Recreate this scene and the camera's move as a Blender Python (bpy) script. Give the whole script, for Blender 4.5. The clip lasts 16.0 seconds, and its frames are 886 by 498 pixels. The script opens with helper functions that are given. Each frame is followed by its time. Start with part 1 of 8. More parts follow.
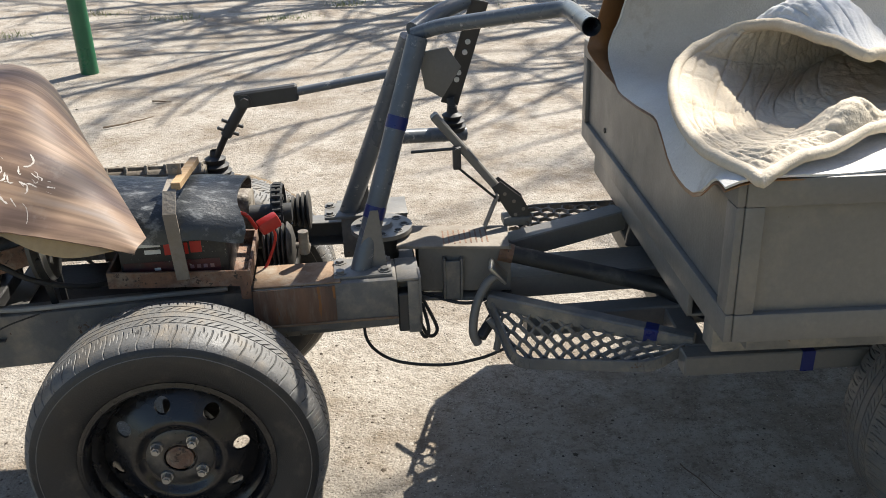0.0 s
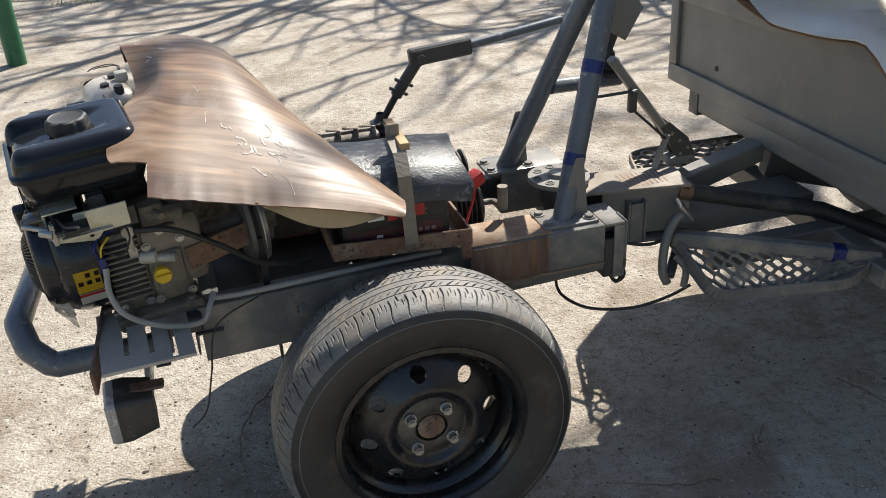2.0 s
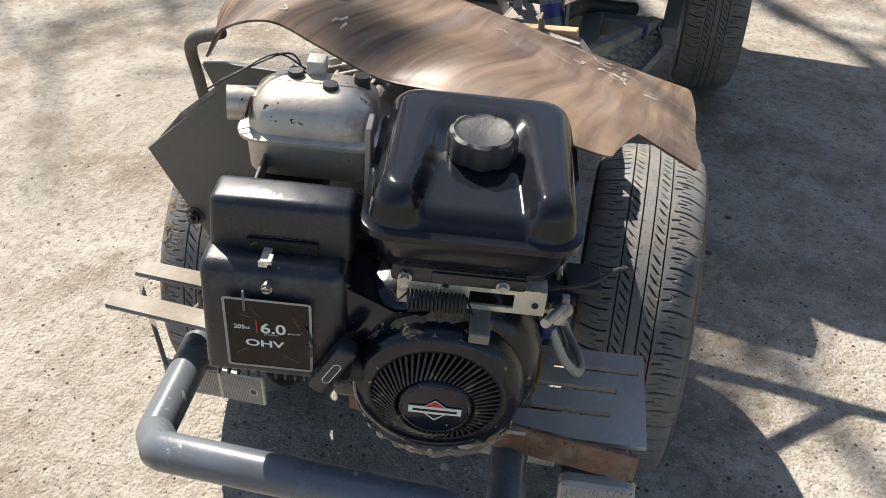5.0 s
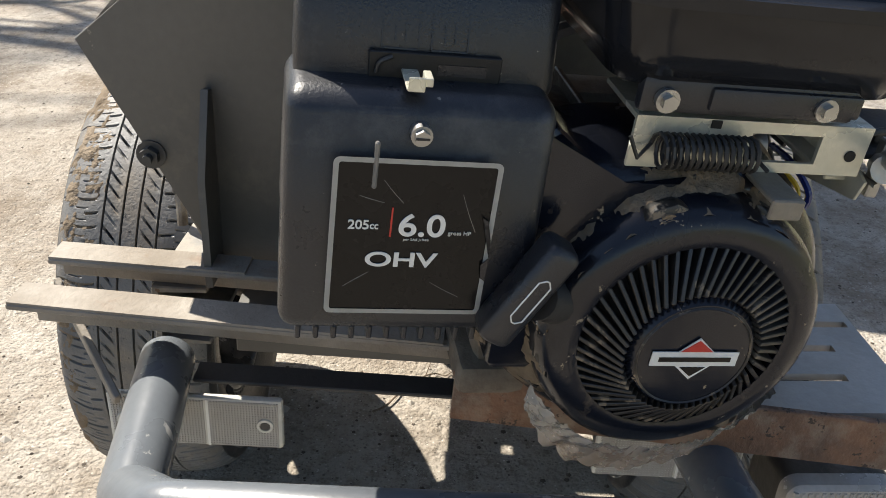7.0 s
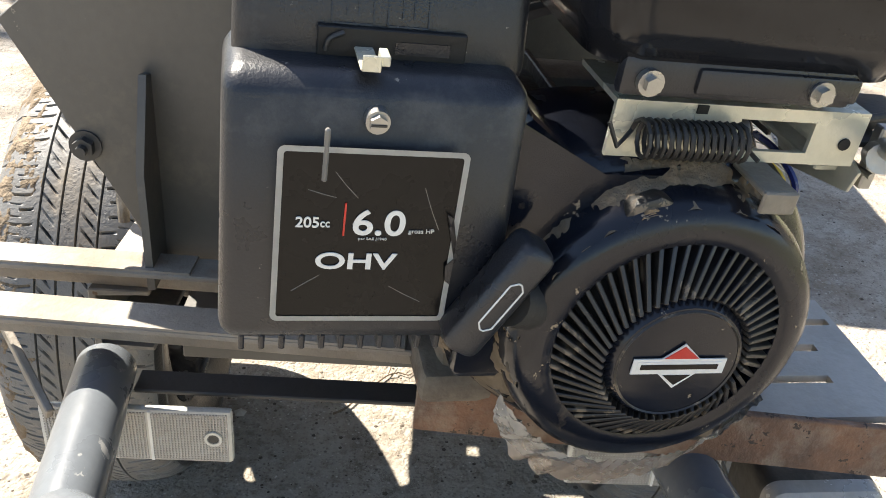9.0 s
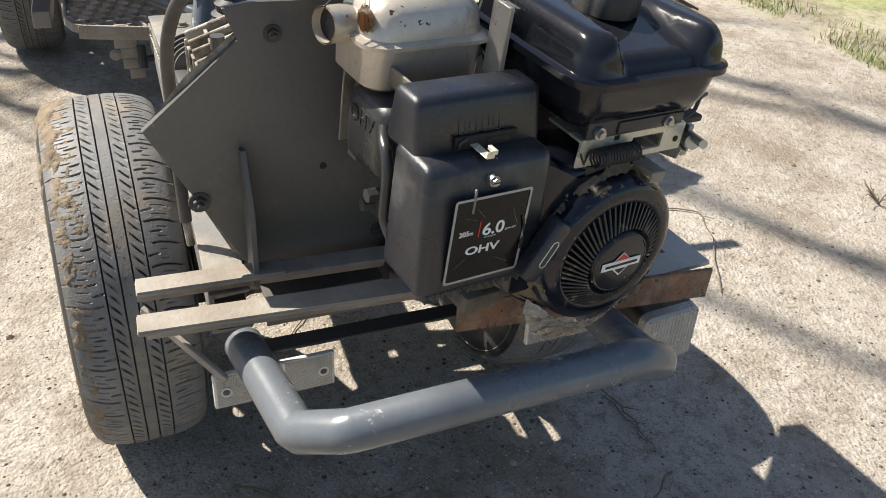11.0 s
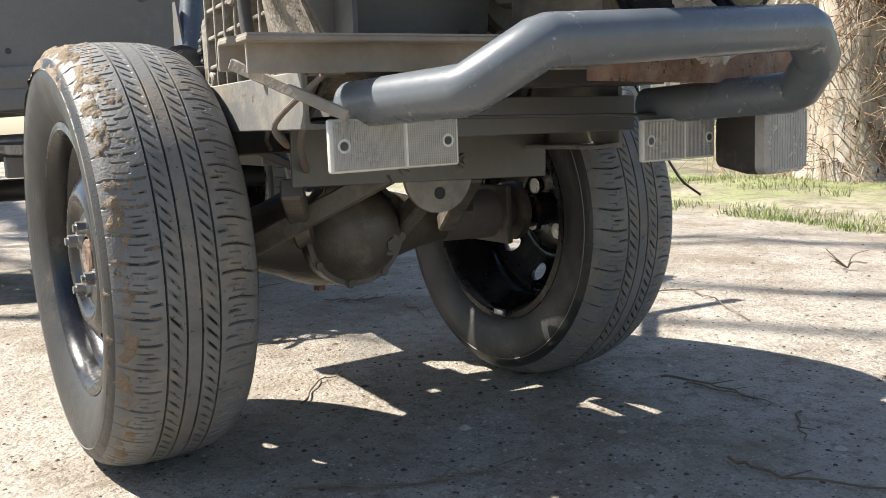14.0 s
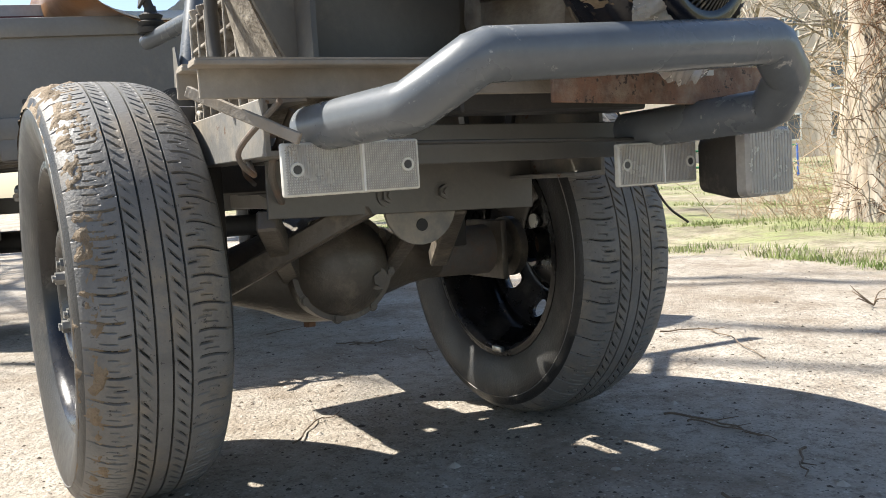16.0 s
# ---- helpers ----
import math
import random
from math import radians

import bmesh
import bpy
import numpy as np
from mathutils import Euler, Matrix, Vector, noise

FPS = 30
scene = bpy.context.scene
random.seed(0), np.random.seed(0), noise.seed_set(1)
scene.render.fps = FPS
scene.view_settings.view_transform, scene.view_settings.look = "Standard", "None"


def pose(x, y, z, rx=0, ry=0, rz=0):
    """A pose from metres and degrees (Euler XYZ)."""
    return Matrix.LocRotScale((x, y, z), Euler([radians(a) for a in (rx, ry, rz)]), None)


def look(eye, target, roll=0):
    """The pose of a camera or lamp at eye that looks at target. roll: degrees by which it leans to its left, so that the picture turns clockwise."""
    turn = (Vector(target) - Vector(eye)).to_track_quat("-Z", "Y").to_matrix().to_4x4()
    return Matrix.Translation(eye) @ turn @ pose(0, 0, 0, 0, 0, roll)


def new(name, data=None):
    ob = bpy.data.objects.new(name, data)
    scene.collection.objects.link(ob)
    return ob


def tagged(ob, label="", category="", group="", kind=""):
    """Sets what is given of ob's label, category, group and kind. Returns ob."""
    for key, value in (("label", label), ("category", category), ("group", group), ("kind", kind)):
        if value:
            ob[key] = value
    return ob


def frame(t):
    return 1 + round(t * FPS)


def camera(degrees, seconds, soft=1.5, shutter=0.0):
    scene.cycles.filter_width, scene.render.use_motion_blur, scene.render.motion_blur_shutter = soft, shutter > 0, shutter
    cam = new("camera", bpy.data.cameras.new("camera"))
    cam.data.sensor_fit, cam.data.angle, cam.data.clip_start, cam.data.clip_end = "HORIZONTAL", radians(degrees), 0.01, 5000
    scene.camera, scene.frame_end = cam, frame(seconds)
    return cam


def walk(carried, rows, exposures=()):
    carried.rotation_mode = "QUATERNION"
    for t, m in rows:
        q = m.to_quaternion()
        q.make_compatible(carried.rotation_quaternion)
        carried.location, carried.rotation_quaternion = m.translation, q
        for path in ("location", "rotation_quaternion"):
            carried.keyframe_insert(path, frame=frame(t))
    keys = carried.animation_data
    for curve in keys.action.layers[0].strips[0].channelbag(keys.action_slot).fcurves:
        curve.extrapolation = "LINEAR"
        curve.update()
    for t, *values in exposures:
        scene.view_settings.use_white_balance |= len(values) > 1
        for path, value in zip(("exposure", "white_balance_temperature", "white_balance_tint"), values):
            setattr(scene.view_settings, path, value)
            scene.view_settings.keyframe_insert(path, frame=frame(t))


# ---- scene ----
cam = camera(52.9, 16.0, soft=0.9)
PATH = [
    (0, (0.379, -1.458, 1.369), (0.559, 0.338, 0.509), -1.7),
    (0.5, (0.296, -1.49, 1.366), (0.371, 0.3, 0.476), -1.1),
    (1, (0.092, -1.516, 1.366), (0.247, 0.267, 0.473), -1.6),
    (1.5, (-0.094, -1.412, 1.339), (0.202, 0.356, 0.454), -2.6),
    (2, (-0.319, -1.316, 1.343), (0.162, 0.392, 0.42), -2.9),
    (2.5, (-0.58, -1.284, 1.361), (0.143, 0.319, 0.407), -3.4),
    (3, (-0.757, -1.075, 1.353), (0.207, 0.386, 0.384), -6.8),
    (3.5, (-0.99, -0.853, 1.34), (0.218, 0.349, 0.294), -3.5),
    (4, (-1.138, -0.56, 1.325), (0.138, 0.394, 0.117), -2.4),
    (4.5, (-1.186, -0.202, 1.32), (0.208, 0.514, 0.077), -2.0),
    (4.7, (-1.257, -0.077, 1.318), (0.218, 0.452, 0.074), -0.2),
    (6.8, (-1.152, 0.374, 0.965), (0.562, 0.356, -0.066), 3.1),
    (7, (-1.07, 0.376, 0.929), (0.682, 0.344, -0.034), 3.7),
    (7.5, (-1.008, 0.387, 0.904), (0.75, 0.315, -0.047), 4.6),
    (8, (-1.006, 0.391, 0.905), (0.751, 0.28, -0.045), 4.8),
    (8.5, (-1.011, 0.384, 0.903), (0.739, 0.246, -0.056), 5.0),
    (9, (-1.025, 0.374, 0.908), (0.72, 0.258, -0.064), 4.6),
    (9.2, (-1.044, 0.371, 0.911), (0.703, 0.269, -0.057), 4.6),
    (11.3, (-1.302, 0.878, 1.196), (0.158, 0.077, 0.087), 2.3),
    (11.5, (-1.304, 1.005, 1.208), (0.115, 0.125, 0.107), 0.9),
    (12, (-1.201, 1.242, 1.188), (0.071, 0.152, 0.096), -3.2),
    (12.5, (-1.207, 1.36, 1.152), (0.004, 0.186, 0.077), -2.7),
    (13, (-1.248, 1.226, 0.694), (0.125, -0.027, -0.043), -0.8),
    (13.5, (-1.23, 1.068, 0.473), (0.361, -0.1, 0.15), -2.2),
    (14, (-1.245, 1.003, 0.454), (0.418, -0.069, 0.162), -2.4),
    (14.5, (-1.254, 0.972, 0.433), (0.423, -0.086, 0.172), -2.6),
    (15, (-1.27, 0.935, 0.418), (0.413, -0.12, 0.188), -3.2),
    (15.5, (-1.278, 0.929, 0.416), (0.446, -0.065, 0.22), -3.6),
    (16, (-1.277, 0.928, 0.42), (0.446, -0.074, 0.25), -3.5),
]
EXPOSURES = [(0, 1.24, 6510, 10), (2.0, 1.26, 6510, 10), (3.0, 1.31, 6510, 10), (4.0, 1.34, 6520, 10), (4.7, 1.34, 6520, 10), (6.8, 1.36, 6600, 10), (7.05, 1.50, 6640, 10), (7.4, 2.04, 6720, 10), (9.2, 2.18, 6780, 10), (11.3, 1.31, 6590, 10), (12.6, 1.31, 6580, 10), (13.0, 1.33, 6520, 10), (13.6, 1.60, 6460, 10), (16, 1.64, 6460, 10)]
walk(cam, [(t, look(eye, target, roll)) for t, eye, target, roll in PATH], EXPOSURES)

# ---------------------------------------------------------------- world and sun
SUN_TO = Vector((0.60, 0.575, 1.0)).normalized()
world = bpy.data.worlds.new("sky")
scene.world = world
world.use_nodes = True
wn = world.node_tree
sky = wn.nodes.new("ShaderNodeTexSky")
sky.sky_type = "NISHITA"
sky.sun_disc = False
sky.sun_elevation = math.asin(SUN_TO.z)
sky.sun_rotation = math.atan2(SUN_TO.x, SUN_TO.y)
wn.nodes["Background"].inputs[1].default_value = 0.067
wn.links.new(sky.outputs[0], wn.nodes["Background"].inputs[0])
sun_data = bpy.data.lights.new("sun", "SUN")
sun_data.energy, sun_data.angle, sun_data.color = 4.5, radians(0.53), (1.0, 0.95, 0.86)
sun = new("sun", sun_data)
sun.matrix_world = look(SUN_TO * 30, (0, 0, 0))

# ---------------------------------------------------------------- materials


def material(name, col, col2=None, rough=0.6, metal=0.0, scale=6.0, bump=0.15, fine=120.0, dirt=None, dirt_amt=0.45, dirt_scale=9.0,
             stretch=(1, 1, 1), spec=0.5, coat=0.0, rough_var=0.15, piece_var=0.0, trans=0.0, crisp=False, chips=None):
    """A painted, cast or woven surface: broad tone change, fine grain, patches of dirt with a shape of their own."""
    m = bpy.data.materials.new(name)
    m.use_nodes = True
    n, l = m.node_tree.nodes, m.node_tree.links
    p = n["Principled BSDF"]
    tc, mp = n.new("ShaderNodeTexCoord"), n.new("ShaderNodeMapping")
    mp.inputs["Scale"].default_value = stretch
    l.new(tc.outputs["Object"], mp.inputs[0])

    def noise_tex(sc, detail, rough_):
        t = n.new("ShaderNodeTexNoise")
        t.inputs["Scale"].default_value, t.inputs["Detail"].default_value, t.inputs["Roughness"].default_value = sc, detail, rough_
        l.new(mp.outputs[0], t.inputs["Vector"])
        return t

    def ramp(src, a, b, ca=(0, 0, 0, 1), cb=(1, 1, 1, 1)):
        r = n.new("ShaderNodeValToRGB")
        r.color_ramp.elements[0].position, r.color_ramp.elements[1].position = a, b
        r.color_ramp.elements[0].color, r.color_ramp.elements[1].color = ca, cb
        l.new(src, r.inputs[0])
        return r

    def mix(fac, a, b):
        x = n.new("ShaderNodeMix")
        x.data_type = "RGBA"
        l.new(fac, x.inputs[0])
        for s, k in ((a, 6), (b, 7)):
            if isinstance(s, tuple):
                x.inputs[k].default_value = (*s, 1)
            else:
                l.new(s, x.inputs[k])
        return x.outputs[2]

    big, small = noise_tex(scale, 5, 0.6), noise_tex(fine, 3, 0.6)
    col2 = col2 or tuple(c * 0.72 for c in col)
    out = mix(ramp(big.outputs[0], 0.35, 0.68).outputs[0], tuple(col), tuple(col2))
    out = mix(ramp(small.outputs[0], 0.30, 0.75, (0, 0, 0, 1), (0.35, 0.35, 0.35, 1)).outputs[0], out, tuple(c * 0.6 for c in col))
    if dirt:
        d = noise_tex(dirt_scale, 8, 0.68)
        lo = 0.72 - dirt_amt * 0.45
        patch = ramp(d.outputs[0], lo, lo + 0.05 if crisp else 0.86 - dirt_amt * 0.3)
        out = mix(patch.outputs[0], out, tuple(dirt))
    if chips:  # knocked-off paint and specks: colour, scale, threshold
        ch = noise_tex(chips[1], 4, 0.75)
        out = mix(ramp(ch.outputs[0], chips[2], chips[2] + 0.025).outputs[0], out, tuple(chips[0]))
    if piece_var:
        oi = n.new("ShaderNodeObjectInfo")
        hv = n.new("ShaderNodeHueSaturation")
        mr = n.new("ShaderNodeMapRange")
        mr.inputs[3].default_value, mr.inputs[4].default_value = 1 - piece_var, 1 + piece_var
        l.new(oi.outputs["Random"], mr.inputs[0])
        l.new(mr.outputs[0], hv.inputs["Value"])
        l.new(out, hv.inputs["Color"])
        out = hv.outputs[0]
    l.new(out, p.inputs["Base Color"])
    mr = n.new("ShaderNodeMapRange")
    mr.inputs[1].default_value, mr.inputs[2].default_value = 0.3, 0.7
    mr.inputs[3].default_value, mr.inputs[4].default_value = max(0.04, rough - rough_var), min(1, rough + rough_var)
    l.new(big.outputs[0], mr.inputs[0])
    if dirt and crisp:  # caked dust is matt
        mm = n.new("ShaderNodeMath")
        mm.operation = "MAXIMUM"
        mu = n.new("ShaderNodeMath")
        mu.operation = "MULTIPLY"
        mu.inputs[1].default_value = 0.85
        l.new(patch.outputs[0], mu.inputs[0])
        l.new(mr.outputs[0], mm.inputs[0])
        l.new(mu.outputs[0], mm.inputs[1])
        l.new(mm.outputs[0], p.inputs["Roughness"])
    else:
        l.new(mr.outputs[0], p.inputs["Roughness"])
    p.inputs["Metallic"].default_value = metal
    p.inputs["Specular IOR Level"].default_value = spec
    p.inputs["Coat Weight"].default_value = coat
    p.inputs["Transmission Weight"].default_value = trans
    if bump:
        b = n.new("ShaderNodeBump")
        b.inputs["Strength"].default_value, b.inputs["Distance"].default_value = bump, 0.004
        l.new(small.outputs[0], b.inputs["Height"])
        l.new(b.outputs[0], p.inputs["Normal"])
    return m


DUST = (0.30, 0.26, 0.20)
M_grey = material("grey_enamel", (0.182, 0.172, 0.154), (0.152, 0.144, 0.130), 0.42, scale=4, dirt=(0.235, 0.21, 0.17), dirt_amt=0.34, dirt_scale=6, chips=((0.085, 0.060, 0.042), 34, 0.715))
M_greyold = material("worn_grey_paint", (0.165, 0.161, 0.151), (0.115, 0.112, 0.106), 0.55, scale=7, dirt=DUST, dirt_amt=0.55, chips=((0.105, 0.062, 0.036), 30, 0.66))
M_bellgrey = material("dark_grey_paint", (0.048, 0.047, 0.045), (0.038, 0.037, 0.036), 0.5, scale=5, dirt=(0.10, 0.095, 0.085), dirt_amt=0.25)
M_pipe = material("blue_grey_pipe_paint", (0.120, 0.132, 0.145), (0.090, 0.100, 0.111), 0.31, scale=9, bump=0.05, dirt=(0.30, 0.295, 0.28), dirt_amt=0.235, dirt_scale=42, rough_var=0.14, crisp=True)
M_rust = material("rusty_steel", (0.215, 0.110, 0.062), (0.095, 0.064, 0.048), 0.72, scale=26, bump=0.6, fine=160, dirt=(0.235, 0.190, 0.145), dirt_amt=0.50, dirt_scale=22, chips=((0.045, 0.030, 0.022), 60, 0.60))
M_dustysteel = material("dusty_rusted_bar", (0.27, 0.24, 0.20), (0.19, 0.16, 0.125), 0.85, scale=12, bump=0.35, dirt=(0.17, 0.10, 0.06), dirt_amt=0.30)
M_rusttop = material("rust_with_dust", (0.27, 0.185, 0.115), (0.17, 0.10, 0.06), 0.85, scale=18, bump=0.4, dirt=(0.30, 0.26, 0.20), dirt_amt=0.45, dirt_scale=16)
M_rustgrey = material("rusting_grey_paint", (0.135, 0.125, 0.115), (0.10, 0.085, 0.07), 0.7, scale=10, bump=0.3, dirt=(0.17, 0.085, 0.045), dirt_amt=0.50, dirt_scale=12)
M_satin = material("satin_black_cover", (0.034, 0.034, 0.034), (0.022, 0.022, 0.022), 0.34, metal=0.2, scale=9, dirt=(0.09, 0.08, 0.065), dirt_amt=0.32, dirt_scale=16)
M_black = material("black_plastic", (0.012, 0.0135, 0.018), (0.024, 0.025, 0.029), 0.34, scale=14, bump=0.14, fine=700, dirt=(0.075, 0.072, 0.070), dirt_amt=0.42, dirt_scale=13, rough_var=0.16, chips=((0.20, 0.185, 0.16), 85, 0.695))
M_tank = material("glossy_black_tank", (0.010, 0.011, 0.014), (0.014, 0.015, 0.018), 0.12, scale=5, bump=0.02, dirt=(0.06, 0.055, 0.045), dirt_amt=0.16, rough_var=0.06, spec=0.32)
M_shroud = material("blue_black_shroud", (0.006, 0.008, 0.014), (0.011, 0.012, 0.017), 0.20, scale=9, bump=0.06, spec=0.40, dirt=(0.17, 0.13, 0.09), dirt_amt=0.27, dirt_scale=16, chips=((0.23, 0.185, 0.13), 60, 0.66))
M_alu = material("cast_aluminium", (0.50, 0.47, 0.41), (0.36, 0.33, 0.28), 0.6, metal=0.15, scale=9, bump=0.35, dirt=(0.13, 0.095, 0.06), dirt_amt=0.5)
M_aludirty = material("oily_cast_aluminium", (0.235, 0.21, 0.17), (0.15, 0.125, 0.095), 0.62, metal=0.15, scale=11, bump=0.35, dirt=(0.06, 0.045, 0.032), dirt_amt=0.55)
M_steel = material("bare_steel", (0.42, 0.42, 0.40), (0.30, 0.29, 0.28), 0.35, metal=0.85, scale=16, dirt=(0.2, 0.13, 0.08), dirt_amt=0.25)
M_zinc = material("zinc_plated_steel", (0.64, 0.62, 0.50), (0.52, 0.51, 0.42), 0.32, metal=0.4, scale=14, dirt=(0.25, 0.21, 0.13), dirt_amt=0.3)
M_heat = material("heat_stained_muffler", (0.62, 0.55, 0.45), (0.40, 0.335, 0.26), 0.40, metal=0.40, scale=9, dirt=(0.20, 0.09, 0.03), dirt_amt=0.40, dirt_scale=12, chips=((0.085, 0.040, 0.018), 26, 0.63))
M_burnt = material("burnt_oil", (0.13, 0.055, 0.018), (0.055, 0.024, 0.010), 0.22, scale=40, bump=0.2)
M_tyre = material("dusty_tyre_rubber", (0.158, 0.155, 0.148), (0.098, 0.096, 0.092), 0.60, scale=12, bump=0.30, fine=240, dirt=(0.200, 0.168, 0.128), dirt_amt=0.50, dirt_scale=13, rough_var=0.1, chips=((0.034, 0.033, 0.032), 90, 0.63))
M_sidewall = material("tyre_sidewall_rubber", (0.018, 0.018, 0.018), (0.028, 0.027, 0.026), 0.46, scale=12, bump=0.25, fine=300, dirt=(0.070, 0.060, 0.049), dirt_amt=0.36, dirt_scale=14)
M_primer = material("scuffed_primer", (0.42, 0.385, 0.335), (0.31, 0.28, 0.24), 0.42, scale=9, rough_var=0.1, dirt=(0.22, 0.14, 0.09), dirt_amt=0.35)
# near-black for tread cuts: the shade in them put into the colour
M_groove = material("shaded_groove_rubber", (0.007, 0.007, 0.007), (0.012, 0.011, 0.010), 0.7, scale=20)
# near-black put on discs and plates as the shade inside openings
M_dark = material("opening_shade_black", (0.004, 0.004, 0.004), (0.007, 0.007, 0.007), 0.6)
M_mud = material("dried_mud", (0.205, 0.155, 0.102), (0.120, 0.088, 0.056), 0.95, scale=28, bump=0.8, fine=200)
M_rim = material("black_steel_rim", (0.009, 0.009, 0.011), (0.015, 0.014, 0.013), 0.27, scale=14, bump=0.06, dirt=(0.085, 0.076, 0.063), dirt_amt=0.35, dirt_scale=13)
M_axle = material("greasy_cast_iron", (0.105, 0.090, 0.072), (0.055, 0.047, 0.038), 0.45, scale=11, bump=0.35, dirt=(0.20, 0.165, 0.125), dirt_amt=0.42, dirt_scale=14)
M_rubber = material("black_rubber", (0.018, 0.018, 0.018), (0.03, 0.029, 0.027), 0.6, scale=20, dirt=(0.1, 0.09, 0.075), dirt_amt=0.35)
M_flap = material("dusty_rubber_flap", (0.022, 0.025, 0.028), (0.05, 0.055, 0.06), 0.42, scale=16, bump=0.3, dirt=(0.27, 0.28, 0.28), dirt_amt=0.46, dirt_scale=30, stretch=(1, 2, 1))
M_tape = material("blue_tape", (0.010, 0.018, 0.13), (0.012, 0.02, 0.10), 0.35, scale=20)
M_red = material("red_plastic", (0.55, 0.03, 0.02), None, 0.4)
M_yellow = material("yellow_plastic", (0.75, 0.50, 0.02), None, 0.45)
M_boardgrey = material("pale_grey_board", (0.36, 0.36, 0.355), (0.30, 0.30, 0.295), 0.5, scale=6, dirt=(0.22, 0.20, 0.17), dirt_amt=0.35)
M_white = material("white_print", (0.72, 0.72, 0.69), (0.62, 0.62, 0.6), 0.5, bump=0)
M_border = material("silver_print", (0.62, 0.61, 0.57), (0.52, 0.51, 0.48), 0.4, bump=0)
M_labelblack = material("black_sticker", (0.006, 0.006, 0.006), (0.010, 0.009, 0.009), 0.24, spec=0.22, scale=14, bump=0.03, dirt=(0.05, 0.044, 0.038), dirt_amt=0.15, dirt_scale=30)
M_cable = material("grey_cable_sheath", (0.36, 0.35, 0.32), (0.27, 0.26, 0.23), 0.6)
M_felt = material("white_felt", (0.72, 0.70, 0.66), (0.62, 0.60, 0.56), 0.95, scale=5, bump=0.5, fine=220, dirt=(0.42, 0.37, 0.30), dirt_amt=0.35)
M_quiltout = material("grey_white_cotton", (0.70, 0.69, 0.67), (0.60, 0.59, 0.57), 0.9, scale=6, bump=0.35, fine=180, dirt=(0.45, 0.42, 0.37), dirt_amt=0.35)
M_quilt = material("quilted_cotton", (0.60, 0.52, 0.405), (0.50, 0.42, 0.315), 0.9, scale=5, bump=0.5, fine=180, dirt=(0.47, 0.37, 0.25), dirt_amt=0.34)
M_refl = material("clear_reflector_plastic", (0.58, 0.57, 0.52), (0.50, 0.49, 0.45), 0.22, scale=30, bump=0.15, fine=420, dirt=(0.40, 0.35, 0.27), dirt_amt=0.3)
M_lens = material("clear_lamp_lens", (0.50, 0.48, 0.45), (0.40, 0.38, 0.35), 0.2, trans=0.25, scale=30, bump=0.05, dirt=(0.40, 0.35, 0.27), dirt_amt=0.35)
M_bag = material("torn_clear_film", (0.74, 0.72, 0.69), (0.50, 0.46, 0.40), 0.22, scale=26, dirt=(0.36, 0.30, 0.22), dirt_amt=0.5, dirt_scale=30, trans=0.6)
M_wood = material("bare_wood", (0.42, 0.29, 0.16), (0.33, 0.2, 0.09), 0.7, scale=14, stretch=(1, 9, 9))
M_green = material("green_enamel", (0.015, 0.13, 0.055), (0.012, 0.10, 0.045), 0.35, scale=8)
M_twig = material("dry_twig", (0.16, 0.115, 0.075), (0.11, 0.08, 0.055), 0.9, scale=30)
M_stone = material("small_stone", (0.44, 0.40, 0.34), (0.24, 0.21, 0.17), 0.9, scale=9, fine=40)
M_crumb = material("dark_crumbs", (0.050, 0.040, 0.031), (0.105, 0.080, 0.056), 0.95, scale=9, fine=40)
M_blue = material("blue_enamel", (0.02, 0.10, 0.42), None, 0.4)


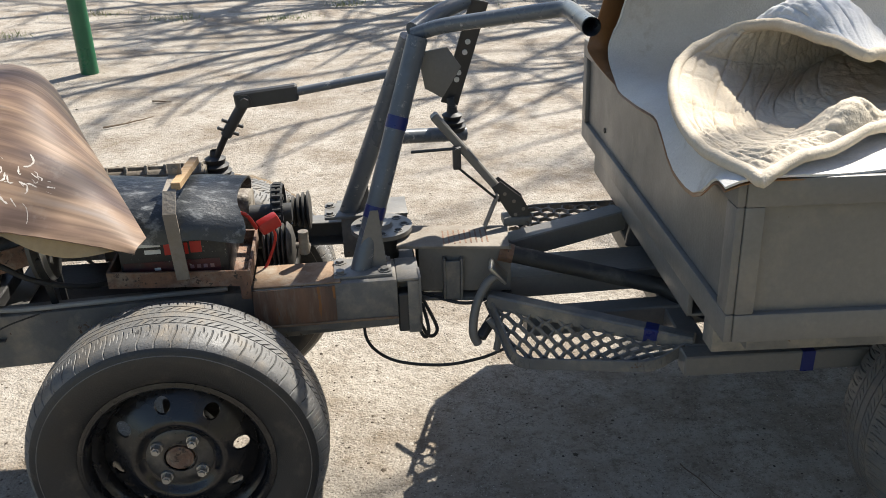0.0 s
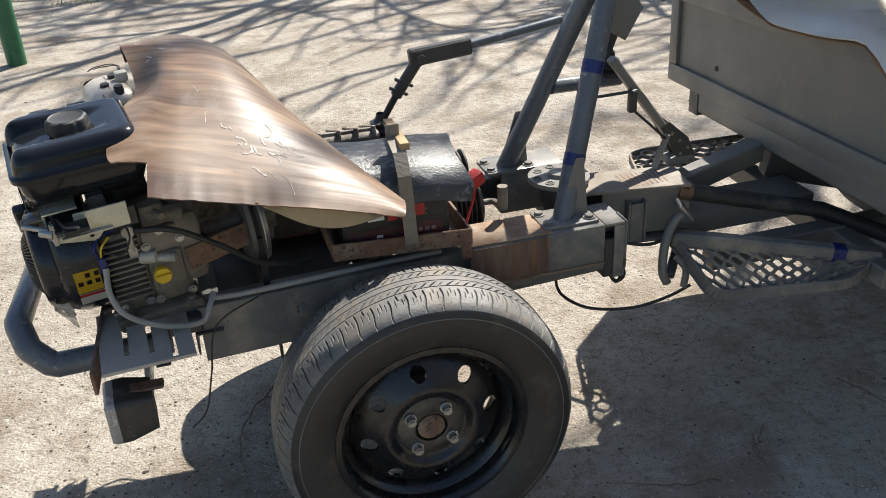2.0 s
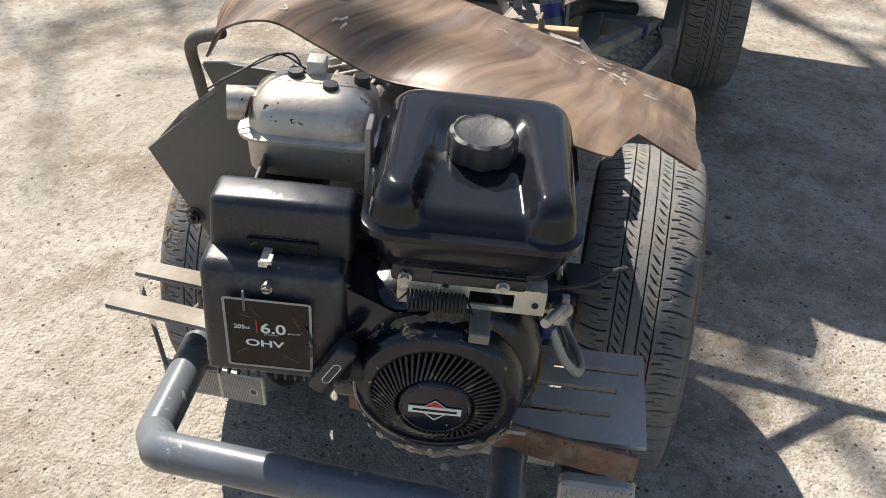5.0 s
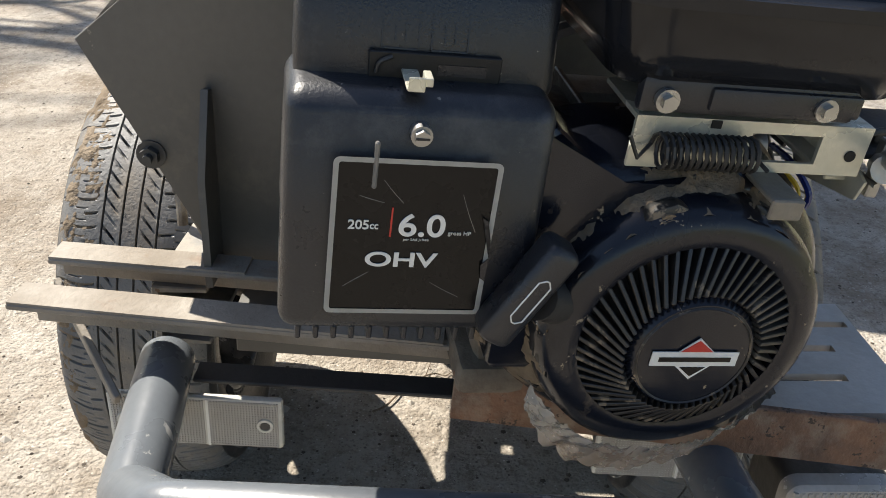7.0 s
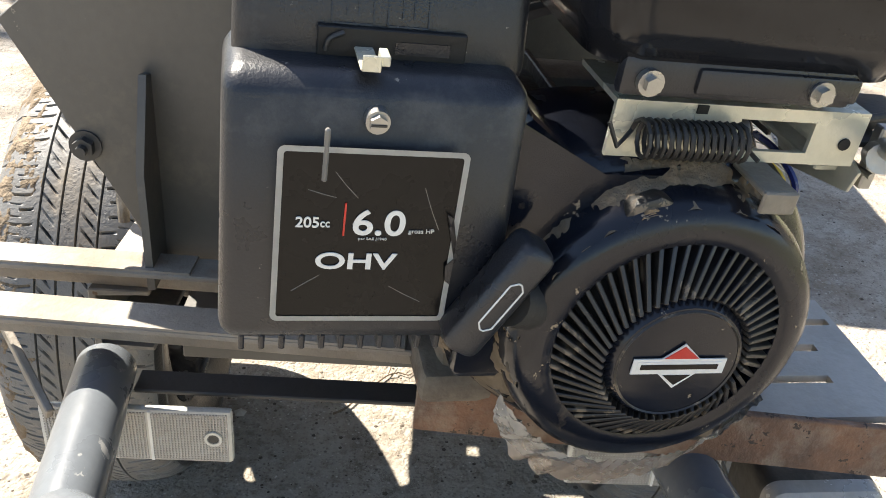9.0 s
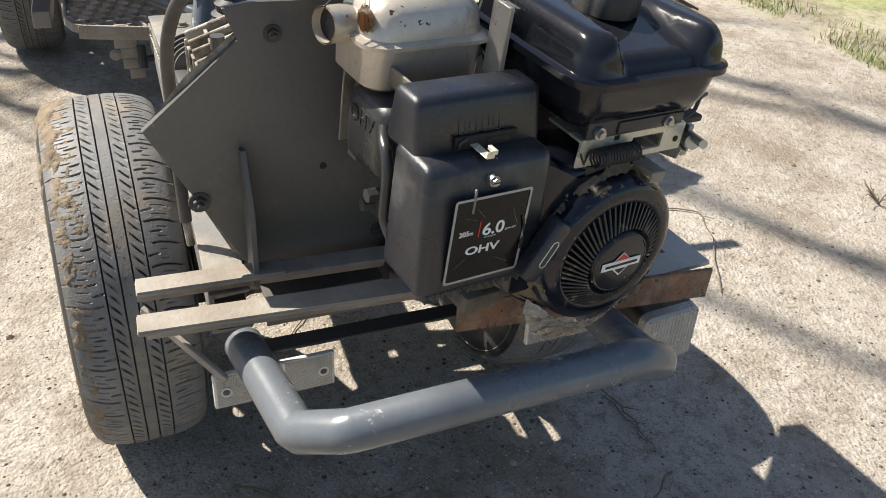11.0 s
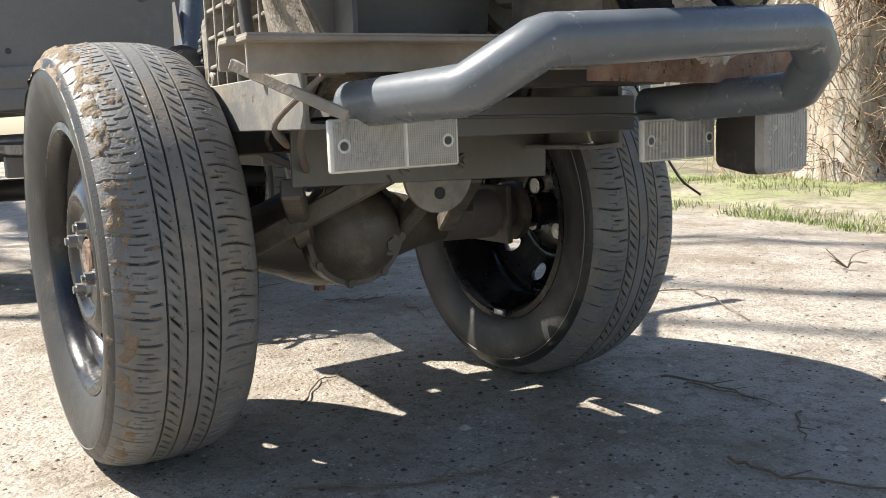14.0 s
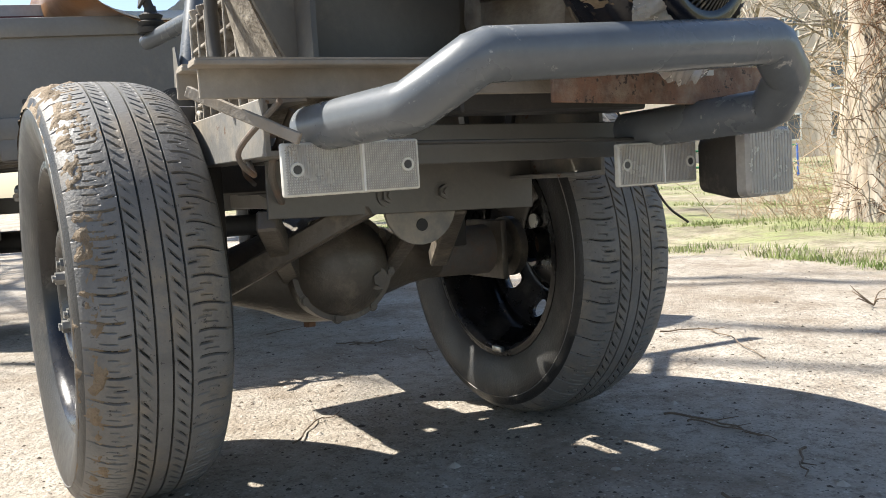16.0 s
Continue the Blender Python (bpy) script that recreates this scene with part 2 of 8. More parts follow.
def lino_material():
    """Wood-print vinyl: long brown streaks under a glossy worn face."""
    m = material("wood_print_vinyl", (0.20, 0.115, 0.068), (0.115, 0.068, 0.044), 0.26, scale=5, bump=0.06, fine=60, stretch=(1, 1, 1), rough_var=0.08)
    n, l = m.node_tree.nodes, m.node_tree.links
    p = n["Principled BSDF"]
    tc, mp = n.new("ShaderNodeTexCoord"), n.new("ShaderNodeMapping")
    l.new(tc.outputs["UV"], mp.inputs[0])
    mp.inputs["Scale"].default_value = (1.6, 26, 1)
    s = n.new("ShaderNodeTexNoise")
    s.inputs["Scale"].default_value, s.inputs["Detail"].default_value, s.inputs["Distortion"].default_value = 1.6, 8, 0.7
    l.new(mp.outputs[0], s.inputs["Vector"])
    # printed boards: broad bands of dark, orange and grey brown
    mb = n.new("ShaderNodeMapping")
    mb.inputs["Scale"].default_value = (0.9, 4.2, 1)
    l.new(tc.outputs["UV"], mb.inputs[0])
    bd = n.new("ShaderNodeTexNoise")
    bd.inputs["Scale"].default_value, bd.inputs["Detail"].default_value, bd.inputs["Distortion"].default_value = 1.5, 4, 0.4
    l.new(mb.outputs[0], bd.inputs["Vector"])
    band = n.new("ShaderNodeValToRGB")
    be = band.color_ramp.elements
    be[0].position, be[0].color = 0.32, (0.092, 0.064, 0.056, 1)
    be[1].position, be[1].color = 0.70, (0.205, 0.178, 0.158, 1)
    for at, col in ((0.43, (0.150, 0.100, 0.072, 1)), (0.52, (0.240, 0.165, 0.112, 1)), (0.60, (0.170, 0.128, 0.102, 1))):
        be.new(at).color = col
    l.new(bd.outputs[0], band.inputs[0])
    st = n.new("ShaderNodeValToRGB")
    e = st.color_ramp.elements
    e[0].position, e[0].color = 0.30, (0.55, 0.52, 0.50, 1)
    e[1].position, e[1].color = 0.72, (1.25, 1.25, 1.25, 1)
    l.new(s.outputs[0], st.inputs[0])
    r = n.new("ShaderNodeMix")
    r.data_type, r.blend_type = "RGBA", "MULTIPLY"
    r.inputs[0].default_value = 1.0
    l.new(band.outputs[0], r.inputs[6])
    l.new(st.outputs[0], r.inputs[7])
    p.inputs["Specular IOR Level"].default_value = 0.21
    # chalky scuffs
    d = n.new("ShaderNodeTexNoise")
    d.inputs["Scale"].default_value, d.inputs["Detail"].default_value, d.inputs["Roughness"].default_value = 5, 9, 0.75
    l.new(tc.outputs["UV"], d.inputs["Vector"])
    dr = n.new("ShaderNodeValToRGB")
    dr.color_ramp.elements[0].position, dr.color_ramp.elements[1].position = 0.54, 0.76
    dr.color_ramp.elements[1].color = (0.6, 0.6, 0.6, 1)
    l.new(d.outputs[0], dr.inputs[0])
    x = n.new("ShaderNodeMix")
    x.data_type = "RGBA"
    l.new(dr.outputs[0], x.inputs[0])
    l.new(r.outputs[2], x.inputs[6])
    x.inputs[7].default_value = (0.27, 0.24, 0.21, 1)
    l.new(x.outputs[2], p.inputs["Base Color"])
    # the grain is pressed in: it breaks the gloss
    gr = n.new("ShaderNodeMapRange")
    gr.inputs[1].default_value, gr.inputs[2].default_value, gr.inputs[3].default_value, gr.inputs[4].default_value = 0.3, 0.7, 0.47, 0.36
    l.new(s.outputs[0], gr.inputs[0])
    l.new(gr.outputs[0], p.inputs["Roughness"])
    bp = n.new("ShaderNodeBump")
    bp.inputs["Strength"].default_value, bp.inputs["Distance"].default_value = 0.16, 0.002
    l.new(s.outputs[0], bp.inputs["Height"])
    l.new(bp.outputs[0], p.inputs["Normal"])
    return m


M_lino = lino_material()
M_linoback = material("vinyl_backing", (0.44, 0.33, 0.19), (0.36, 0.26, 0.14), 0.8, scale=9)
M_linobrown = material("brown_vinyl_face", (0.26, 0.125, 0.045), (0.17, 0.085, 0.04), 0.4, scale=5, dirt=(0.32, 0.25, 0.17), dirt_amt=0.3)


def ground_material():
    """Worn concrete and trodden dust, going over into soil on the lawn side."""
    m = bpy.data.materials.new("dusty_concrete")
    m.use_nodes = True
    n, l = m.node_tree.nodes, m.node_tree.links
    p = n["Principled BSDF"]
    tc = n.new("ShaderNodeTexCoord")

    def tex(sc, det, ro):
        t = n.new("ShaderNodeTexNoise")
        t.inputs["Scale"].default_value, t.inputs["Detail"].default_value, t.inputs["Roughness"].default_value = sc, det, ro
        l.new(tc.outputs["Object"], t.inputs["Vector"])
        return t

    def ramp(src, a, b, ca, cb):
        r = n.new("ShaderNodeValToRGB")
        r.color_ramp.elements[0].position, r.color_ramp.elements[1].position = a, b
        r.color_ramp.elements[0].color, r.color_ramp.elements[1].color = (*ca, 1), (*cb, 1)
        l.new(src, r.inputs[0])
        return r.outputs[0]

    def mix(f, a, b, mode="MIX"):
        x = n.new("ShaderNodeMix")
        x.data_type, x.blend_type = "RGBA", mode
        l.new(f, x.inputs[0])
        for s, k in ((a, 6), (b, 7)):
            if isinstance(s, tuple):
                x.inputs[k].default_value = (*s, 1)
            else:
                l.new(s, x.inputs[k])
        return x.outputs[2]

    k, w = (0, 0, 0), (1, 1, 1)
    a, b, c, g = tex(1.1, 8, 0.62), tex(6, 8, 0.68), tex(38, 6, 0.7), tex(170, 3, 0.6)
    base = mix(ramp(a.outputs[0], 0.34, 0.68, k, w), (0.285, 0.249, 0.203), (0.405, 0.369, 0.316))
    # trodden soil in broad stains, paler dust in the hollows
    e = tex(2.3, 9, 0.7)
    base = mix(ramp(e.outputs[0], 0.47, 0.62, k, (0.85, 0.85, 0.85)), base, (0.172, 0.132, 0.092))
    base = mix(ramp(b.outputs[0], 0.50, 0.70, k, (0.62, 0.62, 0.62)), base, (0.192, 0.150, 0.105))
    base = mix(ramp(b.outputs[0], 0.30, 0.44, (0.45, 0.45, 0.45), k), base, (0.470, 0.436, 0.380))
    base = mix(ramp(c.outputs[0], 0.50, 0.66, k, (0.62, 0.62, 0.62)), base, (0.120, 0.094, 0.067))
    # grit of two sizes, dark and pale
    for size, lo, hi, amount, tint in ((52, 0.07, 0.17, 0.75, (0.055, 0.045, 0.035)), (140, 0.12, 0.34, 0.62, (0.085, 0.069, 0.053)), (105, 0.08, 0.20, 0.60, (0.56, 0.52, 0.45)), (61, 0.06, 0.14, 0.75, (0.58, 0.54, 0.47))):
        vo = n.new("ShaderNodeTexVoronoi")
        vo.inputs["Scale"].default_value = size
        l.new(tc.outputs["Object"], vo.inputs["Vector"])
        spot = ramp(vo.outputs["Distance"], lo, hi, (amount,) * 3, k)
        pick = ramp(vo.outputs["Color"], 0.36, 0.58, k, w)
        mu = n.new("ShaderNodeMath")
        mu.operation = "MULTIPLY"
        l.new(spot, mu.inputs[0])
        l.new(pick, mu.inputs[1])
        base = mix(mu.outputs[0], base, tint)
    cr = n.new("ShaderNodeTexVoronoi")
    cr.feature = "DISTANCE_TO_EDGE"
    cr.inputs["Scale"].default_value = 0.9
    wv = n.new("ShaderNodeVectorMath")
    wv.operation = "MULTIPLY_ADD"
    l.new(b.outputs["Color"], wv.inputs[0])
    wv.inputs[1].default_value = (0.8, 0.8, 0.8)
    l.new(tc.outputs["Object"], wv.inputs[2])
    l.new(wv.outputs[0], cr.inputs["Vector"])
    base = mix(ramp(cr.outputs["Distance"], 0.002, 0.006, (0.55, 0.55, 0.55), k), base, (0.085, 0.066, 0.048))
    base = mix(ramp(g.outputs[0], 0.56, 0.70, k, (0.40, 0.40, 0.40)), base, (0.085, 0.066, 0.048))
    sx = n.new("ShaderNodeSeparateXYZ")
    l.new(tc.outputs["Object"], sx.inputs[0])
    add = n.new("ShaderNodeMath")
    add.operation = "MULTIPLY_ADD"
    l.new(b.outputs[0], add.inputs[0])
    add.inputs[1].default_value = 0.9
    l.new(sx.outputs[1], add.inputs[2])
    soil = mix(ramp(a.outputs[0], 0.4, 0.6, k, w), (0.24, 0.20, 0.14), (0.34, 0.295, 0.22))
    edge = n.new("ShaderNodeMapRange")
    edge.inputs[1].default_value, edge.inputs[2].default_value = -1.60, -1.40
    edge.inputs[3].default_value, edge.inputs[4].default_value = 1, 0
    l.new(add.outputs[0], edge.inputs[0])
    gp = tex(0.8, 6, 0.65)
    soil = mix(ramp(gp.outputs[0], 0.44, 0.58, k, (0.75, 0.75, 0.75)), soil, (0.21, 0.25, 0.075))
    soil = mix(ramp(b.outputs[0], 0.46, 0.60, k, (0.8, 0.8, 0.8)), soil, (0.155, 0.130, 0.085))
    soil = mix(ramp(c.outputs[0], 0.50, 0.64, k, (0.7, 0.7, 0.7)), soil, (0.105, 0.120, 0.045))
    base = mix(edge.outputs[0], base, soil)
    l.new(base, p.inputs["Base Color"])
    p.inputs["Roughness"].default_value = 0.92
    hs = n.new("ShaderNodeMath")
    hs.operation = "MULTIPLY_ADD"
    l.new(g.outputs[0], hs.inputs[0])
    hs.inputs[1].default_value = 0.22
    pv = n.new("ShaderNodeTexVoronoi")
    pv.inputs["Scale"].default_value = 130
    l.new(tc.outputs["Object"], pv.inputs["Vector"])
    pm = n.new("ShaderNodeMath")
    pm.operation = "MULTIPLY_ADD"
    l.new(pv.outputs["Distance"], pm.inputs[0])
    pm.inputs[1].default_value = -0.22
    l.new(c.outputs[0], pm.inputs[2])
    l.new(pm.outputs[0], hs.inputs[2])
    bp = n.new("ShaderNodeBump")
    bp.inputs["Strength"].default_value, bp.inputs["Distance"].default_value = 1.0, 0.0115
    l.new(hs.outputs[0], bp.inputs["Height"])
    l.new(bp.outputs[0], p.inputs["Normal"])
    return m


M_ground = ground_material()
M_grass = material("spring_grass", (0.135, 0.205, 0.040), (0.25, 0.27, 0.095), 0.6, scale=2, bump=0, dirt=(0.33, 0.28, 0.17), dirt_amt=0.55, dirt_scale=2.5)
M_slat = material("dusty_black_slat", (0.010, 0.010, 0.012), (0.036, 0.031, 0.024), 0.42, scale=30, dirt=(0.17, 0.135, 0.095), dirt_amt=0.34, dirt_scale=60, crisp=True)
M_gear = material("greasy_gearbox_casting", (0.36, 0.325, 0.27), (0.19, 0.16, 0.12), 0.6, metal=0.1, scale=17, bump=0.7, dirt=(0.065, 0.047, 0.031), dirt_amt=0.64, dirt_scale=22)
# oily wall between the ribs, with the pockets' shade put into its colour
M_pocket = material("oily_shaded_casting_pocket", (0.150, 0.125, 0.092), (0.075, 0.060, 0.044), 0.6, scale=14, bump=0.4, dirt=(0.30, 0.26, 0.20), dirt_amt=0.35, dirt_scale=20)
M_rustrun = material("rust_runs", (0.205, 0.112, 0.066), (0.090, 0.066, 0.052), 0.8, scale=24, bump=0.5, fine=120, stretch=(1, 1, 0.16), dirt=(0.26, 0.215, 0.165), dirt_amt=0.46, dirt_scale=30, chips=((0.24, 0.105, 0.035), 46, 0.60))
M_scuff = material("chalky_scrape", (0.52, 0.48, 0.43), (0.36, 0.32, 0.28), 0.8, scale=60, bump=0.2)
M_dustyblack = material("dusty_black_plastic", (0.048, 0.043, 0.037), (0.028, 0.026, 0.024), 0.6, scale=14, dirt=(0.16, 0.138, 0.11), dirt_amt=0.42, dirt_scale=16)
M_hose = material("dusty_hose_rubber", (0.062, 0.056, 0.048), (0.038, 0.035, 0.031), 0.6, scale=16, dirt=(0.15, 0.13, 0.10), dirt_amt=0.4)
M_plate = material("grey_plate_paint", (0.100, 0.096, 0.088), (0.075, 0.072, 0.066), 0.45, scale=4, bump=0.08, dirt=(0.15, 0.135, 0.11), dirt_amt=0.34, dirt_scale=8, chips=((0.21, 0.19, 0.16), 40, 0.70))
M_bark = material("pale_bark", (0.40, 0.345, 0.27), (0.15, 0.11, 0.075), 0.95, scale=16, bump=1.0, fine=60, stretch=(1, 1, 0.22), dirt=(0.54, 0.49, 0.42), dirt_amt=0.46, dirt_scale=9, chips=((0.055, 0.040, 0.028), 34, 0.60))
M_sprout = material("dry_sprouts", (0.42, 0.325, 0.215), (0.30, 0.22, 0.14), 0.9, scale=9)
M_brush = material("matted_brown_twigs", (0.23, 0.135, 0.075), (0.12, 0.07, 0.04), 0.9, scale=9)
M_plaster = material("weathered_plaster", (0.66, 0.57, 0.47), (0.58, 0.49, 0.40), 0.95, scale=0.3, fine=6, bump=0.1)
M_glass = material("dark_window_glass", (0.10, 0.115, 0.13), (0.16, 0.175, 0.19), 0.12, scale=0.6, bump=0)

# ---------------------------------------------------------------- building blocks
BM = bmesh.new


def shape_out(bm, name, mat, smooth=True, angle=35):
    bmesh.ops.recalc_face_normals(bm, faces=bm.faces)
    me = bpy.data.meshes.new(name)
    bm.to_mesh(me)
    bm.free()
    for mm in (mat if isinstance(mat, (list, tuple)) else [mat]):
        me.materials.append(mm)
    if smooth:
        me.polygons.foreach_set("use_smooth", [True] * len(me.polygons))
        me.set_sharp_from_angle(angle=radians(angle))
    return me


def thing(name, at, label, category, group="", kind="", rz=0.0, rx=0.0):
    ob = new(name)
    ob.matrix_world = pose(*at, 0, 0, rz) @ pose(0, 0, 0, rx, 0, 0)
    ob.empty_display_size = 0.1
    return tagged(ob, label, category, group, kind)


def part(name, bm, mat, parent, label="", local=False, smooth=True, angle=35):
    """Links a bmesh as one mesh under a thing or a part. Its points are in the world unless local, then in the thing's own axes."""
    top = parent
    while top.parent:
        top = top.parent
    if not local:
        bmesh.ops.transform(bm, matrix=top.matrix_basis.inverted(), verts=bm.verts)
    ob = new(name, shape_out(bm, name, mat, smooth, angle))
    ob.parent = parent
    return tagged(ob, label) if label else ob


def solo(name, bm, mat, label, category, group="", kind="", smooth=True, angle=35):
    """A thing of one mesh, its origin at its lowest middle."""
    co = [v.co for v in bm.verts]
    lo = Vector([min(c[i] for c in co) for i in range(3)])
    hi = Vector([max(c[i] for c in co) for i in range(3)])
    at = Vector(((lo.x + hi.x) / 2, (lo.y + hi.y) / 2, lo.z))
    bmesh.ops.translate(bm, vec=-at, verts=bm.verts)
    ob = new(name, shape_out(bm, name, mat, smooth, angle))
    ob.location = at
    return tagged(ob, label, category, group, kind)


def box(bm, lo, hi, bevel=0.0, seg=2, m=None):
    lo, hi = Vector(lo), Vector(hi)
    r = bmesh.ops.create_cube(bm, size=1.0, matrix=Matrix.Translation((lo + hi) / 2) @ Matrix.Diagonal((*(hi - lo), 1)))
    vs = r["verts"]
    if bevel:
        es = {e for v in vs for e in v.link_edges}
        got = bmesh.ops.bevel(bm, geom=list(es), offset=bevel, segments=seg, profile=0.5, affect="EDGES")
        vs = list({v for f in got["faces"] for v in f.verts} | {v for v in vs if v.is_valid})
    if m is not None:
        bmesh.ops.transform(bm, matrix=m, verts=vs)
    return bm


def beam(bm, a, b, w, h, bevel=0.003, up=(0, 0, 1)):
    """A bar of section w (across) by h (along up) from a to b."""
    a, b = Vector(a), Vector(b)
    d = b - a
    z = d.normalized()
    x = Vector(up).cross(z).normalized()
    y = z.cross(x)
    m = Matrix((x, y, z)).transposed().to_4x4()
    m.translation = (a + b) / 2
    return box(bm, (-w / 2, -h / 2, -d.length / 2), (w / 2, h / 2, d.length / 2), bevel, 1, m)


def rod(bm, a, b, r, r2=None, seg=16, caps=True):
    a, b = Vector(a), Vector(b)
    d = b - a
    m = Matrix.Translation((a + b) / 2) @ d.to_track_quat("Z", "Y").to_matrix().to_4x4()
    bmesh.ops.create_cone(bm, cap_ends=caps, segments=seg, radius1=r, radius2=r if r2 is None else r2, depth=d.length, matrix=m)
    return bm


def hexbolt(bm, at, axis, r=0.009, h=0.007, stem=0.0):
    at, axis = Vector(at), Vector(axis).normalized()
    rod(bm, at - axis * 0.002, at + axis * 0.002, r * 1.5, seg=14)
    rod(bm, at, at + axis * h, r, seg=6)
    if stem:
        rod(bm, at, at + axis * (h + stem), r * 0.5, seg=8)
    return bm


def smooth_path(pts, n=6):
    """Catmull-Rom through the points."""
    p = [Vector(q) for q in pts]
    p = [2 * p[0] - p[1]] + p + [2 * p[-1] - p[-2]]
    out = []
    for i in range(1, len(p) - 2):
        for k in range(n):
            t = k / n
            out.append(0.5 * (2 * p[i] + (p[i + 1] - p[i - 1]) * t + (2 * p[i - 1] - 5 * p[i] + 4 * p[i + 1] - p[i + 2]) * t * t
                              + (3 * p[i] - p[i - 1] - 3 * p[i + 1] + p[i + 2]) * t ** 3))
    return out + [p[-2]]


def round_path(pts, radius, n=5):
    """Straight runs with rounded corners."""
    p = [Vector(q) for q in pts]
    out = [p[0]]
    for a, b, c in zip(p, p[1:], p[2:]):
        u, v = (a - b).normalized(), (c - b).normalized()
        s, e = b + u * radius, b + v * radius
        for k in range(n + 1):
            t = k / n
            out.append(s * (1 - t) ** 2 + b * 2 * t * (1 - t) + e * t * t)
    return out + [p[-1]]


def pipe(bm, path, r, seg=12, caps=True, taper=None):
    path = [Vector(q) for q in path]
    rings, x = [], None
    for i, q in enumerate(path):
        d = (path[min(i + 1, len(path) - 1)] - path[max(i - 1, 0)]).normalized()
        if x is None:
            x = d.orthogonal().normalized()
        x = (x - d * x.dot(d)).normalized()
        y = d.cross(x)
        rr = r if taper is None else r + (taper - r) * i / (len(path) - 1)
        rings.append([bm.verts.new(q + (x * math.cos(a) + y * math.sin(a)) * rr) for a in (2 * math.pi * k / seg for k in range(seg))])
    for a, b in zip(rings, rings[1:]):
        for k in range(seg):
            bm.faces.new((a[k], a[(k + 1) % seg], b[(k + 1) % seg], b[k]))
    if caps:
        bm.faces.new(rings[0])
        bm.faces.new(rings[-1])
    return bm


def lathe(bm, prof, m, seg=48, closed=False):
    """Turns a profile of (along, radius) round the x axis of the frame m."""
    rings = []
    for k in range(seg):
        a = 2 * math.pi * k / seg
        rings.append([bm.verts.new(m @ Vector((s, r * math.cos(a), r * math.sin(a)))) for s, r in prof])
    n = len(prof)
    for a, b in zip(rings, rings[1:] + rings[:1]):
        for i in range(n if closed else n - 1):
            try:
                bm.faces.new((a[i], a[(i + 1) % n], b[(i + 1) % n], b[i]))
            except ValueError:
                pass
    return bm


def prism(bm, poly, depth, m=None, bevel=0.0):
    """A plate: a polygon in the y-z plane of m, from x = 0 to x = depth."""
    a = [bm.verts.new((0, y, z)) for y, z in poly]
    b = [bm.verts.new((depth, y, z)) for y, z in poly]
    fs = [bm.faces.new(a), bm.faces.new(b[::-1])]
    for i in range(len(poly)):
        j = (i + 1) % len(poly)
        fs.append(bm.faces.new((a[i], b[i], b[j], a[j])))
    vs = a + b
    if bevel:
        got = bmesh.ops.bevel(bm, geom=list({e for f in fs for e in f.edges}), offset=bevel, segments=2, profile=0.5, affect="EDGES")
        vs = list({v for f in got["faces"] for v in f.verts} | {v for v in vs if v.is_valid})
    if m is not None:
        bmesh.ops.transform(bm, matrix=m, verts=vs)
    return bm


def frame_of(origin, x, z=(0, 0, 1)):
    x = Vector(x).normalized()
    z = Vector(z)
    y = z.cross(x).normalized()
    z = x.cross(y)
    m = Matrix((x, y, z)).transposed().to_4x4()
    m.translation = Vector(origin)
    return m


def channel(bm, a, b, h, w, t, side=1):
    """A C channel from a to b along its outer web's middle; the flanges point to side (+1: the +y way)."""
    sec = [(0, -h / 2), (w, -h / 2), (w, -h / 2 + t), (t, -h / 2 + t), (t, h / 2 - t), (w, h / 2 - t), (w, h / 2), (0, h / 2)]
    ends = [[bm.verts.new(Vector(e) + Vector((0, side * y, z))) for y, z in sec] for e in (a, b)]
    bm.faces.new(ends[0])
    bm.faces.new(ends[1][::-1])
    fs = [bm.faces.new((ends[0][i], ends[0][(i + 1) % 8], ends[1][(i + 1) % 8], ends[1][i])) for i in range(8)]
    bmesh.ops.bevel(bm, geom=list({e for f in fs for e in f.edges}), offset=0.0012, segments=1, profile=0.5, affect="EDGES")
    return bm

# ---------------------------------------------------------------- ground
def build_ground():
    bm = BM()
    xs = [-300, -80, -25, -8, -5] + [-4 + 0.1 * i for i in range(91)] + [6, 9, 25, 80, 300]
    ys = [-300, -80, -25, -9, -6] + [-4 + 0.1 * i for i in range(121)] + [9, 12, 25, 80, 300]
    grid = [[bm.verts.new((x, y, 0.0)) for y in ys] for x in xs]
    for row in grid:
        for v in row:
            if abs(v.co.x) < 6 and -6 < v.co.y < 9:
                far = min(1.0, max(0.0, (abs(v.co.x - 0.6) - 1.3)) + max(0.0, abs(v.co.y - 0.35) - 0.8))
                v.co.z = (0.020 * noise.noise(v.co * 0.9) + 0.008 * noise.noise(v.co * 4)) * far - 0.001
            if v.co.y < -1.9:
                v.co.z += 0.04 * min(1, (-1.9 - v.co.y) / 0.5) * (0.6 + noise.noise(v.co * 1.3))
    for a, b in zip(grid, grid[1:]):
        for k in range(len(ys) - 1):
            bm.faces.new((a[k], b[k], b[k + 1], a[k + 1]))
    me = shape_out(bm, "ground", M_ground, True, 180)
    tagged(new("ground", me), "pale dusty worn concrete yard with soil at its edge", "ground", kind="structure")


build_ground()

# ---------------------------------------------------------------- wheels
TYRE_R = 0.286


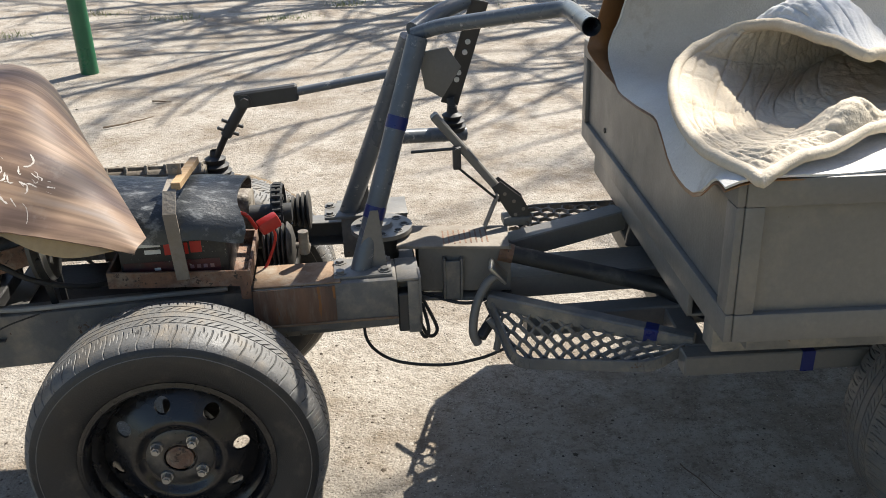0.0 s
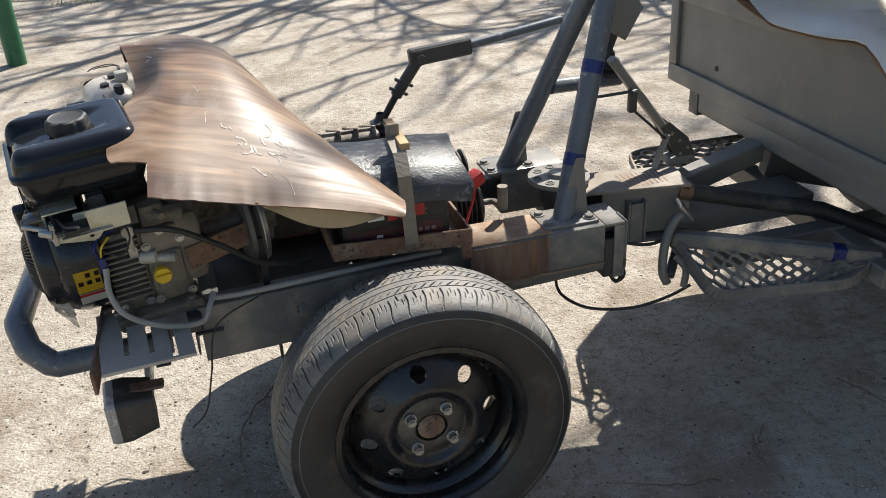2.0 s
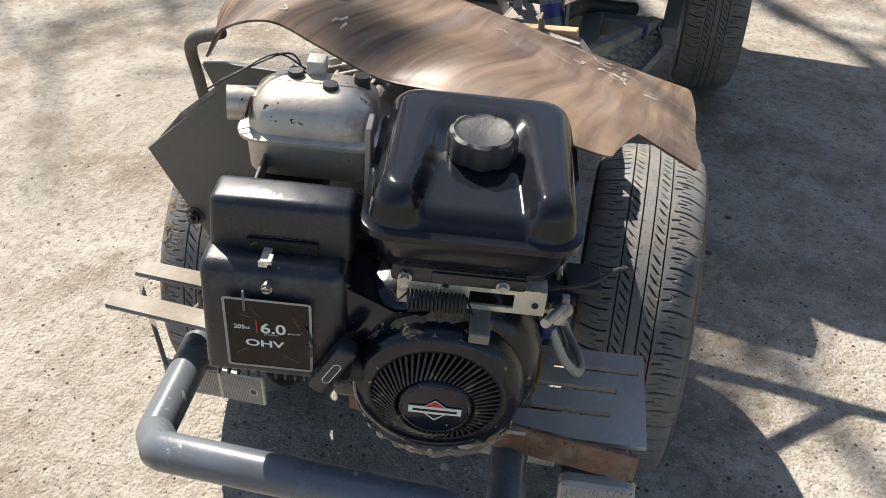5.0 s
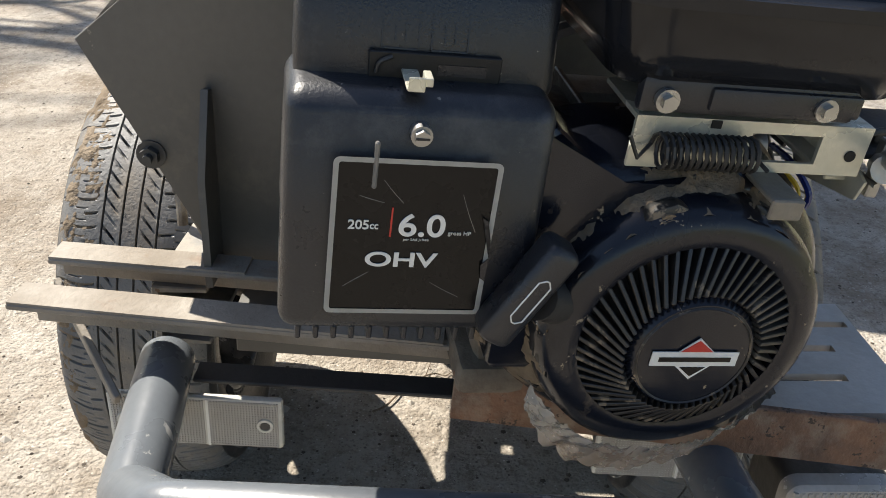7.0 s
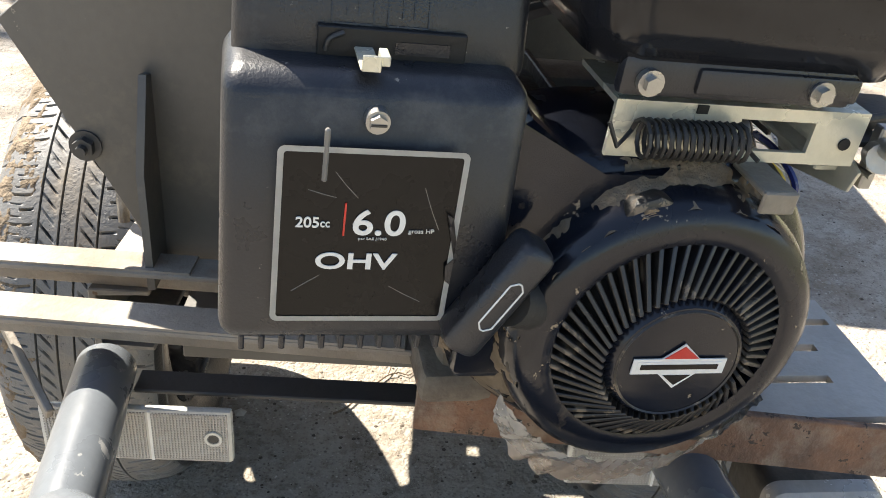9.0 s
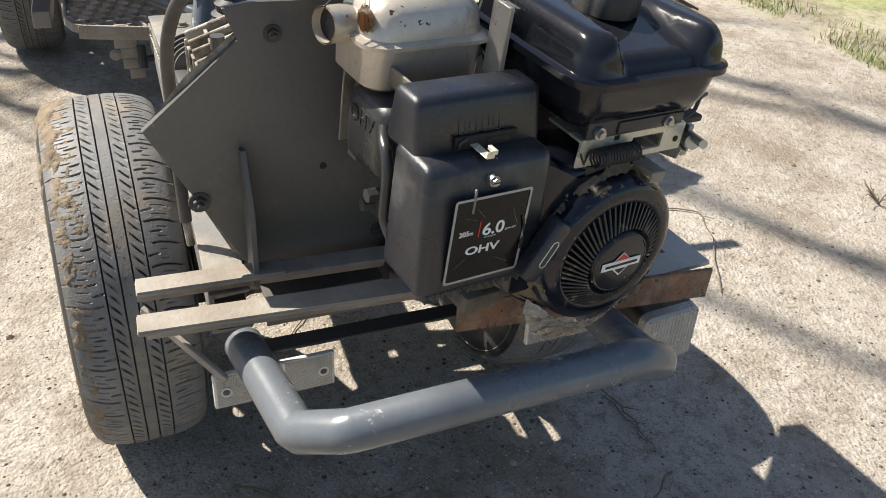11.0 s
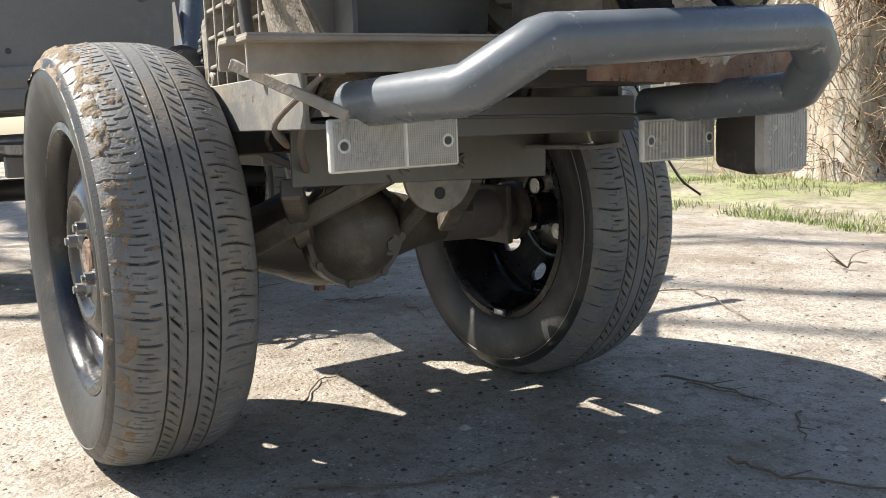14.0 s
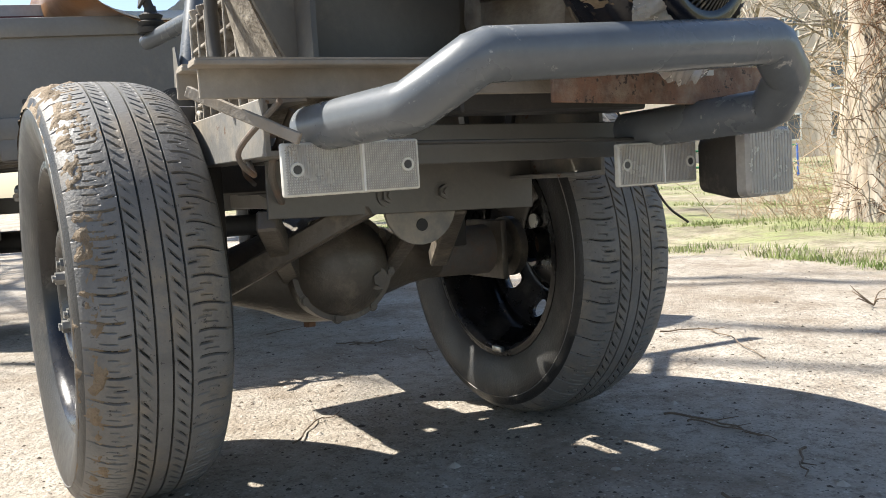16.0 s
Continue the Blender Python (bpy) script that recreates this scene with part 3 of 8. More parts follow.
def tyre_mesh():
    """Road tyre, axis along x (outer side +x): four grooves, leaf-shaped nicks in the ribs, shoulder slots with fine sipes."""
    bm = BM()
    n, pitch, hw = 1344, 24, 0.0755
    half = [0.0, 0.06, 0.100, 0.107, 0.128, 0.135, 0.17, 0.195, 0.220, 0.245, 0.270, 0.295, 0.320, 0.350, 0.385, 0.392, 0.412, 0.420, 0.45, 0.48, 0.52, 0.56, 0.60, 0.65, 0.70, 0.75, 0.80, 0.85, 0.90, 0.95, 1.0]
    cols = [q for q in half[::-1]] + [-q for q in half[1:]]
    side_prof = ((0.060, 0.176), (0.067, 0.180), (0.074, 0.188), (0.081, 0.205), (0.0885, 0.228), (0.0905, 0.242), (0.0890, 0.255), (0.0840, 0.2655))
    prof = [(a, r, 0, 1) for a, r in side_prof]
    prof += [(s * hw, TYRE_R - 0.0125 * abs(s) ** 3.2, 1, s) for s in cols]
    prof += [(-a, r, 0, -1) for a, r in side_prof[::-1]]

    def lean(q):
        """How far round the tread pattern runs ahead at q of the half width."""
        return 0.30 * min(0.25, max(0.0, q - 0.14)) - 0.006 * math.sin(math.pi * min(1.0, max(0.0, (q - 0.45) / 0.4))) + 0.012 * max(0.0, q - 0.84) / 0.16
    rnd = random.Random(17)
    pieces = n // pitch
    vary = [[(rnd.uniform(0.46, 0.56), rnd.uniform(0.7, 1.1), rnd.uniform(0.60, 0.70), rnd.uniform(0.76, 0.86), rnd.uniform(0.4, 1.15), rnd.uniform(0.4, 1.15)) for k in range(pieces)] for side in (0, 1)]
    rings = []
    for k in range(n):
        th = 2 * math.pi * k / n
        ring, cut = [], []
        for a, r, kind, s in prof:
            d = 0.0
            q = abs(s)
            side = 1 if s > 0 else -1
            turn = side * lean(q)
            if kind:
                kk = (k + (0 if side > 0 else 9)) % n
                ph = kk % pitch
                start, deep, t0, t1, leaf, leaf2 = vary[side > 0][kk // pitch]
                if 0.103 < q < 0.131 or 0.388 < q < 0.416:
                    d = 0.0042
                if q > start and ph < 2:
                    d = max(d, 0.0036 * deep if q < 0.93 else 0.0024)
                if t0 < q < t1 and ph in (7, 17):
                    d = max(d, 0.0021)
                if start - 0.02 < q < start + 0.16 and 11 < ph < 14:
                    d = max(d, 0.0030 * leaf)
                if 0.18 < q < 0.37 and ph % (pitch // 2) < 3:
                    d = max(d, 0.0048 * (leaf if ph < 12 else leaf2) * (1 - abs(q - 0.28) / 0.12))
            rr = r - d
            ring.append(bm.verts.new((a, rr * math.cos(th + turn), rr * math.sin(th + turn))))
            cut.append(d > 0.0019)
        rings.append((ring, cut))
    for (a, ca), (b, cb) in zip(rings, rings[1:] + rings[:1]):
        for i in range(len(prof) - 1):
            f = bm.faces.new((a[i], a[i + 1], b[i + 1], b[i]))
            # cut faces take the near-black groove colour as painted shade
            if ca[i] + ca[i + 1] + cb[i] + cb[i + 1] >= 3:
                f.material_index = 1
            elif not (prof[i][2] or prof[i + 1][2]):
                f.material_index = 2
    # one fine moulded line on each sidewall
    for sg in (1, -1):
        lathe(bm, [(sg * 0.0889, 0.250), (sg * 0.0903, 0.2515), (sg * 0.0889, 0.253)], Matrix.Identity(4), 96)
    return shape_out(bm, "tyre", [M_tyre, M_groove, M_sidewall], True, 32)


def rim_mesh():
    """Steel wheel: flanges, well, dished disc with ten round holes."""
    bm = BM()
    barrel = [(0.066, 0.186), (0.0725, 0.184), (0.0735, 0.178), (0.069, 0.173), (0.060, 0.1695), (0.046, 0.168), (0.040, 0.160), (0.020, 0.150), (0.0, 0.149),
              (-0.020, 0.150), (-0.044, 0.168), (-0.060, 0.1695), (-0.069, 0.173), (-0.0735, 0.178), (-0.0725, 0.184), (-0.066, 0.186)]
    lathe(bm, barrel, Matrix.Identity(4), 72)
    inner = [(a, r - 0.004) for a, r in barrel[1:-1]]
    lathe(bm, inner, Matrix.Identity(4), 72)
    # disc, outward bulge round the hub
    disc = [(0.006, 0.150), (0.024, 0.146)]
    lathe(bm, disc, Matrix.Identity(4), 80)
    holes, rin, rout = 8, 0.094, 0.146
    hr, hc = 0.0150, 0.1190

    def along(r):
        return 0.024 + 0.036 * min(1.0, max(0.0, (0.146 - r) / 0.052)) ** 0.8
    for h in range(holes):
        a0 = 2 * math.pi * (h - 0.5) / holes
        a1 = 2 * math.pi * (h + 0.5) / holes
        edge = [(rout, a0 + (a1 - a0) * t / 8) for t in range(8)] + [(rout + (rin - rout) * t / 4, a1) for t in range(4)]
        edge += [(rin, a1 + (a0 - a1) * t / 8) for t in range(8)] + [(rin + (rout - rin) * t / 4, a0) for t in range(4)]
        mid = (a0 + a1) / 2
        loops = []
        for f in (0.0, 0.5, 1.0):
            ring = []
            for r, a in edge:
                y, z = r * math.cos(a), r * math.sin(a)
                cy, cz = hc * math.cos(mid), hc * math.sin(mid)
                d = Vector((y - cy, z - cz))
                e = d.normalized() * hr
                p = d.lerp(e, f)
                yy, zz = cy + p.x, cz + p.y
                ring.append(bm.verts.new((along(math.hypot(yy, zz)), yy, zz)))
            loops.append(ring)
        loops.append([bm.verts.new(v.co + Vector((-0.006, 0, 0))) for v in loops[-1]])
        for p, q in zip(loops, loops[1:]):
            for i in range(len(p)):
                j = (i + 1) % len(p)
                bm.faces.new((p[i], p[j], q[j], q[i]))
    lathe(bm, [(0.060, 0.094), (0.0625, 0.089), (0.0625, 0.083), (0.059, 0.077), (0.053, 0.071), (0.050, 0.066), (0.051, 0.040), (0.053, 0.030), (0.01, 0.030)], Matrix.Identity(4), 64)
    bmesh.ops.remove_doubles(bm, verts=bm.verts, dist=0.0002)
    return shape_out(bm, "rim", M_rim, True, 40)


def cap_mesh():
    bm = BM()
    lathe(bm, [(0.044, 0.027), (0.054, 0.026), (0.057, 0.020), (0.055, 0.012), (0.054, 0.0)], Matrix.Identity(4), 28)
    return shape_out(bm, "hub_cap", M_rust)


def lug_mesh(k):
    bm = BM()
    a = math.pi / 4 + k * math.pi / 2
    y, z = 0.049 * math.cos(a), 0.049 * math.sin(a)
    rod(bm, (0.044, y, z), (0.057, y, z), 0.014, 0.012, 16)
    rod(bm, (0.054, y, z), (0.069, y, z), 0.0092, seg=6)
    rod(bm, (0.067, y, z), (0.073, y, z), 0.0055, seg=10)
    return shape_out(bm, "lug_nut", M_steel, True, 30)


def worn_ring_mesh():
    bm = BM()
    lathe(bm, [(0.0505, 0.064), (0.0520, 0.062), (0.0530, 0.034), (0.0520, 0.032)], Matrix.Identity(4), 48)
    return shape_out(bm, "worn_face", M_wornface)


M_wornface = material("scuffed_black_steel", (0.045, 0.044, 0.042), (0.12, 0.115, 0.105), 0.4, metal=0.4, scale=26, dirt=(0.16, 0.14, 0.11), dirt_amt=0.45)
WM = dict(tyre=tyre_mesh(), rim=rim_mesh(), cap=cap_mesh(), lug=[lug_mesh(k) for k in range(4)], face=worn_ring_mesh())


def build_wheel(at, face_y, spin, label):
    """face_y: +1 or -1, the way its outer side points along y."""
    w = new("wheel")
    w.matrix_world = Matrix.Translation(at) @ pose(0, 0, 0, 0, 0, 90 * face_y) @ pose(0, 0, 0, spin, 0, 0)
    tagged(w, label, "wheel", "wheels of the tractor")
    for nm, me in (("tyre", WM["tyre"]), ("rim", WM["rim"])):
        o = new(nm, me)
        o.parent = w
        if nm == "rim":
            for sub, sm in [("hub_cap", WM["cap"]), ("worn_face", WM["face"])] + [("lug_nut", x) for x in WM["lug"]]:
                s = new(sub, sm)
                s.parent = o
    return w


WHEEL_S, WHEEL_N = (0.002, 0.019, 0.284), (0.022, 0.706, 0.285)
wheel_s = build_wheel(WHEEL_S, -1, 8, "worn car tyre on a black steel rim with exposed lug nuts")
wheel_n = build_wheel(WHEEL_N, 1, 20, "worn car tyre caked with dried mud on a black steel rim")
build_wheel((1.60, -0.135, 0.286), -1, 31, "rear tyre with wide tread blocks below the cargo box")
build_wheel((1.88, 0.84, 0.286), 1, 50, "rear tyre in the shade below the cargo box")


bm = BM()
box(bm, (-0.028, 0.091, 0.108), (0.000, 0.101, 0.119), 0.003)
weight = new("balance_weight", shape_out(bm, "balance_weight", M_steel))
weight.parent = wheel_s
weight.matrix_parent_inverse = wheel_s.matrix_world.inverted()


def mud_on_tyre():
    """Crusted mud on the outer shoulder of the north tyre, upper part, thinning towards the front."""
    bm = BM()
    na, nb = 300, 26
    rows = []
    for i in range(na + 1):
        a = radians(-20 + 262 * i / na)
        row = []
        for j in range(nb + 1):
            al = 0.032 + 0.058 * j / nb
            r = TYRE_R - 0.0125 * (al / 0.0755) ** 3.2 if al < 0.0755 else 0.2735 - 0.022 * (al - 0.0755) / 0.0145
            q = Vector((al * 30, 6 * math.cos(a), 6 * math.sin(a)))
            thick = math.exp(-((math.degrees(a) - 80) / 72) ** 2) * (0.35 + 0.65 * min(1, (al - 0.032) / 0.035))
            if a > 1.8 and al > 0.056:
                thick = max(thick, 0.60 * min(1.0, (al - 0.056) / 0.012))
            h = -0.0034 + 0.0056 * thick + 0.0026 * noise.noise(q) + 0.0036 * noise.noise(q * 3.1) + 0.0028 * noise.noise(q * 8)
            out = 0.25 if al > 0.0755 else 0.0
            rr = r + h * (1 - out)
            row.append(bm.verts.new(Vector(WHEEL_N) + Vector((rr * math.cos(a), al + h * out * 1.6, rr * math.sin(a)))))
        rows.append(row)
    for p, q in zip(rows, rows[1:]):
        for j in range(nb):
            bm.faces.new((p[j], p[j + 1], q[j + 1], q[j]))
    ob = new("mud", shape_out(bm, "mud", M_mud, True, 60))
    ob.parent = wheel_n
    ob.matrix_parent_inverse = wheel_n.matrix_world.inverted()
    tagged(ob, "crust of dried brown mud", kind="stuff")


mud_on_tyre()

# ---------------------------------------------------------------- front chassis
RS, RN = 0.200, 0.570           # outer webs of the two rails
chassis = thing("front_chassis", (0.05, 0.385, 0.26), "welded grey steel tractor frame with rusty patches", "vehicle frame")
bm = BM()
channel(bm, (-0.375, 0.150, 0.462), (0.49, RS, 0.462), 0.115, 0.05, 0.006, 1)
part("side_rail", bm, M_greyold, chassis, "grey channel rail with chipped edge")
bm = BM()
channel(bm, (-0.40, RN + 0.050, 0.477), (0.49, RN + 0.008, 0.477), 0.060, 0.05, 0.005, -1)
part("side_rail", bm, M_greyold, chassis)
bm = BM()
box(bm, (0.155, 0.160, 0.428), (0.445, 0.262, 0.533), 0.004)
bx_s = part("box_section", bm, M_greyold, chassis)
bm = BM()
box(bm, (0.4455, 0.161, 0.5265), (0.492, 0.262, 0.5325), 0.001)
box(bm, (0.466, 0.160, 0.405), (0.492, 0.166, 0.526), 0.001)
box(bm, (0.487, 0.1665, 0.405), (0.492, 0.262, 0.526), 0.001)
part("end_bracket", bm, M_greyold, chassis, "grey folded end bracket")
bm = BM()
box(bm, (0.152, 0.1565, 0.450), (0.318, 0.161, 0.5305), 0.001)
part("rust_patch", bm, M_rustrun, bx_s, "bare rusty steel face")
bm = BM()
box(bm, (0.155, 0.162, 0.5335), (0.330, 0.260, 0.537), 0.001)
part("dusty_top", bm, M_rusttop, bx_s, "rusty top face with tan dust")
bm = BM()
beam(bm, (0.150, 0.1575, 0.4465), (0.444, 0.1575, 0.4465), 0.006, 0.005, 0.0015)
part("seam", bm, M_rusttop, bx_s, "rusty welded seam")
bm = BM()
box(bm, (0.335, RN + 0.002, 0.442), (0.49, RN + 0.008, 0.540), 0.002)
box(bm, (0.335, RN - 0.095, 0.442), (0.49, RN - 0.089, 0.540), 0.002)
box(bm, (0.325, RN - 0.096, 0.5395), (0.492, RN + 0.010, 0.5455), 0.002)
box(bm, (0.335, RN - 0.088, 0.436), (0.49, RN + 0.001, 0.442), 0.002)
box(bm, (0.484, RN - 0.088, 0.443), (0.489, RN + 0.001, 0.539), 0.001)
bn = part("box_section", bm, M_greyold, chassis, "open grey box section below the post")
bm = BM()
for k in range(26):
    x = 0.337 + 0.006 * k
    rod(bm, (x, RN + 0.008, 0.507 + 0.0008 * (k * 7 % 3)), (x + 0.005, RN + 0.0105, 0.507), 0.0026, 0.0022, 6)
part("weld_bead", bm, M_greyold, bn)
bm = BM()
beam(bm, (0.47, 0.165, 0.45), (0.47, 0.575, 0.45), 0.05, 0.09)
part("crossmember", bm, M_bellgrey, chassis)
bm = BM()
beam(bm, (0.20, 0.20, 0.43), (0.20, 0.57, 0.43), 0.05, 0.05)
part("crossmember", bm, M_bellgrey, chassis)
# end plate of the south rail
bm = BM()
box(bm, (0.489, 0.158, 0.425), (0.494, 0.205, 0.535), 0.001)
box(bm, (0.489, 0.158, 0.425), (0.494, 0.262, 0.445), 0.001)
part("end_plate", bm, M_grey, chassis)

# steering posts, joined into an A
for y0, foot, top in ((0.215, (0.372, 0.215, 0.532), (0.520, 0.335, 0.985)), (0.51, (0.352, 0.500, 0.545), (0.508, 0.385, 0.975))):
    bm = BM()
    pipe(bm, [foot, top], 0.0215, 20)
    pst = part("steering_post", bm, M_pipe, chassis)
    bm = BM()
    f = Vector(foot)
    box(bm, (f.x - 0.055, f.y - 0.04, f.z), (f.x + 0.065, f.y + 0.045, f.z + 0.008), 0.002)
    for dx in (-0.042, 0.05):
        hexbolt(bm, (f.x + dx, f.y - 0.022, f.z + 0.008), (0, 0, 1), 0.009)
        hexbolt(bm, (f.x + dx, f.y + 0.028, f.z + 0.008), (0, 0, 1), 0.009)
    prism(bm, [(0.01, 0), (-0.058, 0), (-0.046, 0.125), (-0.030, 0.125)], 0.004, frame_of(f + Vector((-0.002, -0.002, 0.008)), (0, 1, 0)))
    part("foot_plate", bm, M_grey, pst)
    u = (Vector(top) - f)
    if y0 < 0.3:
        for h in (0.26, 0.645):
            bm = BM()
            c = f + u * h
            rod(bm, c - u.normalized() * 0.013, c + u.normalized() * 0.013, 0.0225, seg=20)
            part("tape_band", bm, M_tape, pst, "blue tape band")
# handlebar arms going back over the seat side
bm = BM()
pipe(bm, round_path([(0.514, 0.36, 0.985), (0.565, 0.335, 1.005), (0.785, 0.17, 1.060), (0.762, -0.078, 1.076)], 0.03), 0.0155, 16, caps=False)
pipe(bm, [(0.783, 0.15, 1.061), (0.762, -0.0785, 1.076)], 0.0132, 16, caps=False)
part("steering_arm", bm, M_pipe, chassis)
bm = BM()
pipe(bm, round_path([(0.514, 0.37, 0.992), (0.560, 0.42, 1.01), (0.86, 0.62, 1.085), (0.785, 0.17, 1.060)], 0.03), 0.0175, 16)
part("steering_arm", bm, M_pipe, chassis)
bm = BM()
prism(bm, [(0.0, 0.045), (0.062, 0.052), (0.090, 0.010), (0.048, -0.052), (0.012, -0.030)], 0.006, frame_of((0.520, 0.352, 0.905), (0.10, -0.99, 0.05)), 0.001)
part("post_gusset", bm, M_grey, chassis)
# brace with rubber boot and lever hung on the post
bm = BM()
pipe(bm, [(0.440, 0.440, 0.745), (0.633, 0.493, 0.725)], 0.0165, 16)
part("brace_tube", bm, M_pipe, chassis)

# hinge disc, long plate, hinge block
bm = BM()
lathe(bm, [(0.0, 0.0), (0.0, 0.068), (0.010, 0.068), (0.010, 0.0)], frame_of((0.425, 0.356, 0.560), (0, 0, 1), (1, 0, 0)), 48)
for k in range(8):
    a = k * math.pi / 4
    c = Vector((0.425 + 0.050 * math.cos(a), 0.356 + 0.050 * math.sin(a), 0.570))
    lathe(bm, [(0.0, 0.0105), (0.0018, 0.0100), (0.0018, 0.0078), (0.0, 0.0075)], frame_of(c, (0, 0, 1), (1, 0, 0)), 16)
rod(bm, (0.425, 0.356, 0.569), (0.425, 0.356, 0.578), 0.026, 0.022, 24)
disc = part("hinge_disc", bm, M_grey, chassis, "round drilled hinge flange")
# flush dark discs, shade of the drilled holes as colour
for k in range(8):
    a = k * math.pi / 4
    bm = BM()
    c = Vector((0.425 + 0.050 * math.cos(a), 0.356 + 0.050 * math.sin(a), 0.5695))
    rod(bm, c, c + Vector((0, 0, 0.001)), 0.0076, seg=14)
    part("bolt_hole", bm, M_dark, disc)
bm = BM()
rod(bm, (0.425, 0.356, 0.40), (0.425, 0.356, 0.562), 0.036, seg=24)
part("hinge_pin", bm, M_bellgrey, chassis)

# battery tray
TRAY = (((-0.118, 0.148, 0.584), (0.154, 0.152, 0.566), 0.006, 0.034, "tray_bar"), ((-0.118, 0.170, 0.570), (0.154, 0.174, 0.552), 0.045, 0.005, "tray_flange"), ((-0.118, 0.345, 0.584), (0.154, 0.350, 0.566), 0.006, 0.034, "tray_bar"),
        ((-0.116, 0.146, 0.584), (-0.116, 0.348, 0.584), 0.006, 0.034, "tray_bar"), ((0.152, 0.150, 0.566), (0.152, 0.352, 0.566), 0.006, 0.034, "tray_bar"), ((-0.118, 0.25, 0.568), (0.154, 0.25, 0.550), 0.2, 0.004, "tray_floor"),
        ((-0.09, 0.185, 0.51), (-0.09, 0.185, 0.565), 0.03, 0.006, "tray_leg"), ((0.135, 0.185, 0.51), (0.135, 0.185, 0.565), 0.03, 0.006, "tray_leg"),
        ((-0.09, 0.33, 0.45), (-0.09, 0.33, 0.565), 0.03, 0.006, "tray_leg"), ((0.135, 0.33, 0.45), (0.135, 0.33, 0.565), 0.03, 0.006, "tray_leg"))
for a, b, w, h, nm in TRAY:
    bm = BM()
    beam(bm, a, b, w, h, 0.001)
    part(nm, bm, M_rust, chassis, "rusty angle iron of the battery tray" if nm == "tray_bar" else "")
bm = BM()
box(bm, (0.132, 0.149, 0.520), (0.152, 0.153, 0.57), 0.001)
part("tray_bracket", bm, M_rust, chassis)

# cross angles at the front
bm = BM()
beam(bm, (-0.465, 0.706, 0.531), (-0.502, 0.16, 0.531), 0.033, 0.005, 0.001)
beam(bm, (-0.4515, 0.697, 0.516), (-0.4885, 0.16, 0.516), 0.005, 0.030, 0.001)
fa = part("front_angle", bm, M_dustysteel, chassis, "grey angle iron with a dusty top")
bm = BM()
beam(bm, (-0.465, 0.705, 0.5345), (-0.490, 0.36, 0.5345), 0.031, 0.002, 0)
part("dust_layer", bm, M_dustysteel, fa, "tan dust on the top face")
bm = BM()
beam(bm, (-0.398, 0.700, 0.534), (-0.420, 0.30, 0.534), 0.030, 0.005, 0.001)
beam(bm, (-0.3855, 0.700, 0.520), (-0.4075, 0.30, 0.520), 0.005, 0.026, 0.001)
fa = part("front_angle", bm, M_dustysteel, chassis)
bm = BM()
beam(bm, (-0.398, 0.699, 0.5375), (-0.407, 0.53, 0.5375), 0.028, 0.002, 0)
part("dust_layer", bm, M_dustysteel, fa, "tan dust on the top face")
bm = BM()
beam(bm, (-0.410, 0.697, 0.513), (-0.500, 0.621, 0.459), 0.006, 0.011, 0.001)
part("gusset_strip", bm, M_dustysteel, chassis)
# slotted engine plate on the south side
bm = BM()
m = frame_of((-0.47, 0.10, 0.512), (0.985, 0.08, 0))
xs = (-0.075, -0.036, -0.027, 0.004, 0.013, 0.040, 0.049, 0.078)
ys = (-0.100, -0.094, -0.066, -0.058, 0.012, 0.040, 0.045, 0.100)
slots = {1: (-0.058, 0.045), 3: (-0.066, 0.040), 5: (-0.094, 0.012)}
grid = [[bm.verts.new(m @ Vector((x, y, 0.006))) for y in ys] for x in xs]
for i in range(7):
    for j in range(7):
        if not (i in slots and slots[i][0] <= ys[j] < slots[i][1]):
            bm.faces.new((grid[i][j], grid[i + 1][j], grid[i + 1][j + 1], grid[i][j + 1]))
bmesh.ops.recalc_face_normals(bm, faces=bm.faces[:])
bmesh.ops.solidify(bm, geom=bm.faces[:], thickness=0.006)
part("engine_plate", bm, M_primer, chassis, "slotted dusty steel engine plate")
bm = BM()
beam(bm, (-0.531, 0.352, 0.508), (-0.553, 0.003, 0.497), 0.006, 0.044, 0.001)
beam(bm, (-0.516, 0.352, 0.5275), (-0.520, 0.200, 0.5235), 0.034, 0.005, 0.001)
part("front_flange", bm, M_rust, chassis, "rusting grey angle iron under the engine")
bm = BM()
beam(bm, (-0.40, 0.125, 0.50), (-0.40, 0.40, 0.50), 0.06, 0.03)
part("crossmember", bm, M_bellgrey, chassis)

# plate added between the rails to keep a sun patch off the ground
bm = BM()
box(bm, (-0.368, 0.206, 0.455), (-0.055, 0.500, 0.461), 0.001, 1)
part("belt_tray", bm, M_bellgrey, chassis)

# bumper
bm = BM()
pipe(bm, round_path([(-0.455, 0.592, 0.470), (-0.622, 0.570, 0.476), (-0.672, 0.530, 0.512), (-0.684, 0.200, 0.528), (-0.668, 0.157, 0.498), (-0.632, 0.140, 0.466), (-0.43, 0.162, 0.457)], 0.004, 1), 0.0228, 24)
part("bumper", bm, M_pipe, chassis, "bent blue-grey steel pipe bumper with flaked paint")
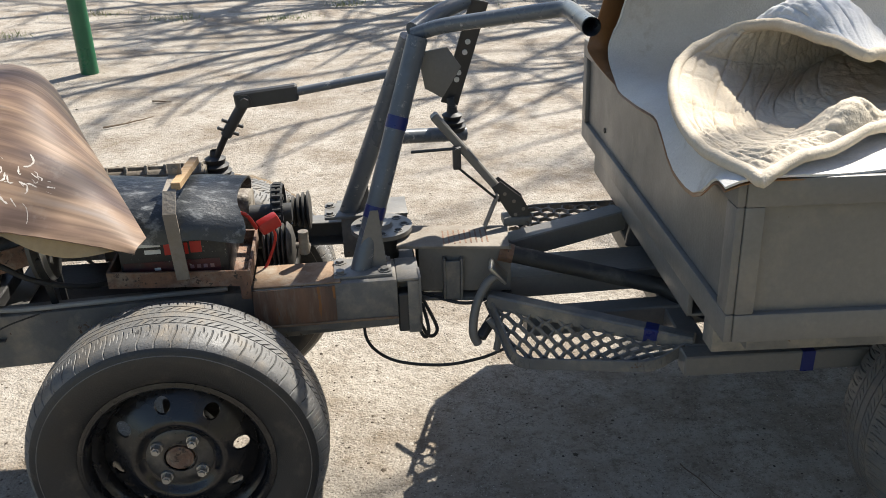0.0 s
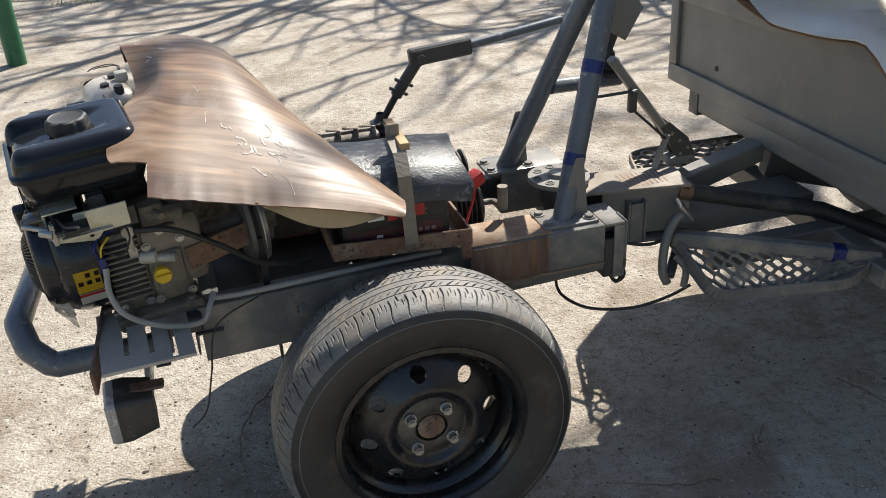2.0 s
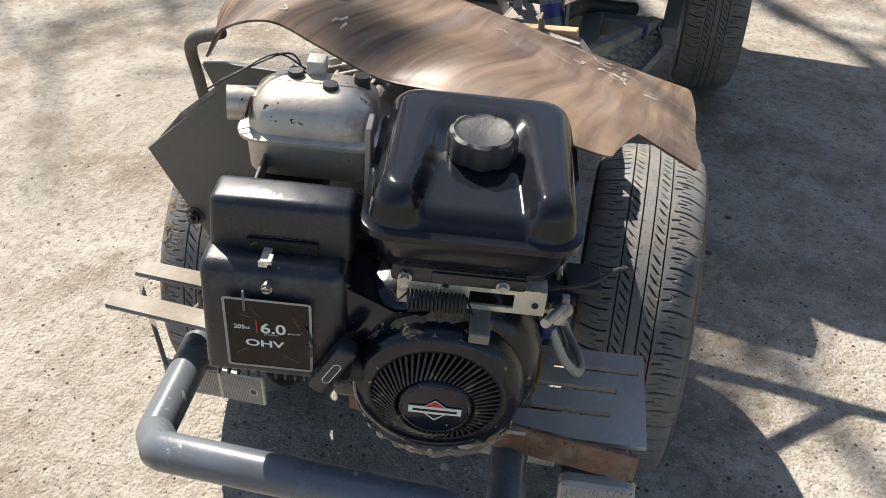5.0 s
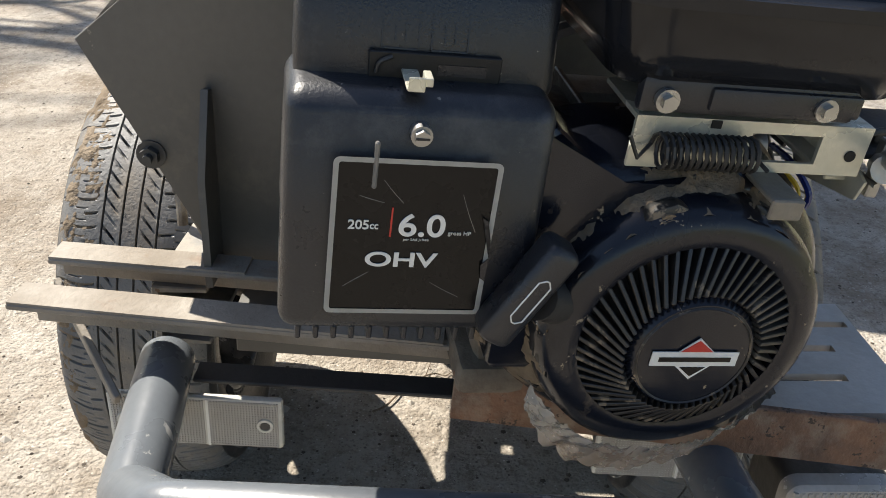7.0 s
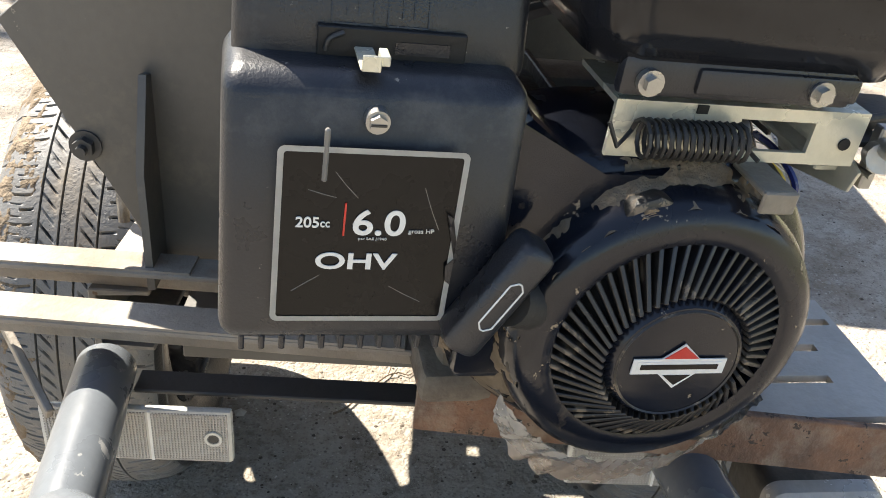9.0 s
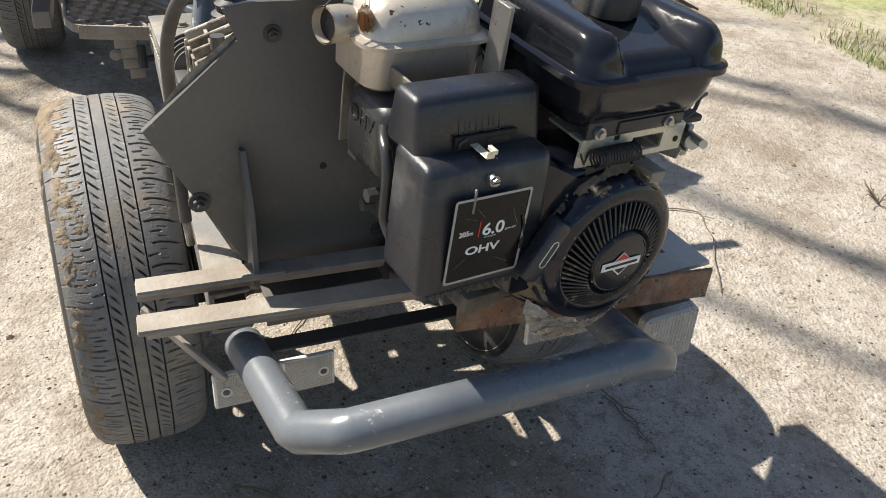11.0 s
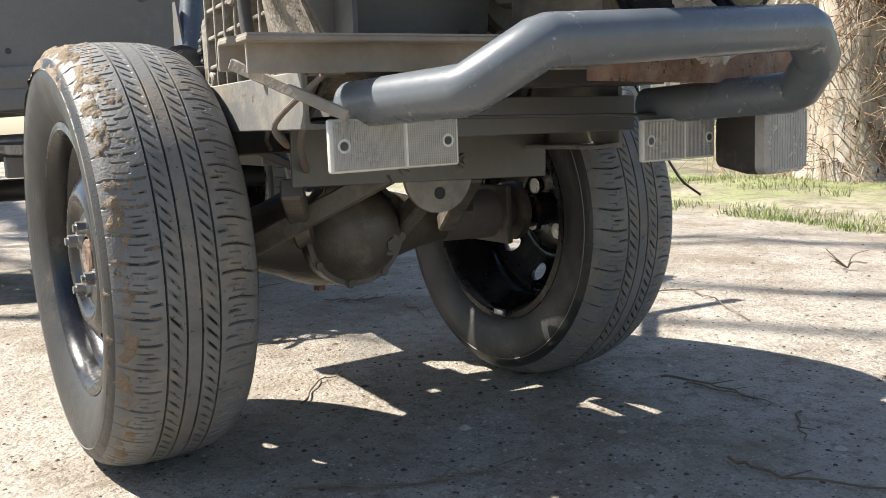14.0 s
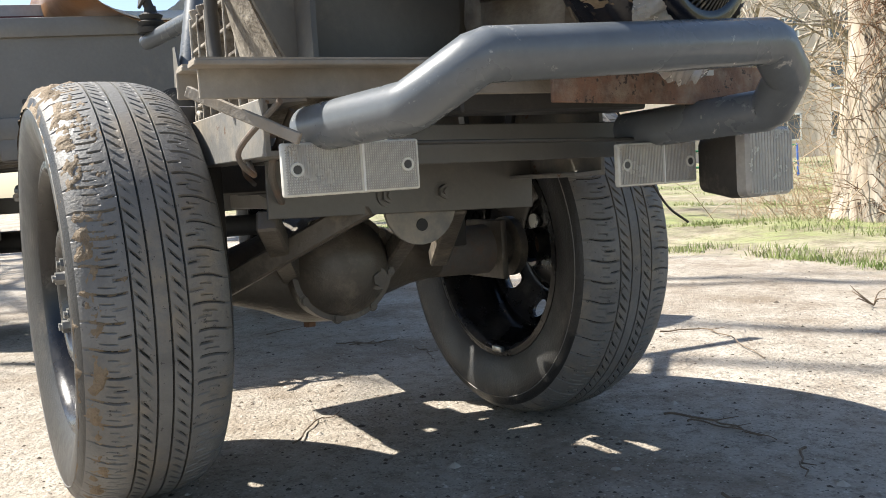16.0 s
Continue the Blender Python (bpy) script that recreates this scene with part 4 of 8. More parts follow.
# lower cross beam behind the reflectors
bm = BM()
beam(bm, (-0.222, 0.560, 0.412), (-0.236, 0.170, 0.400), 0.006, 0.072, 0.001)
beam(bm, (-0.200, 0.560, 0.446), (-0.214, 0.170, 0.434), 0.045, 0.005, 0.001)
for y in (0.40, 0.315):
    hexbolt(bm, (-0.232, y, 0.395), (-1, 0, 0), 0.010, 0.009, 0.004)
part("lower_crossbeam", bm, M_plate, chassis, "dark grey cross beam with bolts")
bm = BM()
pts = [(0.055 * math.cos(a), -0.028 + 0.055 * math.sin(a)) for a in (math.pi + math.pi * k / 14 for k in range(15))]
prism(bm, pts, 0.006, frame_of((-0.222, 0.345, 0.408), (1, 0, 0)))
tow = part("tow_eye_plate", bm, M_greyold, chassis, "half-round plate with a hole")
# dark disc painted as the shaded inside of the eye
bm = BM()
rod(bm, (-0.2235, 0.345, 0.352), (-0.2215, 0.345, 0.352), 0.0085, seg=18)
part("eye_hole", bm, M_dark, tow)
bm = BM()
beam(bm, (-0.36, 0.55, 0.475), (-0.36, 0.14, 0.470), 0.05, 0.004, 0.001)
beam(bm, (-0.385, 0.55, 0.455), (-0.385, 0.14, 0.450), 0.004, 0.045, 0.001)
part("inner_angle", bm, M_plate, chassis)
bm = BM()
beam(bm, (-0.47, 0.60, 0.505), (-0.47, 0.60, 0.445), 0.05, 0.006)
part("reflector_bracket", bm, M_greyold, chassis)

bm = BM()
beam(bm, (-0.452, 0.57, 0.4555), (-0.449, 0.10, 0.4455), 0.026, 0.004, 0.001)
part("lamp_strip", bm, M_bellgrey, chassis, "dark flat strip that carries lamp and reflectors")

# bell housing plate with fins
bm = BM()
poly = [(0.667, 0.718), (0.560, 0.513), (0.37, 0.513), (0.36, 0.60), (0.36, 0.845), (0.540, 0.850), (0.572, 0.846), (0.556, 0.810)]
prism(bm, poly, 0.008, frame_of((-0.373, 0, 0), (1, 0, 0), (0, 0, 1)), 0.001)
part("bell_plate", bm, M_plate, chassis, "dark grey steel adapter plate with welded fin")
bm = BM()
prism(bm, [(0.0, 0.0), (0.0, 0.165), (0.012, 0.168), (0.042, 0.10), (0.042, 0.0)], 0.006, frame_of((-0.373, 0.560, 0.518), (0, 1, 0)))
part("fin", bm, M_plate, chassis)
# dark dot on the plate, colour in place of a hole's shade
bm = BM()
rod(bm, (-0.3722, 0.468, 0.647), (-0.3736, 0.468, 0.647), 0.0045, seg=14)
part("plate_hole", bm, M_dark, chassis)
for y, z, r in ((0.615, 0.622, 0.0085), (0.52, 0.815, 0.0068), (0.40, 0.545, 0.006)):
    bm = BM()
    hexbolt(bm, (-0.373, y, z), (-1, 0, 0), r, 0.009, 0.006)
    part("plate_bolt", bm, M_bellgrey, chassis)

# ---------------------------------------------------------------- hinge arm and rear chassis
rear = thing("rear_chassis", (0.95, 0.36, 0.25), "grey tube drawbar and rails under the cargo box", "vehicle frame")
bm = BM()
beam(bm, (0.46, 0.335, 0.548), (0.70, 0.300, 0.545), 0.11, 0.007, 0.001)
part("hinge_top_plate", bm, M_dustysteel, rear, "grey plate with a dusty rusty top")
bm = BM()
for k in range(9):
    x = 0.555 + 0.012 * k
    z = 0.5511 - 0.0125 * (x - 0.46)
    beam(bm, (x, 0.275, z), (x + 0.004, 0.345, z), 0.0035, 0.0016, 0)
part("weld_lines", bm, M_rust, rear)
bm = BM()
beam(bm, (0.50, 0.292, 0.490), (0.70, 0.262, 0.490), 0.006, 0.112, 0.001)
beam(bm, (0.50, 0.390, 0.490), (0.70, 0.360, 0.490), 0.006, 0.112, 0.001)
beam(bm, (0.46, 0.335, 0.42), (0.70, 0.300, 0.42), 0.11, 0.007, 0.001)
beam(bm, (0.57, 0.285, 0.485), (0.57, 0.285, 0.54), 0.03, 0.05, 0.002)
part("hinge_block", bm, M_grey, rear)
bm = BM()
box(bm, (0.551, 0.262, 0.420), (0.556, 0.281, 0.520), 0.001, 1)
box(bm, (0.588, 0.256, 0.420), (0.593, 0.276, 0.520), 0.001, 1)
box(bm, (0.5562, 0.2615, 0.420), (0.5878, 0.2655, 0.514), 0.001, 1)
part("hinge_channel", bm, M_greyold, rear, "short welded channel on the hinge block")
bm = BM()
pipe(bm, [(0.690, 0.275, 0.520), (1.03, 0.226, 0.433), (1.16, 0.10, 0.385)], 0.019, 18)
part("drawbar_tube", bm, M_rubber, rear, "black painted drawbar tube with rusty weld")
bm = BM()
pipe(bm, [(0.675, 0.277, 0.523), (0.705, 0.272, 0.516)], 0.0215, 18)
part("rusty_weld", bm, M_rust, rear)
bm = BM()
beam(bm, (0.70, 0.34, 0.500), (1.00, 0.455, 0.505), 0.05, 0.05, 0.003)
part("drawbar_tube", bm, M_grey, rear)
bm = BM()
box(bm, (0.70, 0.28, 0.40), (1.05, 0.40, 0.452), 0.004, 1)
part("drawbar_plate", bm, M_grey, rear)
for a, b in (((0.72, 0.20, 0.385), (1.30, 0.20, 0.385)), ((1.04, 0.02, 0.380), (1.08, 0.72, 0.380)), ((1.62, -0.05, 0.40), (1.84, 0.80, 0.40))):
    bm = BM()
    beam(bm, a, b, 0.05, 0.05)
    part("crossmember", bm, M_grey, rear)
for a, b, w in (((1.02, 0.44, 0.478), (1.64, 0.23, 0.350), 0.055), ((1.10, 0.62, 0.45), (1.80, 0.55, 0.42), 0.05)):
    bm = BM()
    beam(bm, a, b, w, 0.07, 0.003)
    part("underframe_beam", bm, M_bellgrey, rear, "dark rusting beam under the box")
bm = BM()
beam(bm, (1.085, 0.0, 0.40), (1.085, 0.0, 0.53), 0.035, 0.035)
part("upright", bm, M_greyold, rear)
bm = BM()
pipe(bm, [(1.60, -0.13, 0.286), (1.88, 0.84, 0.286)], 0.035, 14)
part("rear_axle", bm, M_bellgrey, rear)
for yy, xx in ((-0.02, 1.0), (0.77, 1.10)):
    bm = BM()
    zz = 0.382 if yy < 0 else 0.345
    beam(bm, (xx, yy + 0.02, zz), (xx + 1.15, yy - 0.04, zz), 0.045, 0.045)
    rr_ob = part("rear_rail", bm, M_grey, rear)
    bm = BM()
    beam(bm, (xx + 0.235, yy + 0.006, zz), (xx + 0.262, yy + 0.005, zz), 0.0465, 0.0465, 0.001)
    part("tape_band", bm, M_tape, rr_ob, "blue tape band")
    bm = BM()
    beam(bm, (xx + 0.08, yy, 0.36), (xx + 0.08, yy, 0.56), 0.035, 0.035)
    part("upright", bm, M_greyold, rear)
    bm = BM()
    beam(bm, (xx + 0.9, yy, 0.36), (xx + 0.9, yy, 0.56), 0.035, 0.035)
    part("upright", bm, M_greyold, rear)


def step(pts, tape_at, label):
    """A footboard: a bent flat-bar rim round welded expanded mesh."""
    bm = BM()
    sweep = round_path(pts[:4], 0.03)
    for e, f in zip(sweep, sweep[1:]):
        beam(bm, e, f, 0.006, 0.026, 0.001)
        beam(bm, Vector(e) + Vector((0, 0.008, -0.011)), Vector(f) + Vector((0, 0.008, -0.011)), 0.018, 0.004, 0)
    s = part("footboard", bm, M_greyold, rear, label)
    p = [Vector(q) for q in pts]
    bm = BM()
    beam(bm, p[0], p[3], 0.032, 0.034, 0.004)
    part("footboard_tube", bm, M_greyold, s, "dusty grey square tube")
    a, b, c, d = p[0], p[1], p[2], p[3]
    bm = BM()
    nu, nv = 9, 4

    def q(u, v):
        return a.lerp(d, u).lerp(b.lerp(c, u), v)
    for i in range(nu):
        for j in range(nv):
            u0, u1, um = i / nu, (i + 1) / nu, (i + 0.5) / nu
            v0, v1, vm = j / nv, (j + 1) / nv, (j + 0.5) / nv
            h = (u1 - u0) * 0.10
            for s0, s1 in (((u0 + h, vm), (um - h, v0)), ((um + h, v0), (u1 - h, vm)), ((u1 - h, vm), (um + h, v1)), ((um - h, v1), (u0 + h, vm)),
                           ((um - h, v0), (um + h, v0)), ((u1 - h, vm), (u1 + (h if i < nu - 1 else 0), vm))):
                beam(bm, q(*s0), q(*s1), 0.0048, 0.008, 0)
    part("expanded_mesh", bm, M_greyold, s, "expanded steel mesh", smooth=False)
    bm = BM()
    t = a.lerp(d, tape_at)
    w = (d - a).normalized()
    beam(bm, t - w * 0.016, t + w * 0.016, 0.0335, 0.0355, 0.003)
    part("tape_band", bm, M_tape, s, "blue tape band")


step([(0.645, 0.232, 0.432), (0.682, 0.104, 0.343), (0.945, 0.008, 0.370), (1.04, 0.038, 0.400)], 0.80, "mesh footboard in a grey tube frame")


def north_step():
    """Wide dusty step: three-sided expanded mesh between the diagonal tube and a bent flat rim, on a rusty bracket."""
    z = 0.424
    tube = [Vector((0.735, 0.432, 0.446)), Vector((1.225, 0.705, 0.440))]
    rim = [(0.705, 0.440, z), (0.742, 0.560, z), (0.792, 0.718, z), (0.850, 0.734, z), (1.235, 0.716, z)]
    bm = BM()
    sweep = round_path(rim, 0.03)
    for a, b in zip(sweep, sweep[1:]):
        beam(bm, a, b, 0.006, 0.020, 0.001)
    s = part("footboard", bm, M_dustysteel, rear, "wide dusty step with a bent flat rim")
    part("footboard_tube", pipe(BM(), tube, 0.0165, 14), M_pipe, s)
    poly = [Vector((q[0], q[1])) for q in rim]

    def inside(x, y):
        n, hit = len(poly), False
        for i in range(n):
            a, b = poly[i], poly[(i + 1) % n]
            if (a.y > y) != (b.y > y) and x < (b.x - a.x) * (y - a.y) / (b.y - a.y) + a.x:
                hit = not hit
        return hit
    e1 = Vector((0.30, 0.954)).normalized()
    e2 = Vector((e1.y, -e1.x))
    lw, sw, bond = 0.066, 0.036, 0.010
    o = Vector((0.72, 0.43))
    bm = BM()
    for i in range(-4, 9):
        for j in range(-2, 36):
            c = o + e1 * (lw * (i + 0.5 * (j % 2))) + e2 * (sw * 0.5 * j)
            w = e1 * (lw / 2 - bond)
            up = e2 * (sw * 0.5)
            p0 = c - e1 * bond
            p1 = c + e1 * bond
            segs = ((p0, p1), (p1, p1 + w - e1 * bond + up), (p0, p0 - w + e1 * bond + up))
            for a, b in segs:
                m = (a + b) / 2
                if inside(m.x, m.y) and inside(a.x * 0.7 + b.x * 0.3, a.y * 0.7 + b.y * 0.3):
                    beam(bm, (a.x, a.y, z + 0.002), (b.x, b.y, z + 0.002), 0.0055, 0.009, 0)
    part("expanded_mesh", bm, M_dustysteel, s, "expanded steel mesh with tan dust", smooth=False)
    bm = BM()
    beam(bm, (0.800, 0.710, 0.408), (0.748, 0.545, 0.408), 0.005, 0.020, 0.001)
    beam(bm, (0.810, 0.700, 0.402), (0.760, 0.540, 0.402), 0.028, 0.005, 0.001)
    part("edge_angle", bm, M_dustysteel, s)
    bm = BM()
    for k, (dz, wd) in enumerate(((0.40, 0.050), (0.375, 0.040), (0.350, 0.046), (0.325, 0.034))):
        box(bm, (0.776, 0.615 - wd / 2 - 0.006 * k, dz - 0.025), (0.784, 0.615 + wd / 2 - 0.006 * k, dz), 0.002)
    box(bm, (0.784, 0.590, 0.300), (0.815, 0.600, 0.400), 0.002)
    hexbolt(bm, (0.776, 0.640, 0.362), (-1, 0, 0), 0.009)
    br = part("bracket", bm, M_dustysteel, s, "dusty bracket under the step")
    bm = BM()
    pipe(bm, [(0.775, 0.583, 0.380), (0.765, 0.583, 0.330)], 0.010, 10)
    pipe(bm, [(0.765, 0.575, 0.350), (0.765, 0.545, 0.352)], 0.008, 8)
    part("bracket_bolt", bm, M_rubber, br)
    bm = BM()
    beam(bm, (0.742, 0.560, 0.434), (0.758, 0.560, 0.372), 0.030, 0.004, 0.001, (0, 1, 0))
    part("strap", bm, M_dustysteel, s, "bent steel strap")
    bm = BM()
    beam(bm, (0.735, 0.500, 0.430), (0.640, 0.520, 0.355), 0.016, 0.006, 0.001)
    part("stay", bm, M_rustgrey, s)
    bm = BM()
    hexbolt(bm, (0.728, 0.520, 0.398), (-1, 0, 0), 0.011)
    part("step_bolt", bm, M_bellgrey, s)


north_step()

# ---------------------------------------------------------------- front axle and gearbox
axle = thing("front_axle", (0.0, 0.36, 0.24), "dirty cast iron axle with a round differential housing", "axle")
bm = BM()
mY = frame_of((0.012, 0, 0.286), (0, 1, 0))
lathe(bm, [(0.04, 0.0), (0.04, 0.052), (0.055, 0.052), (0.058, 0.034), (0.12, 0.034), (0.18, 0.036), (0.25, 0.043), (0.300, 0.056), (0.335, 0.072),
           (0.365, 0.082), (0.40, 0.085), (0.435, 0.082), (0.465, 0.072), (0.500, 0.056), (0.54, 0.043), (0.57, 0.038), (0.62, 0.034), (0.655, 0.034), (0.658, 0.052), (0.672, 0.052), (0.672, 0.0)], mY, 40)
part("axle_housing", bm, M_axle, axle)
bm = BM()
lathe(bm, [(-0.046, 0.0), (-0.044, 0.022), (-0.037, 0.042), (-0.024, 0.058), (-0.008, 0.070), (0.000, 0.073), (0.000, 0.081), (0.016, 0.082), (0.070, 0.080)], frame_of((-0.075, 0.40, 0.292), (1, 0, 0)), 40)
hexbolt(bm, (-0.108, 0.362, 0.272), (-1, 0, 0), 0.011, 0.010)
part("differential_cover", bm, M_axle, axle)
bm = BM()
box(bm, (-0.045, 0.085, 0.236), (0.067, 0.098, 0.336), 0.004)
part("axle_flange", bm, M_axle, axle)
bm = BM()
rod(bm, (0.012, 0.095, 0.286), (0.012, 0.20, 0.286), 0.043, 0.039, 22)
part("axle_sleeve", bm, M_rustgrey, axle, "rusty axle tube")
for k in range(8):
    a = 2 * math.pi * k / 8 + 0.2
    bm = BM()
    hexbolt(bm, (-0.074, 0.40 + 0.077 * math.cos(a), 0.292 + 0.077 * math.sin(a)), (-1, 0, 0), 0.0055, 0.005)
    part("cover_bolt", bm, M_axle, axle)
bm = BM()
rod(bm, (0.012, 0.425, 0.196), (0.012, 0.425, 0.215), 0.010, seg=6)
part("drain_plug", bm, M_rust, axle)
for y0, y1 in ((0.315, 0.335), (0.225, 0.285), (0.47, 0.56)):
    bm = BM()
    beam(bm, (-0.05, y0, 0.285), (-0.215, y1, 0.375), 0.028, 0.028, 0.003)
    part("support_arm", bm, M_axle, axle)
bm = BM()
beam(bm, (-0.06, 0.60, 0.27), (-0.22, 0.42, 0.385), 0.03, 0.03, 0.003)
part("support_arm", bm, M_axle, axle)
for y, top in ((0.165, 0.412), (0.560, 0.465)):
    bm = BM()
    box(bm, (-0.045, y, 0.30), (0.045, y + 0.04, top), 0.003)
    part("axle_mount", bm, M_bellgrey, axle)

gear = thing("gearbox", (-0.05, 0.50, 0.47), "ribbed cast aluminium gearbox with oily dirt", "gearbox")
GX0, GX1, GY, GZ0, GZ1 = -0.210, 0.048, 0.550, 0.500, 0.668
bm = BM()
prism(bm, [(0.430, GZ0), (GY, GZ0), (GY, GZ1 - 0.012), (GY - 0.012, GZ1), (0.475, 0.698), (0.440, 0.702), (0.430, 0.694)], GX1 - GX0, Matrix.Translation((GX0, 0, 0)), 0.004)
# darker than the ribs: oil plus painted recess shade
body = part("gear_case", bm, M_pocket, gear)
for k in range(7):
    bm = BM()
    x = GX0 + 0.008 + k * 0.0405 + 0.003 * math.sin(5 * k)
    beam(bm, (x, GY + 0.004, GZ0 + 0.006), (x - 0.004, GY + 0.004, GZ1 - 0.004), 0.026, 0.0066, 0.0015, (1, 0, 0))
    part("rib", bm, M_gear, body)
    bm = BM()
    beam(bm, (x, 0.436, 0.706), (x - 0.006, GY + 0.014, GZ1 - 0.002), 0.0070, 0.020, 0.0015)
    part("rib", bm, M_gear, body)
for k in range(5):
    bm = BM()
    z = GZ0 + 0.010 + k * 0.0385 + 0.002 * math.sin(4 * k)
    beam(bm, (GX0, GY + 0.003, z + 0.004), (GX1 - 0.006, GY + 0.003, z - 0.010 + 0.004 * math.sin(3 * k)), 0.024, 0.0060, 0.0015)
    part("rib", bm, M_gear, body)
for k in range(3):
    bm = BM()
    y = 0.452 + 0.042 * k
    zt = 0.703 - 0.34 * (y - 0.45)
    beam(bm, (GX0, y, zt), (GX1 - 0.006, y, zt - 0.002), 0.0055, 0.014, 0.001)
    part("rib", bm, M_gear, body)
bm = BM()
lathe(bm, [(-0.01, 0.016), (0.018, 0.016), (0.021, 0.013), (0.021, 0.009), (0.012, 0.008), (0.012, 0.0)], frame_of((-0.078, GY, 0.627), (0, 1, 0)), 24)
part("filler_plug", bm, M_gear, body)
bm = BM()
lathe(bm, [(-0.01, 0.012), (0.016, 0.012), (0.018, 0.010), (0.018, 0.006), (0.010, 0.005), (0.010, 0.0)], frame_of((0.030, GY, 0.520), (0, 1, 0)), 20)
part("case_boss", bm, M_gear, body)
bm = BM()
box(bm, (GX0 + 0.005, 0.44, GZ0 - 0.012), (GX1 - 0.02, GY + 0.010, GZ0 + 0.004), 0.003)
part("sump_pan", bm, M_rust, body)
# bell
bm = BM()
ring0 = [(0.430, 0.50), (0.430, 0.64), (0.47, 0.655), (0.53, 0.655), (0.565, 0.63), (0.565, 0.54), (0.565, 0.49), (0.50, 0.478)]
ring1 = [(0.372, 0.53), (0.372, 0.75), (0.43, 0.835), (0.535, 0.825), (0.610, 0.765), (0.655, 0.715), (0.575, 0.54), (0.47, 0.520)]
va = [bm.verts.new((GX0 + 0.01, y, z)) for y, z in ring0]
vb = [bm.verts.new((-0.345, y, z)) for y, z in ring1]
vc = [bm.verts.new((-0.364, y + (0.006 if y > 0.5 else 0), z + (0.006 if z > 0.6 else 0))) for y, z in ring1]
for p, q in ((va, vb), (vb, vc)):
    for i in range(8):
        bm.faces.new((p[i], p[(i + 1) % 8], q[(i + 1) % 8], q[i]))
bm.faces.new(vc)
bmesh.ops.subdivide_edges(bm, edges=bm.edges, cuts=1, use_grid_fill=True)
part("bell_housing", bm, M_gear, gear, angle=50)
bm = BM()
box(bm, (GX1 - 0.01, 0.45, 0.50), (0.135, 0.545, 0.625), 0.018, 3)
part("rear_cover", bm, M_gear, gear)
for k in range(9):
    a = -0.30 + k * 0.021
    bm = BM()
    beam(bm, (-0.225 - 0.002 * k, 0.438 + 0.015 * k, 0.662), (-0.335, 0.40 + 0.024 * k, 0.80 - 0.008 * k), 0.005, 0.010, 0.001)
    part("rib", bm, M_gear, gear)
bm = BM()
rod(bm, (-0.283, 0.565, 0.745), (-0.283, 0.565, 0.778), 0.0065, seg=10)
rod(bm, (-0.283, 0.565, 0.768), (-0.283, 0.565, 0.784), 0.0085, seg=12)
part("breather", bm, M_bellgrey, gear)
bm = BM()
pipe(bm, smooth_path([(-0.365, 0.545, 0.885), (-0.339, 0.60, 0.855), (-0.296, 0.622, 0.785), (-0.275, 0.624, 0.693), (-0.267, 0.624, 0.604), (-0.276, 0.624, 0.540)], 8), 0.0078, 14)
hose = part("hose", bm, M_hose, gear, "thick black rubber hose")
bm = BM()
rod(bm, (-0.276, 0.624, 0.542), (-0.284, 0.622, 0.508), 0.0055, seg=10)
part("hose_end", bm, M_gear, hose)
# output sprocket with chain, bellows
bm = BM()
mS = frame_of((0.195, 0.455, 0.575), (1, 0, 0))
for k in range(26):
    a0 = 2 * math.pi * k / 26
    c = mS @ Vector((0, 0.066 * math.cos(a0), 0.066 * math.sin(a0)))
    rod(bm, c + Vector((-0.008, 0, 0)), c + Vector((0.010, 0, 0)), 0.0052, seg=8)
    d = mS @ Vector((0.009, 0.066 * math.cos(a0 + 0.12), 0.066 * math.sin(a0 + 0.12)))
    e = mS @ Vector((0.009, 0.066 * math.cos(a0 - 0.12), 0.066 * math.sin(a0 - 0.12)))
    beam(bm, d, e, 0.003, 0.011, 0, (1, 0, 0))
    d.x, e.x = d.x - 0.016, e.x - 0.016
    beam(bm, d, e, 0.003, 0.011, 0, (1, 0, 0))
part("drive_chain", bm, M_rubber, gear, "oily black drive chain", smooth=False)
bm = BM()
lathe(bm, [(0.003, 0.0), (0.003, 0.060), (-0.003, 0.060), (-0.003, 0.0)], mS, 52)
rod(bm, (0.13, 0.455, 0.575), (0.225, 0.455, 0.575), 0.022, seg=18)
for k in range(6):
    a = k * math.pi / 3
    c = mS @ Vector((0.004, 0.036 * math.cos(a), 0.036 * math.sin(a)))
    rod(bm, c, c + Vector((0.008, 0, 0)), 0.008, seg=6)
part("sprocket", bm, M_bellgrey, gear)
bm = BM()
prof = [(0.0, 0.0)]
for k in range(6):
    prof += [(0.010 * k, 0.028 + 0.002 * k), (0.010 * k + 0.004, 0.044 + 0.002 * k), (0.010 * k + 0.006, 0.044 + 0.002 * k)]
prof += [(0.064, 0.045), (0.070, 0.02), (0.070, 0.0)]
lathe(bm, prof, frame_of((0.165, 0.335, 0.545), (1, 0, 0)), 32)
part("bellows", bm, M_hose, gear, "ribbed rubber bellows")
bm = BM()
pipe(bm, round_path([(0.235, 0.335, 0.545), (0.262, 0.335, 0.545), (0.262, 0.29, 0.555), (0.262, 0.26, 0.585)], 0.012), 0.007, 10)
rod(bm, (0.258, 0.262, 0.560), (0.258, 0.262, 0.610), 0.011, seg=12)
part("linkage", bm, M_aludirty, gear)
bm = BM()
prof = [(0.0, 0.0)]
for k in range(5):
    prof += [(0.012 * k, 0.022 + 0.003 * k), (0.012 * k + 0.004, 0.034 + 0.003 * k), (0.012 * k + 0.008, 0.034 + 0.003 * k)]
prof += [(0.060, 0.03), (0.06, 0.0)]
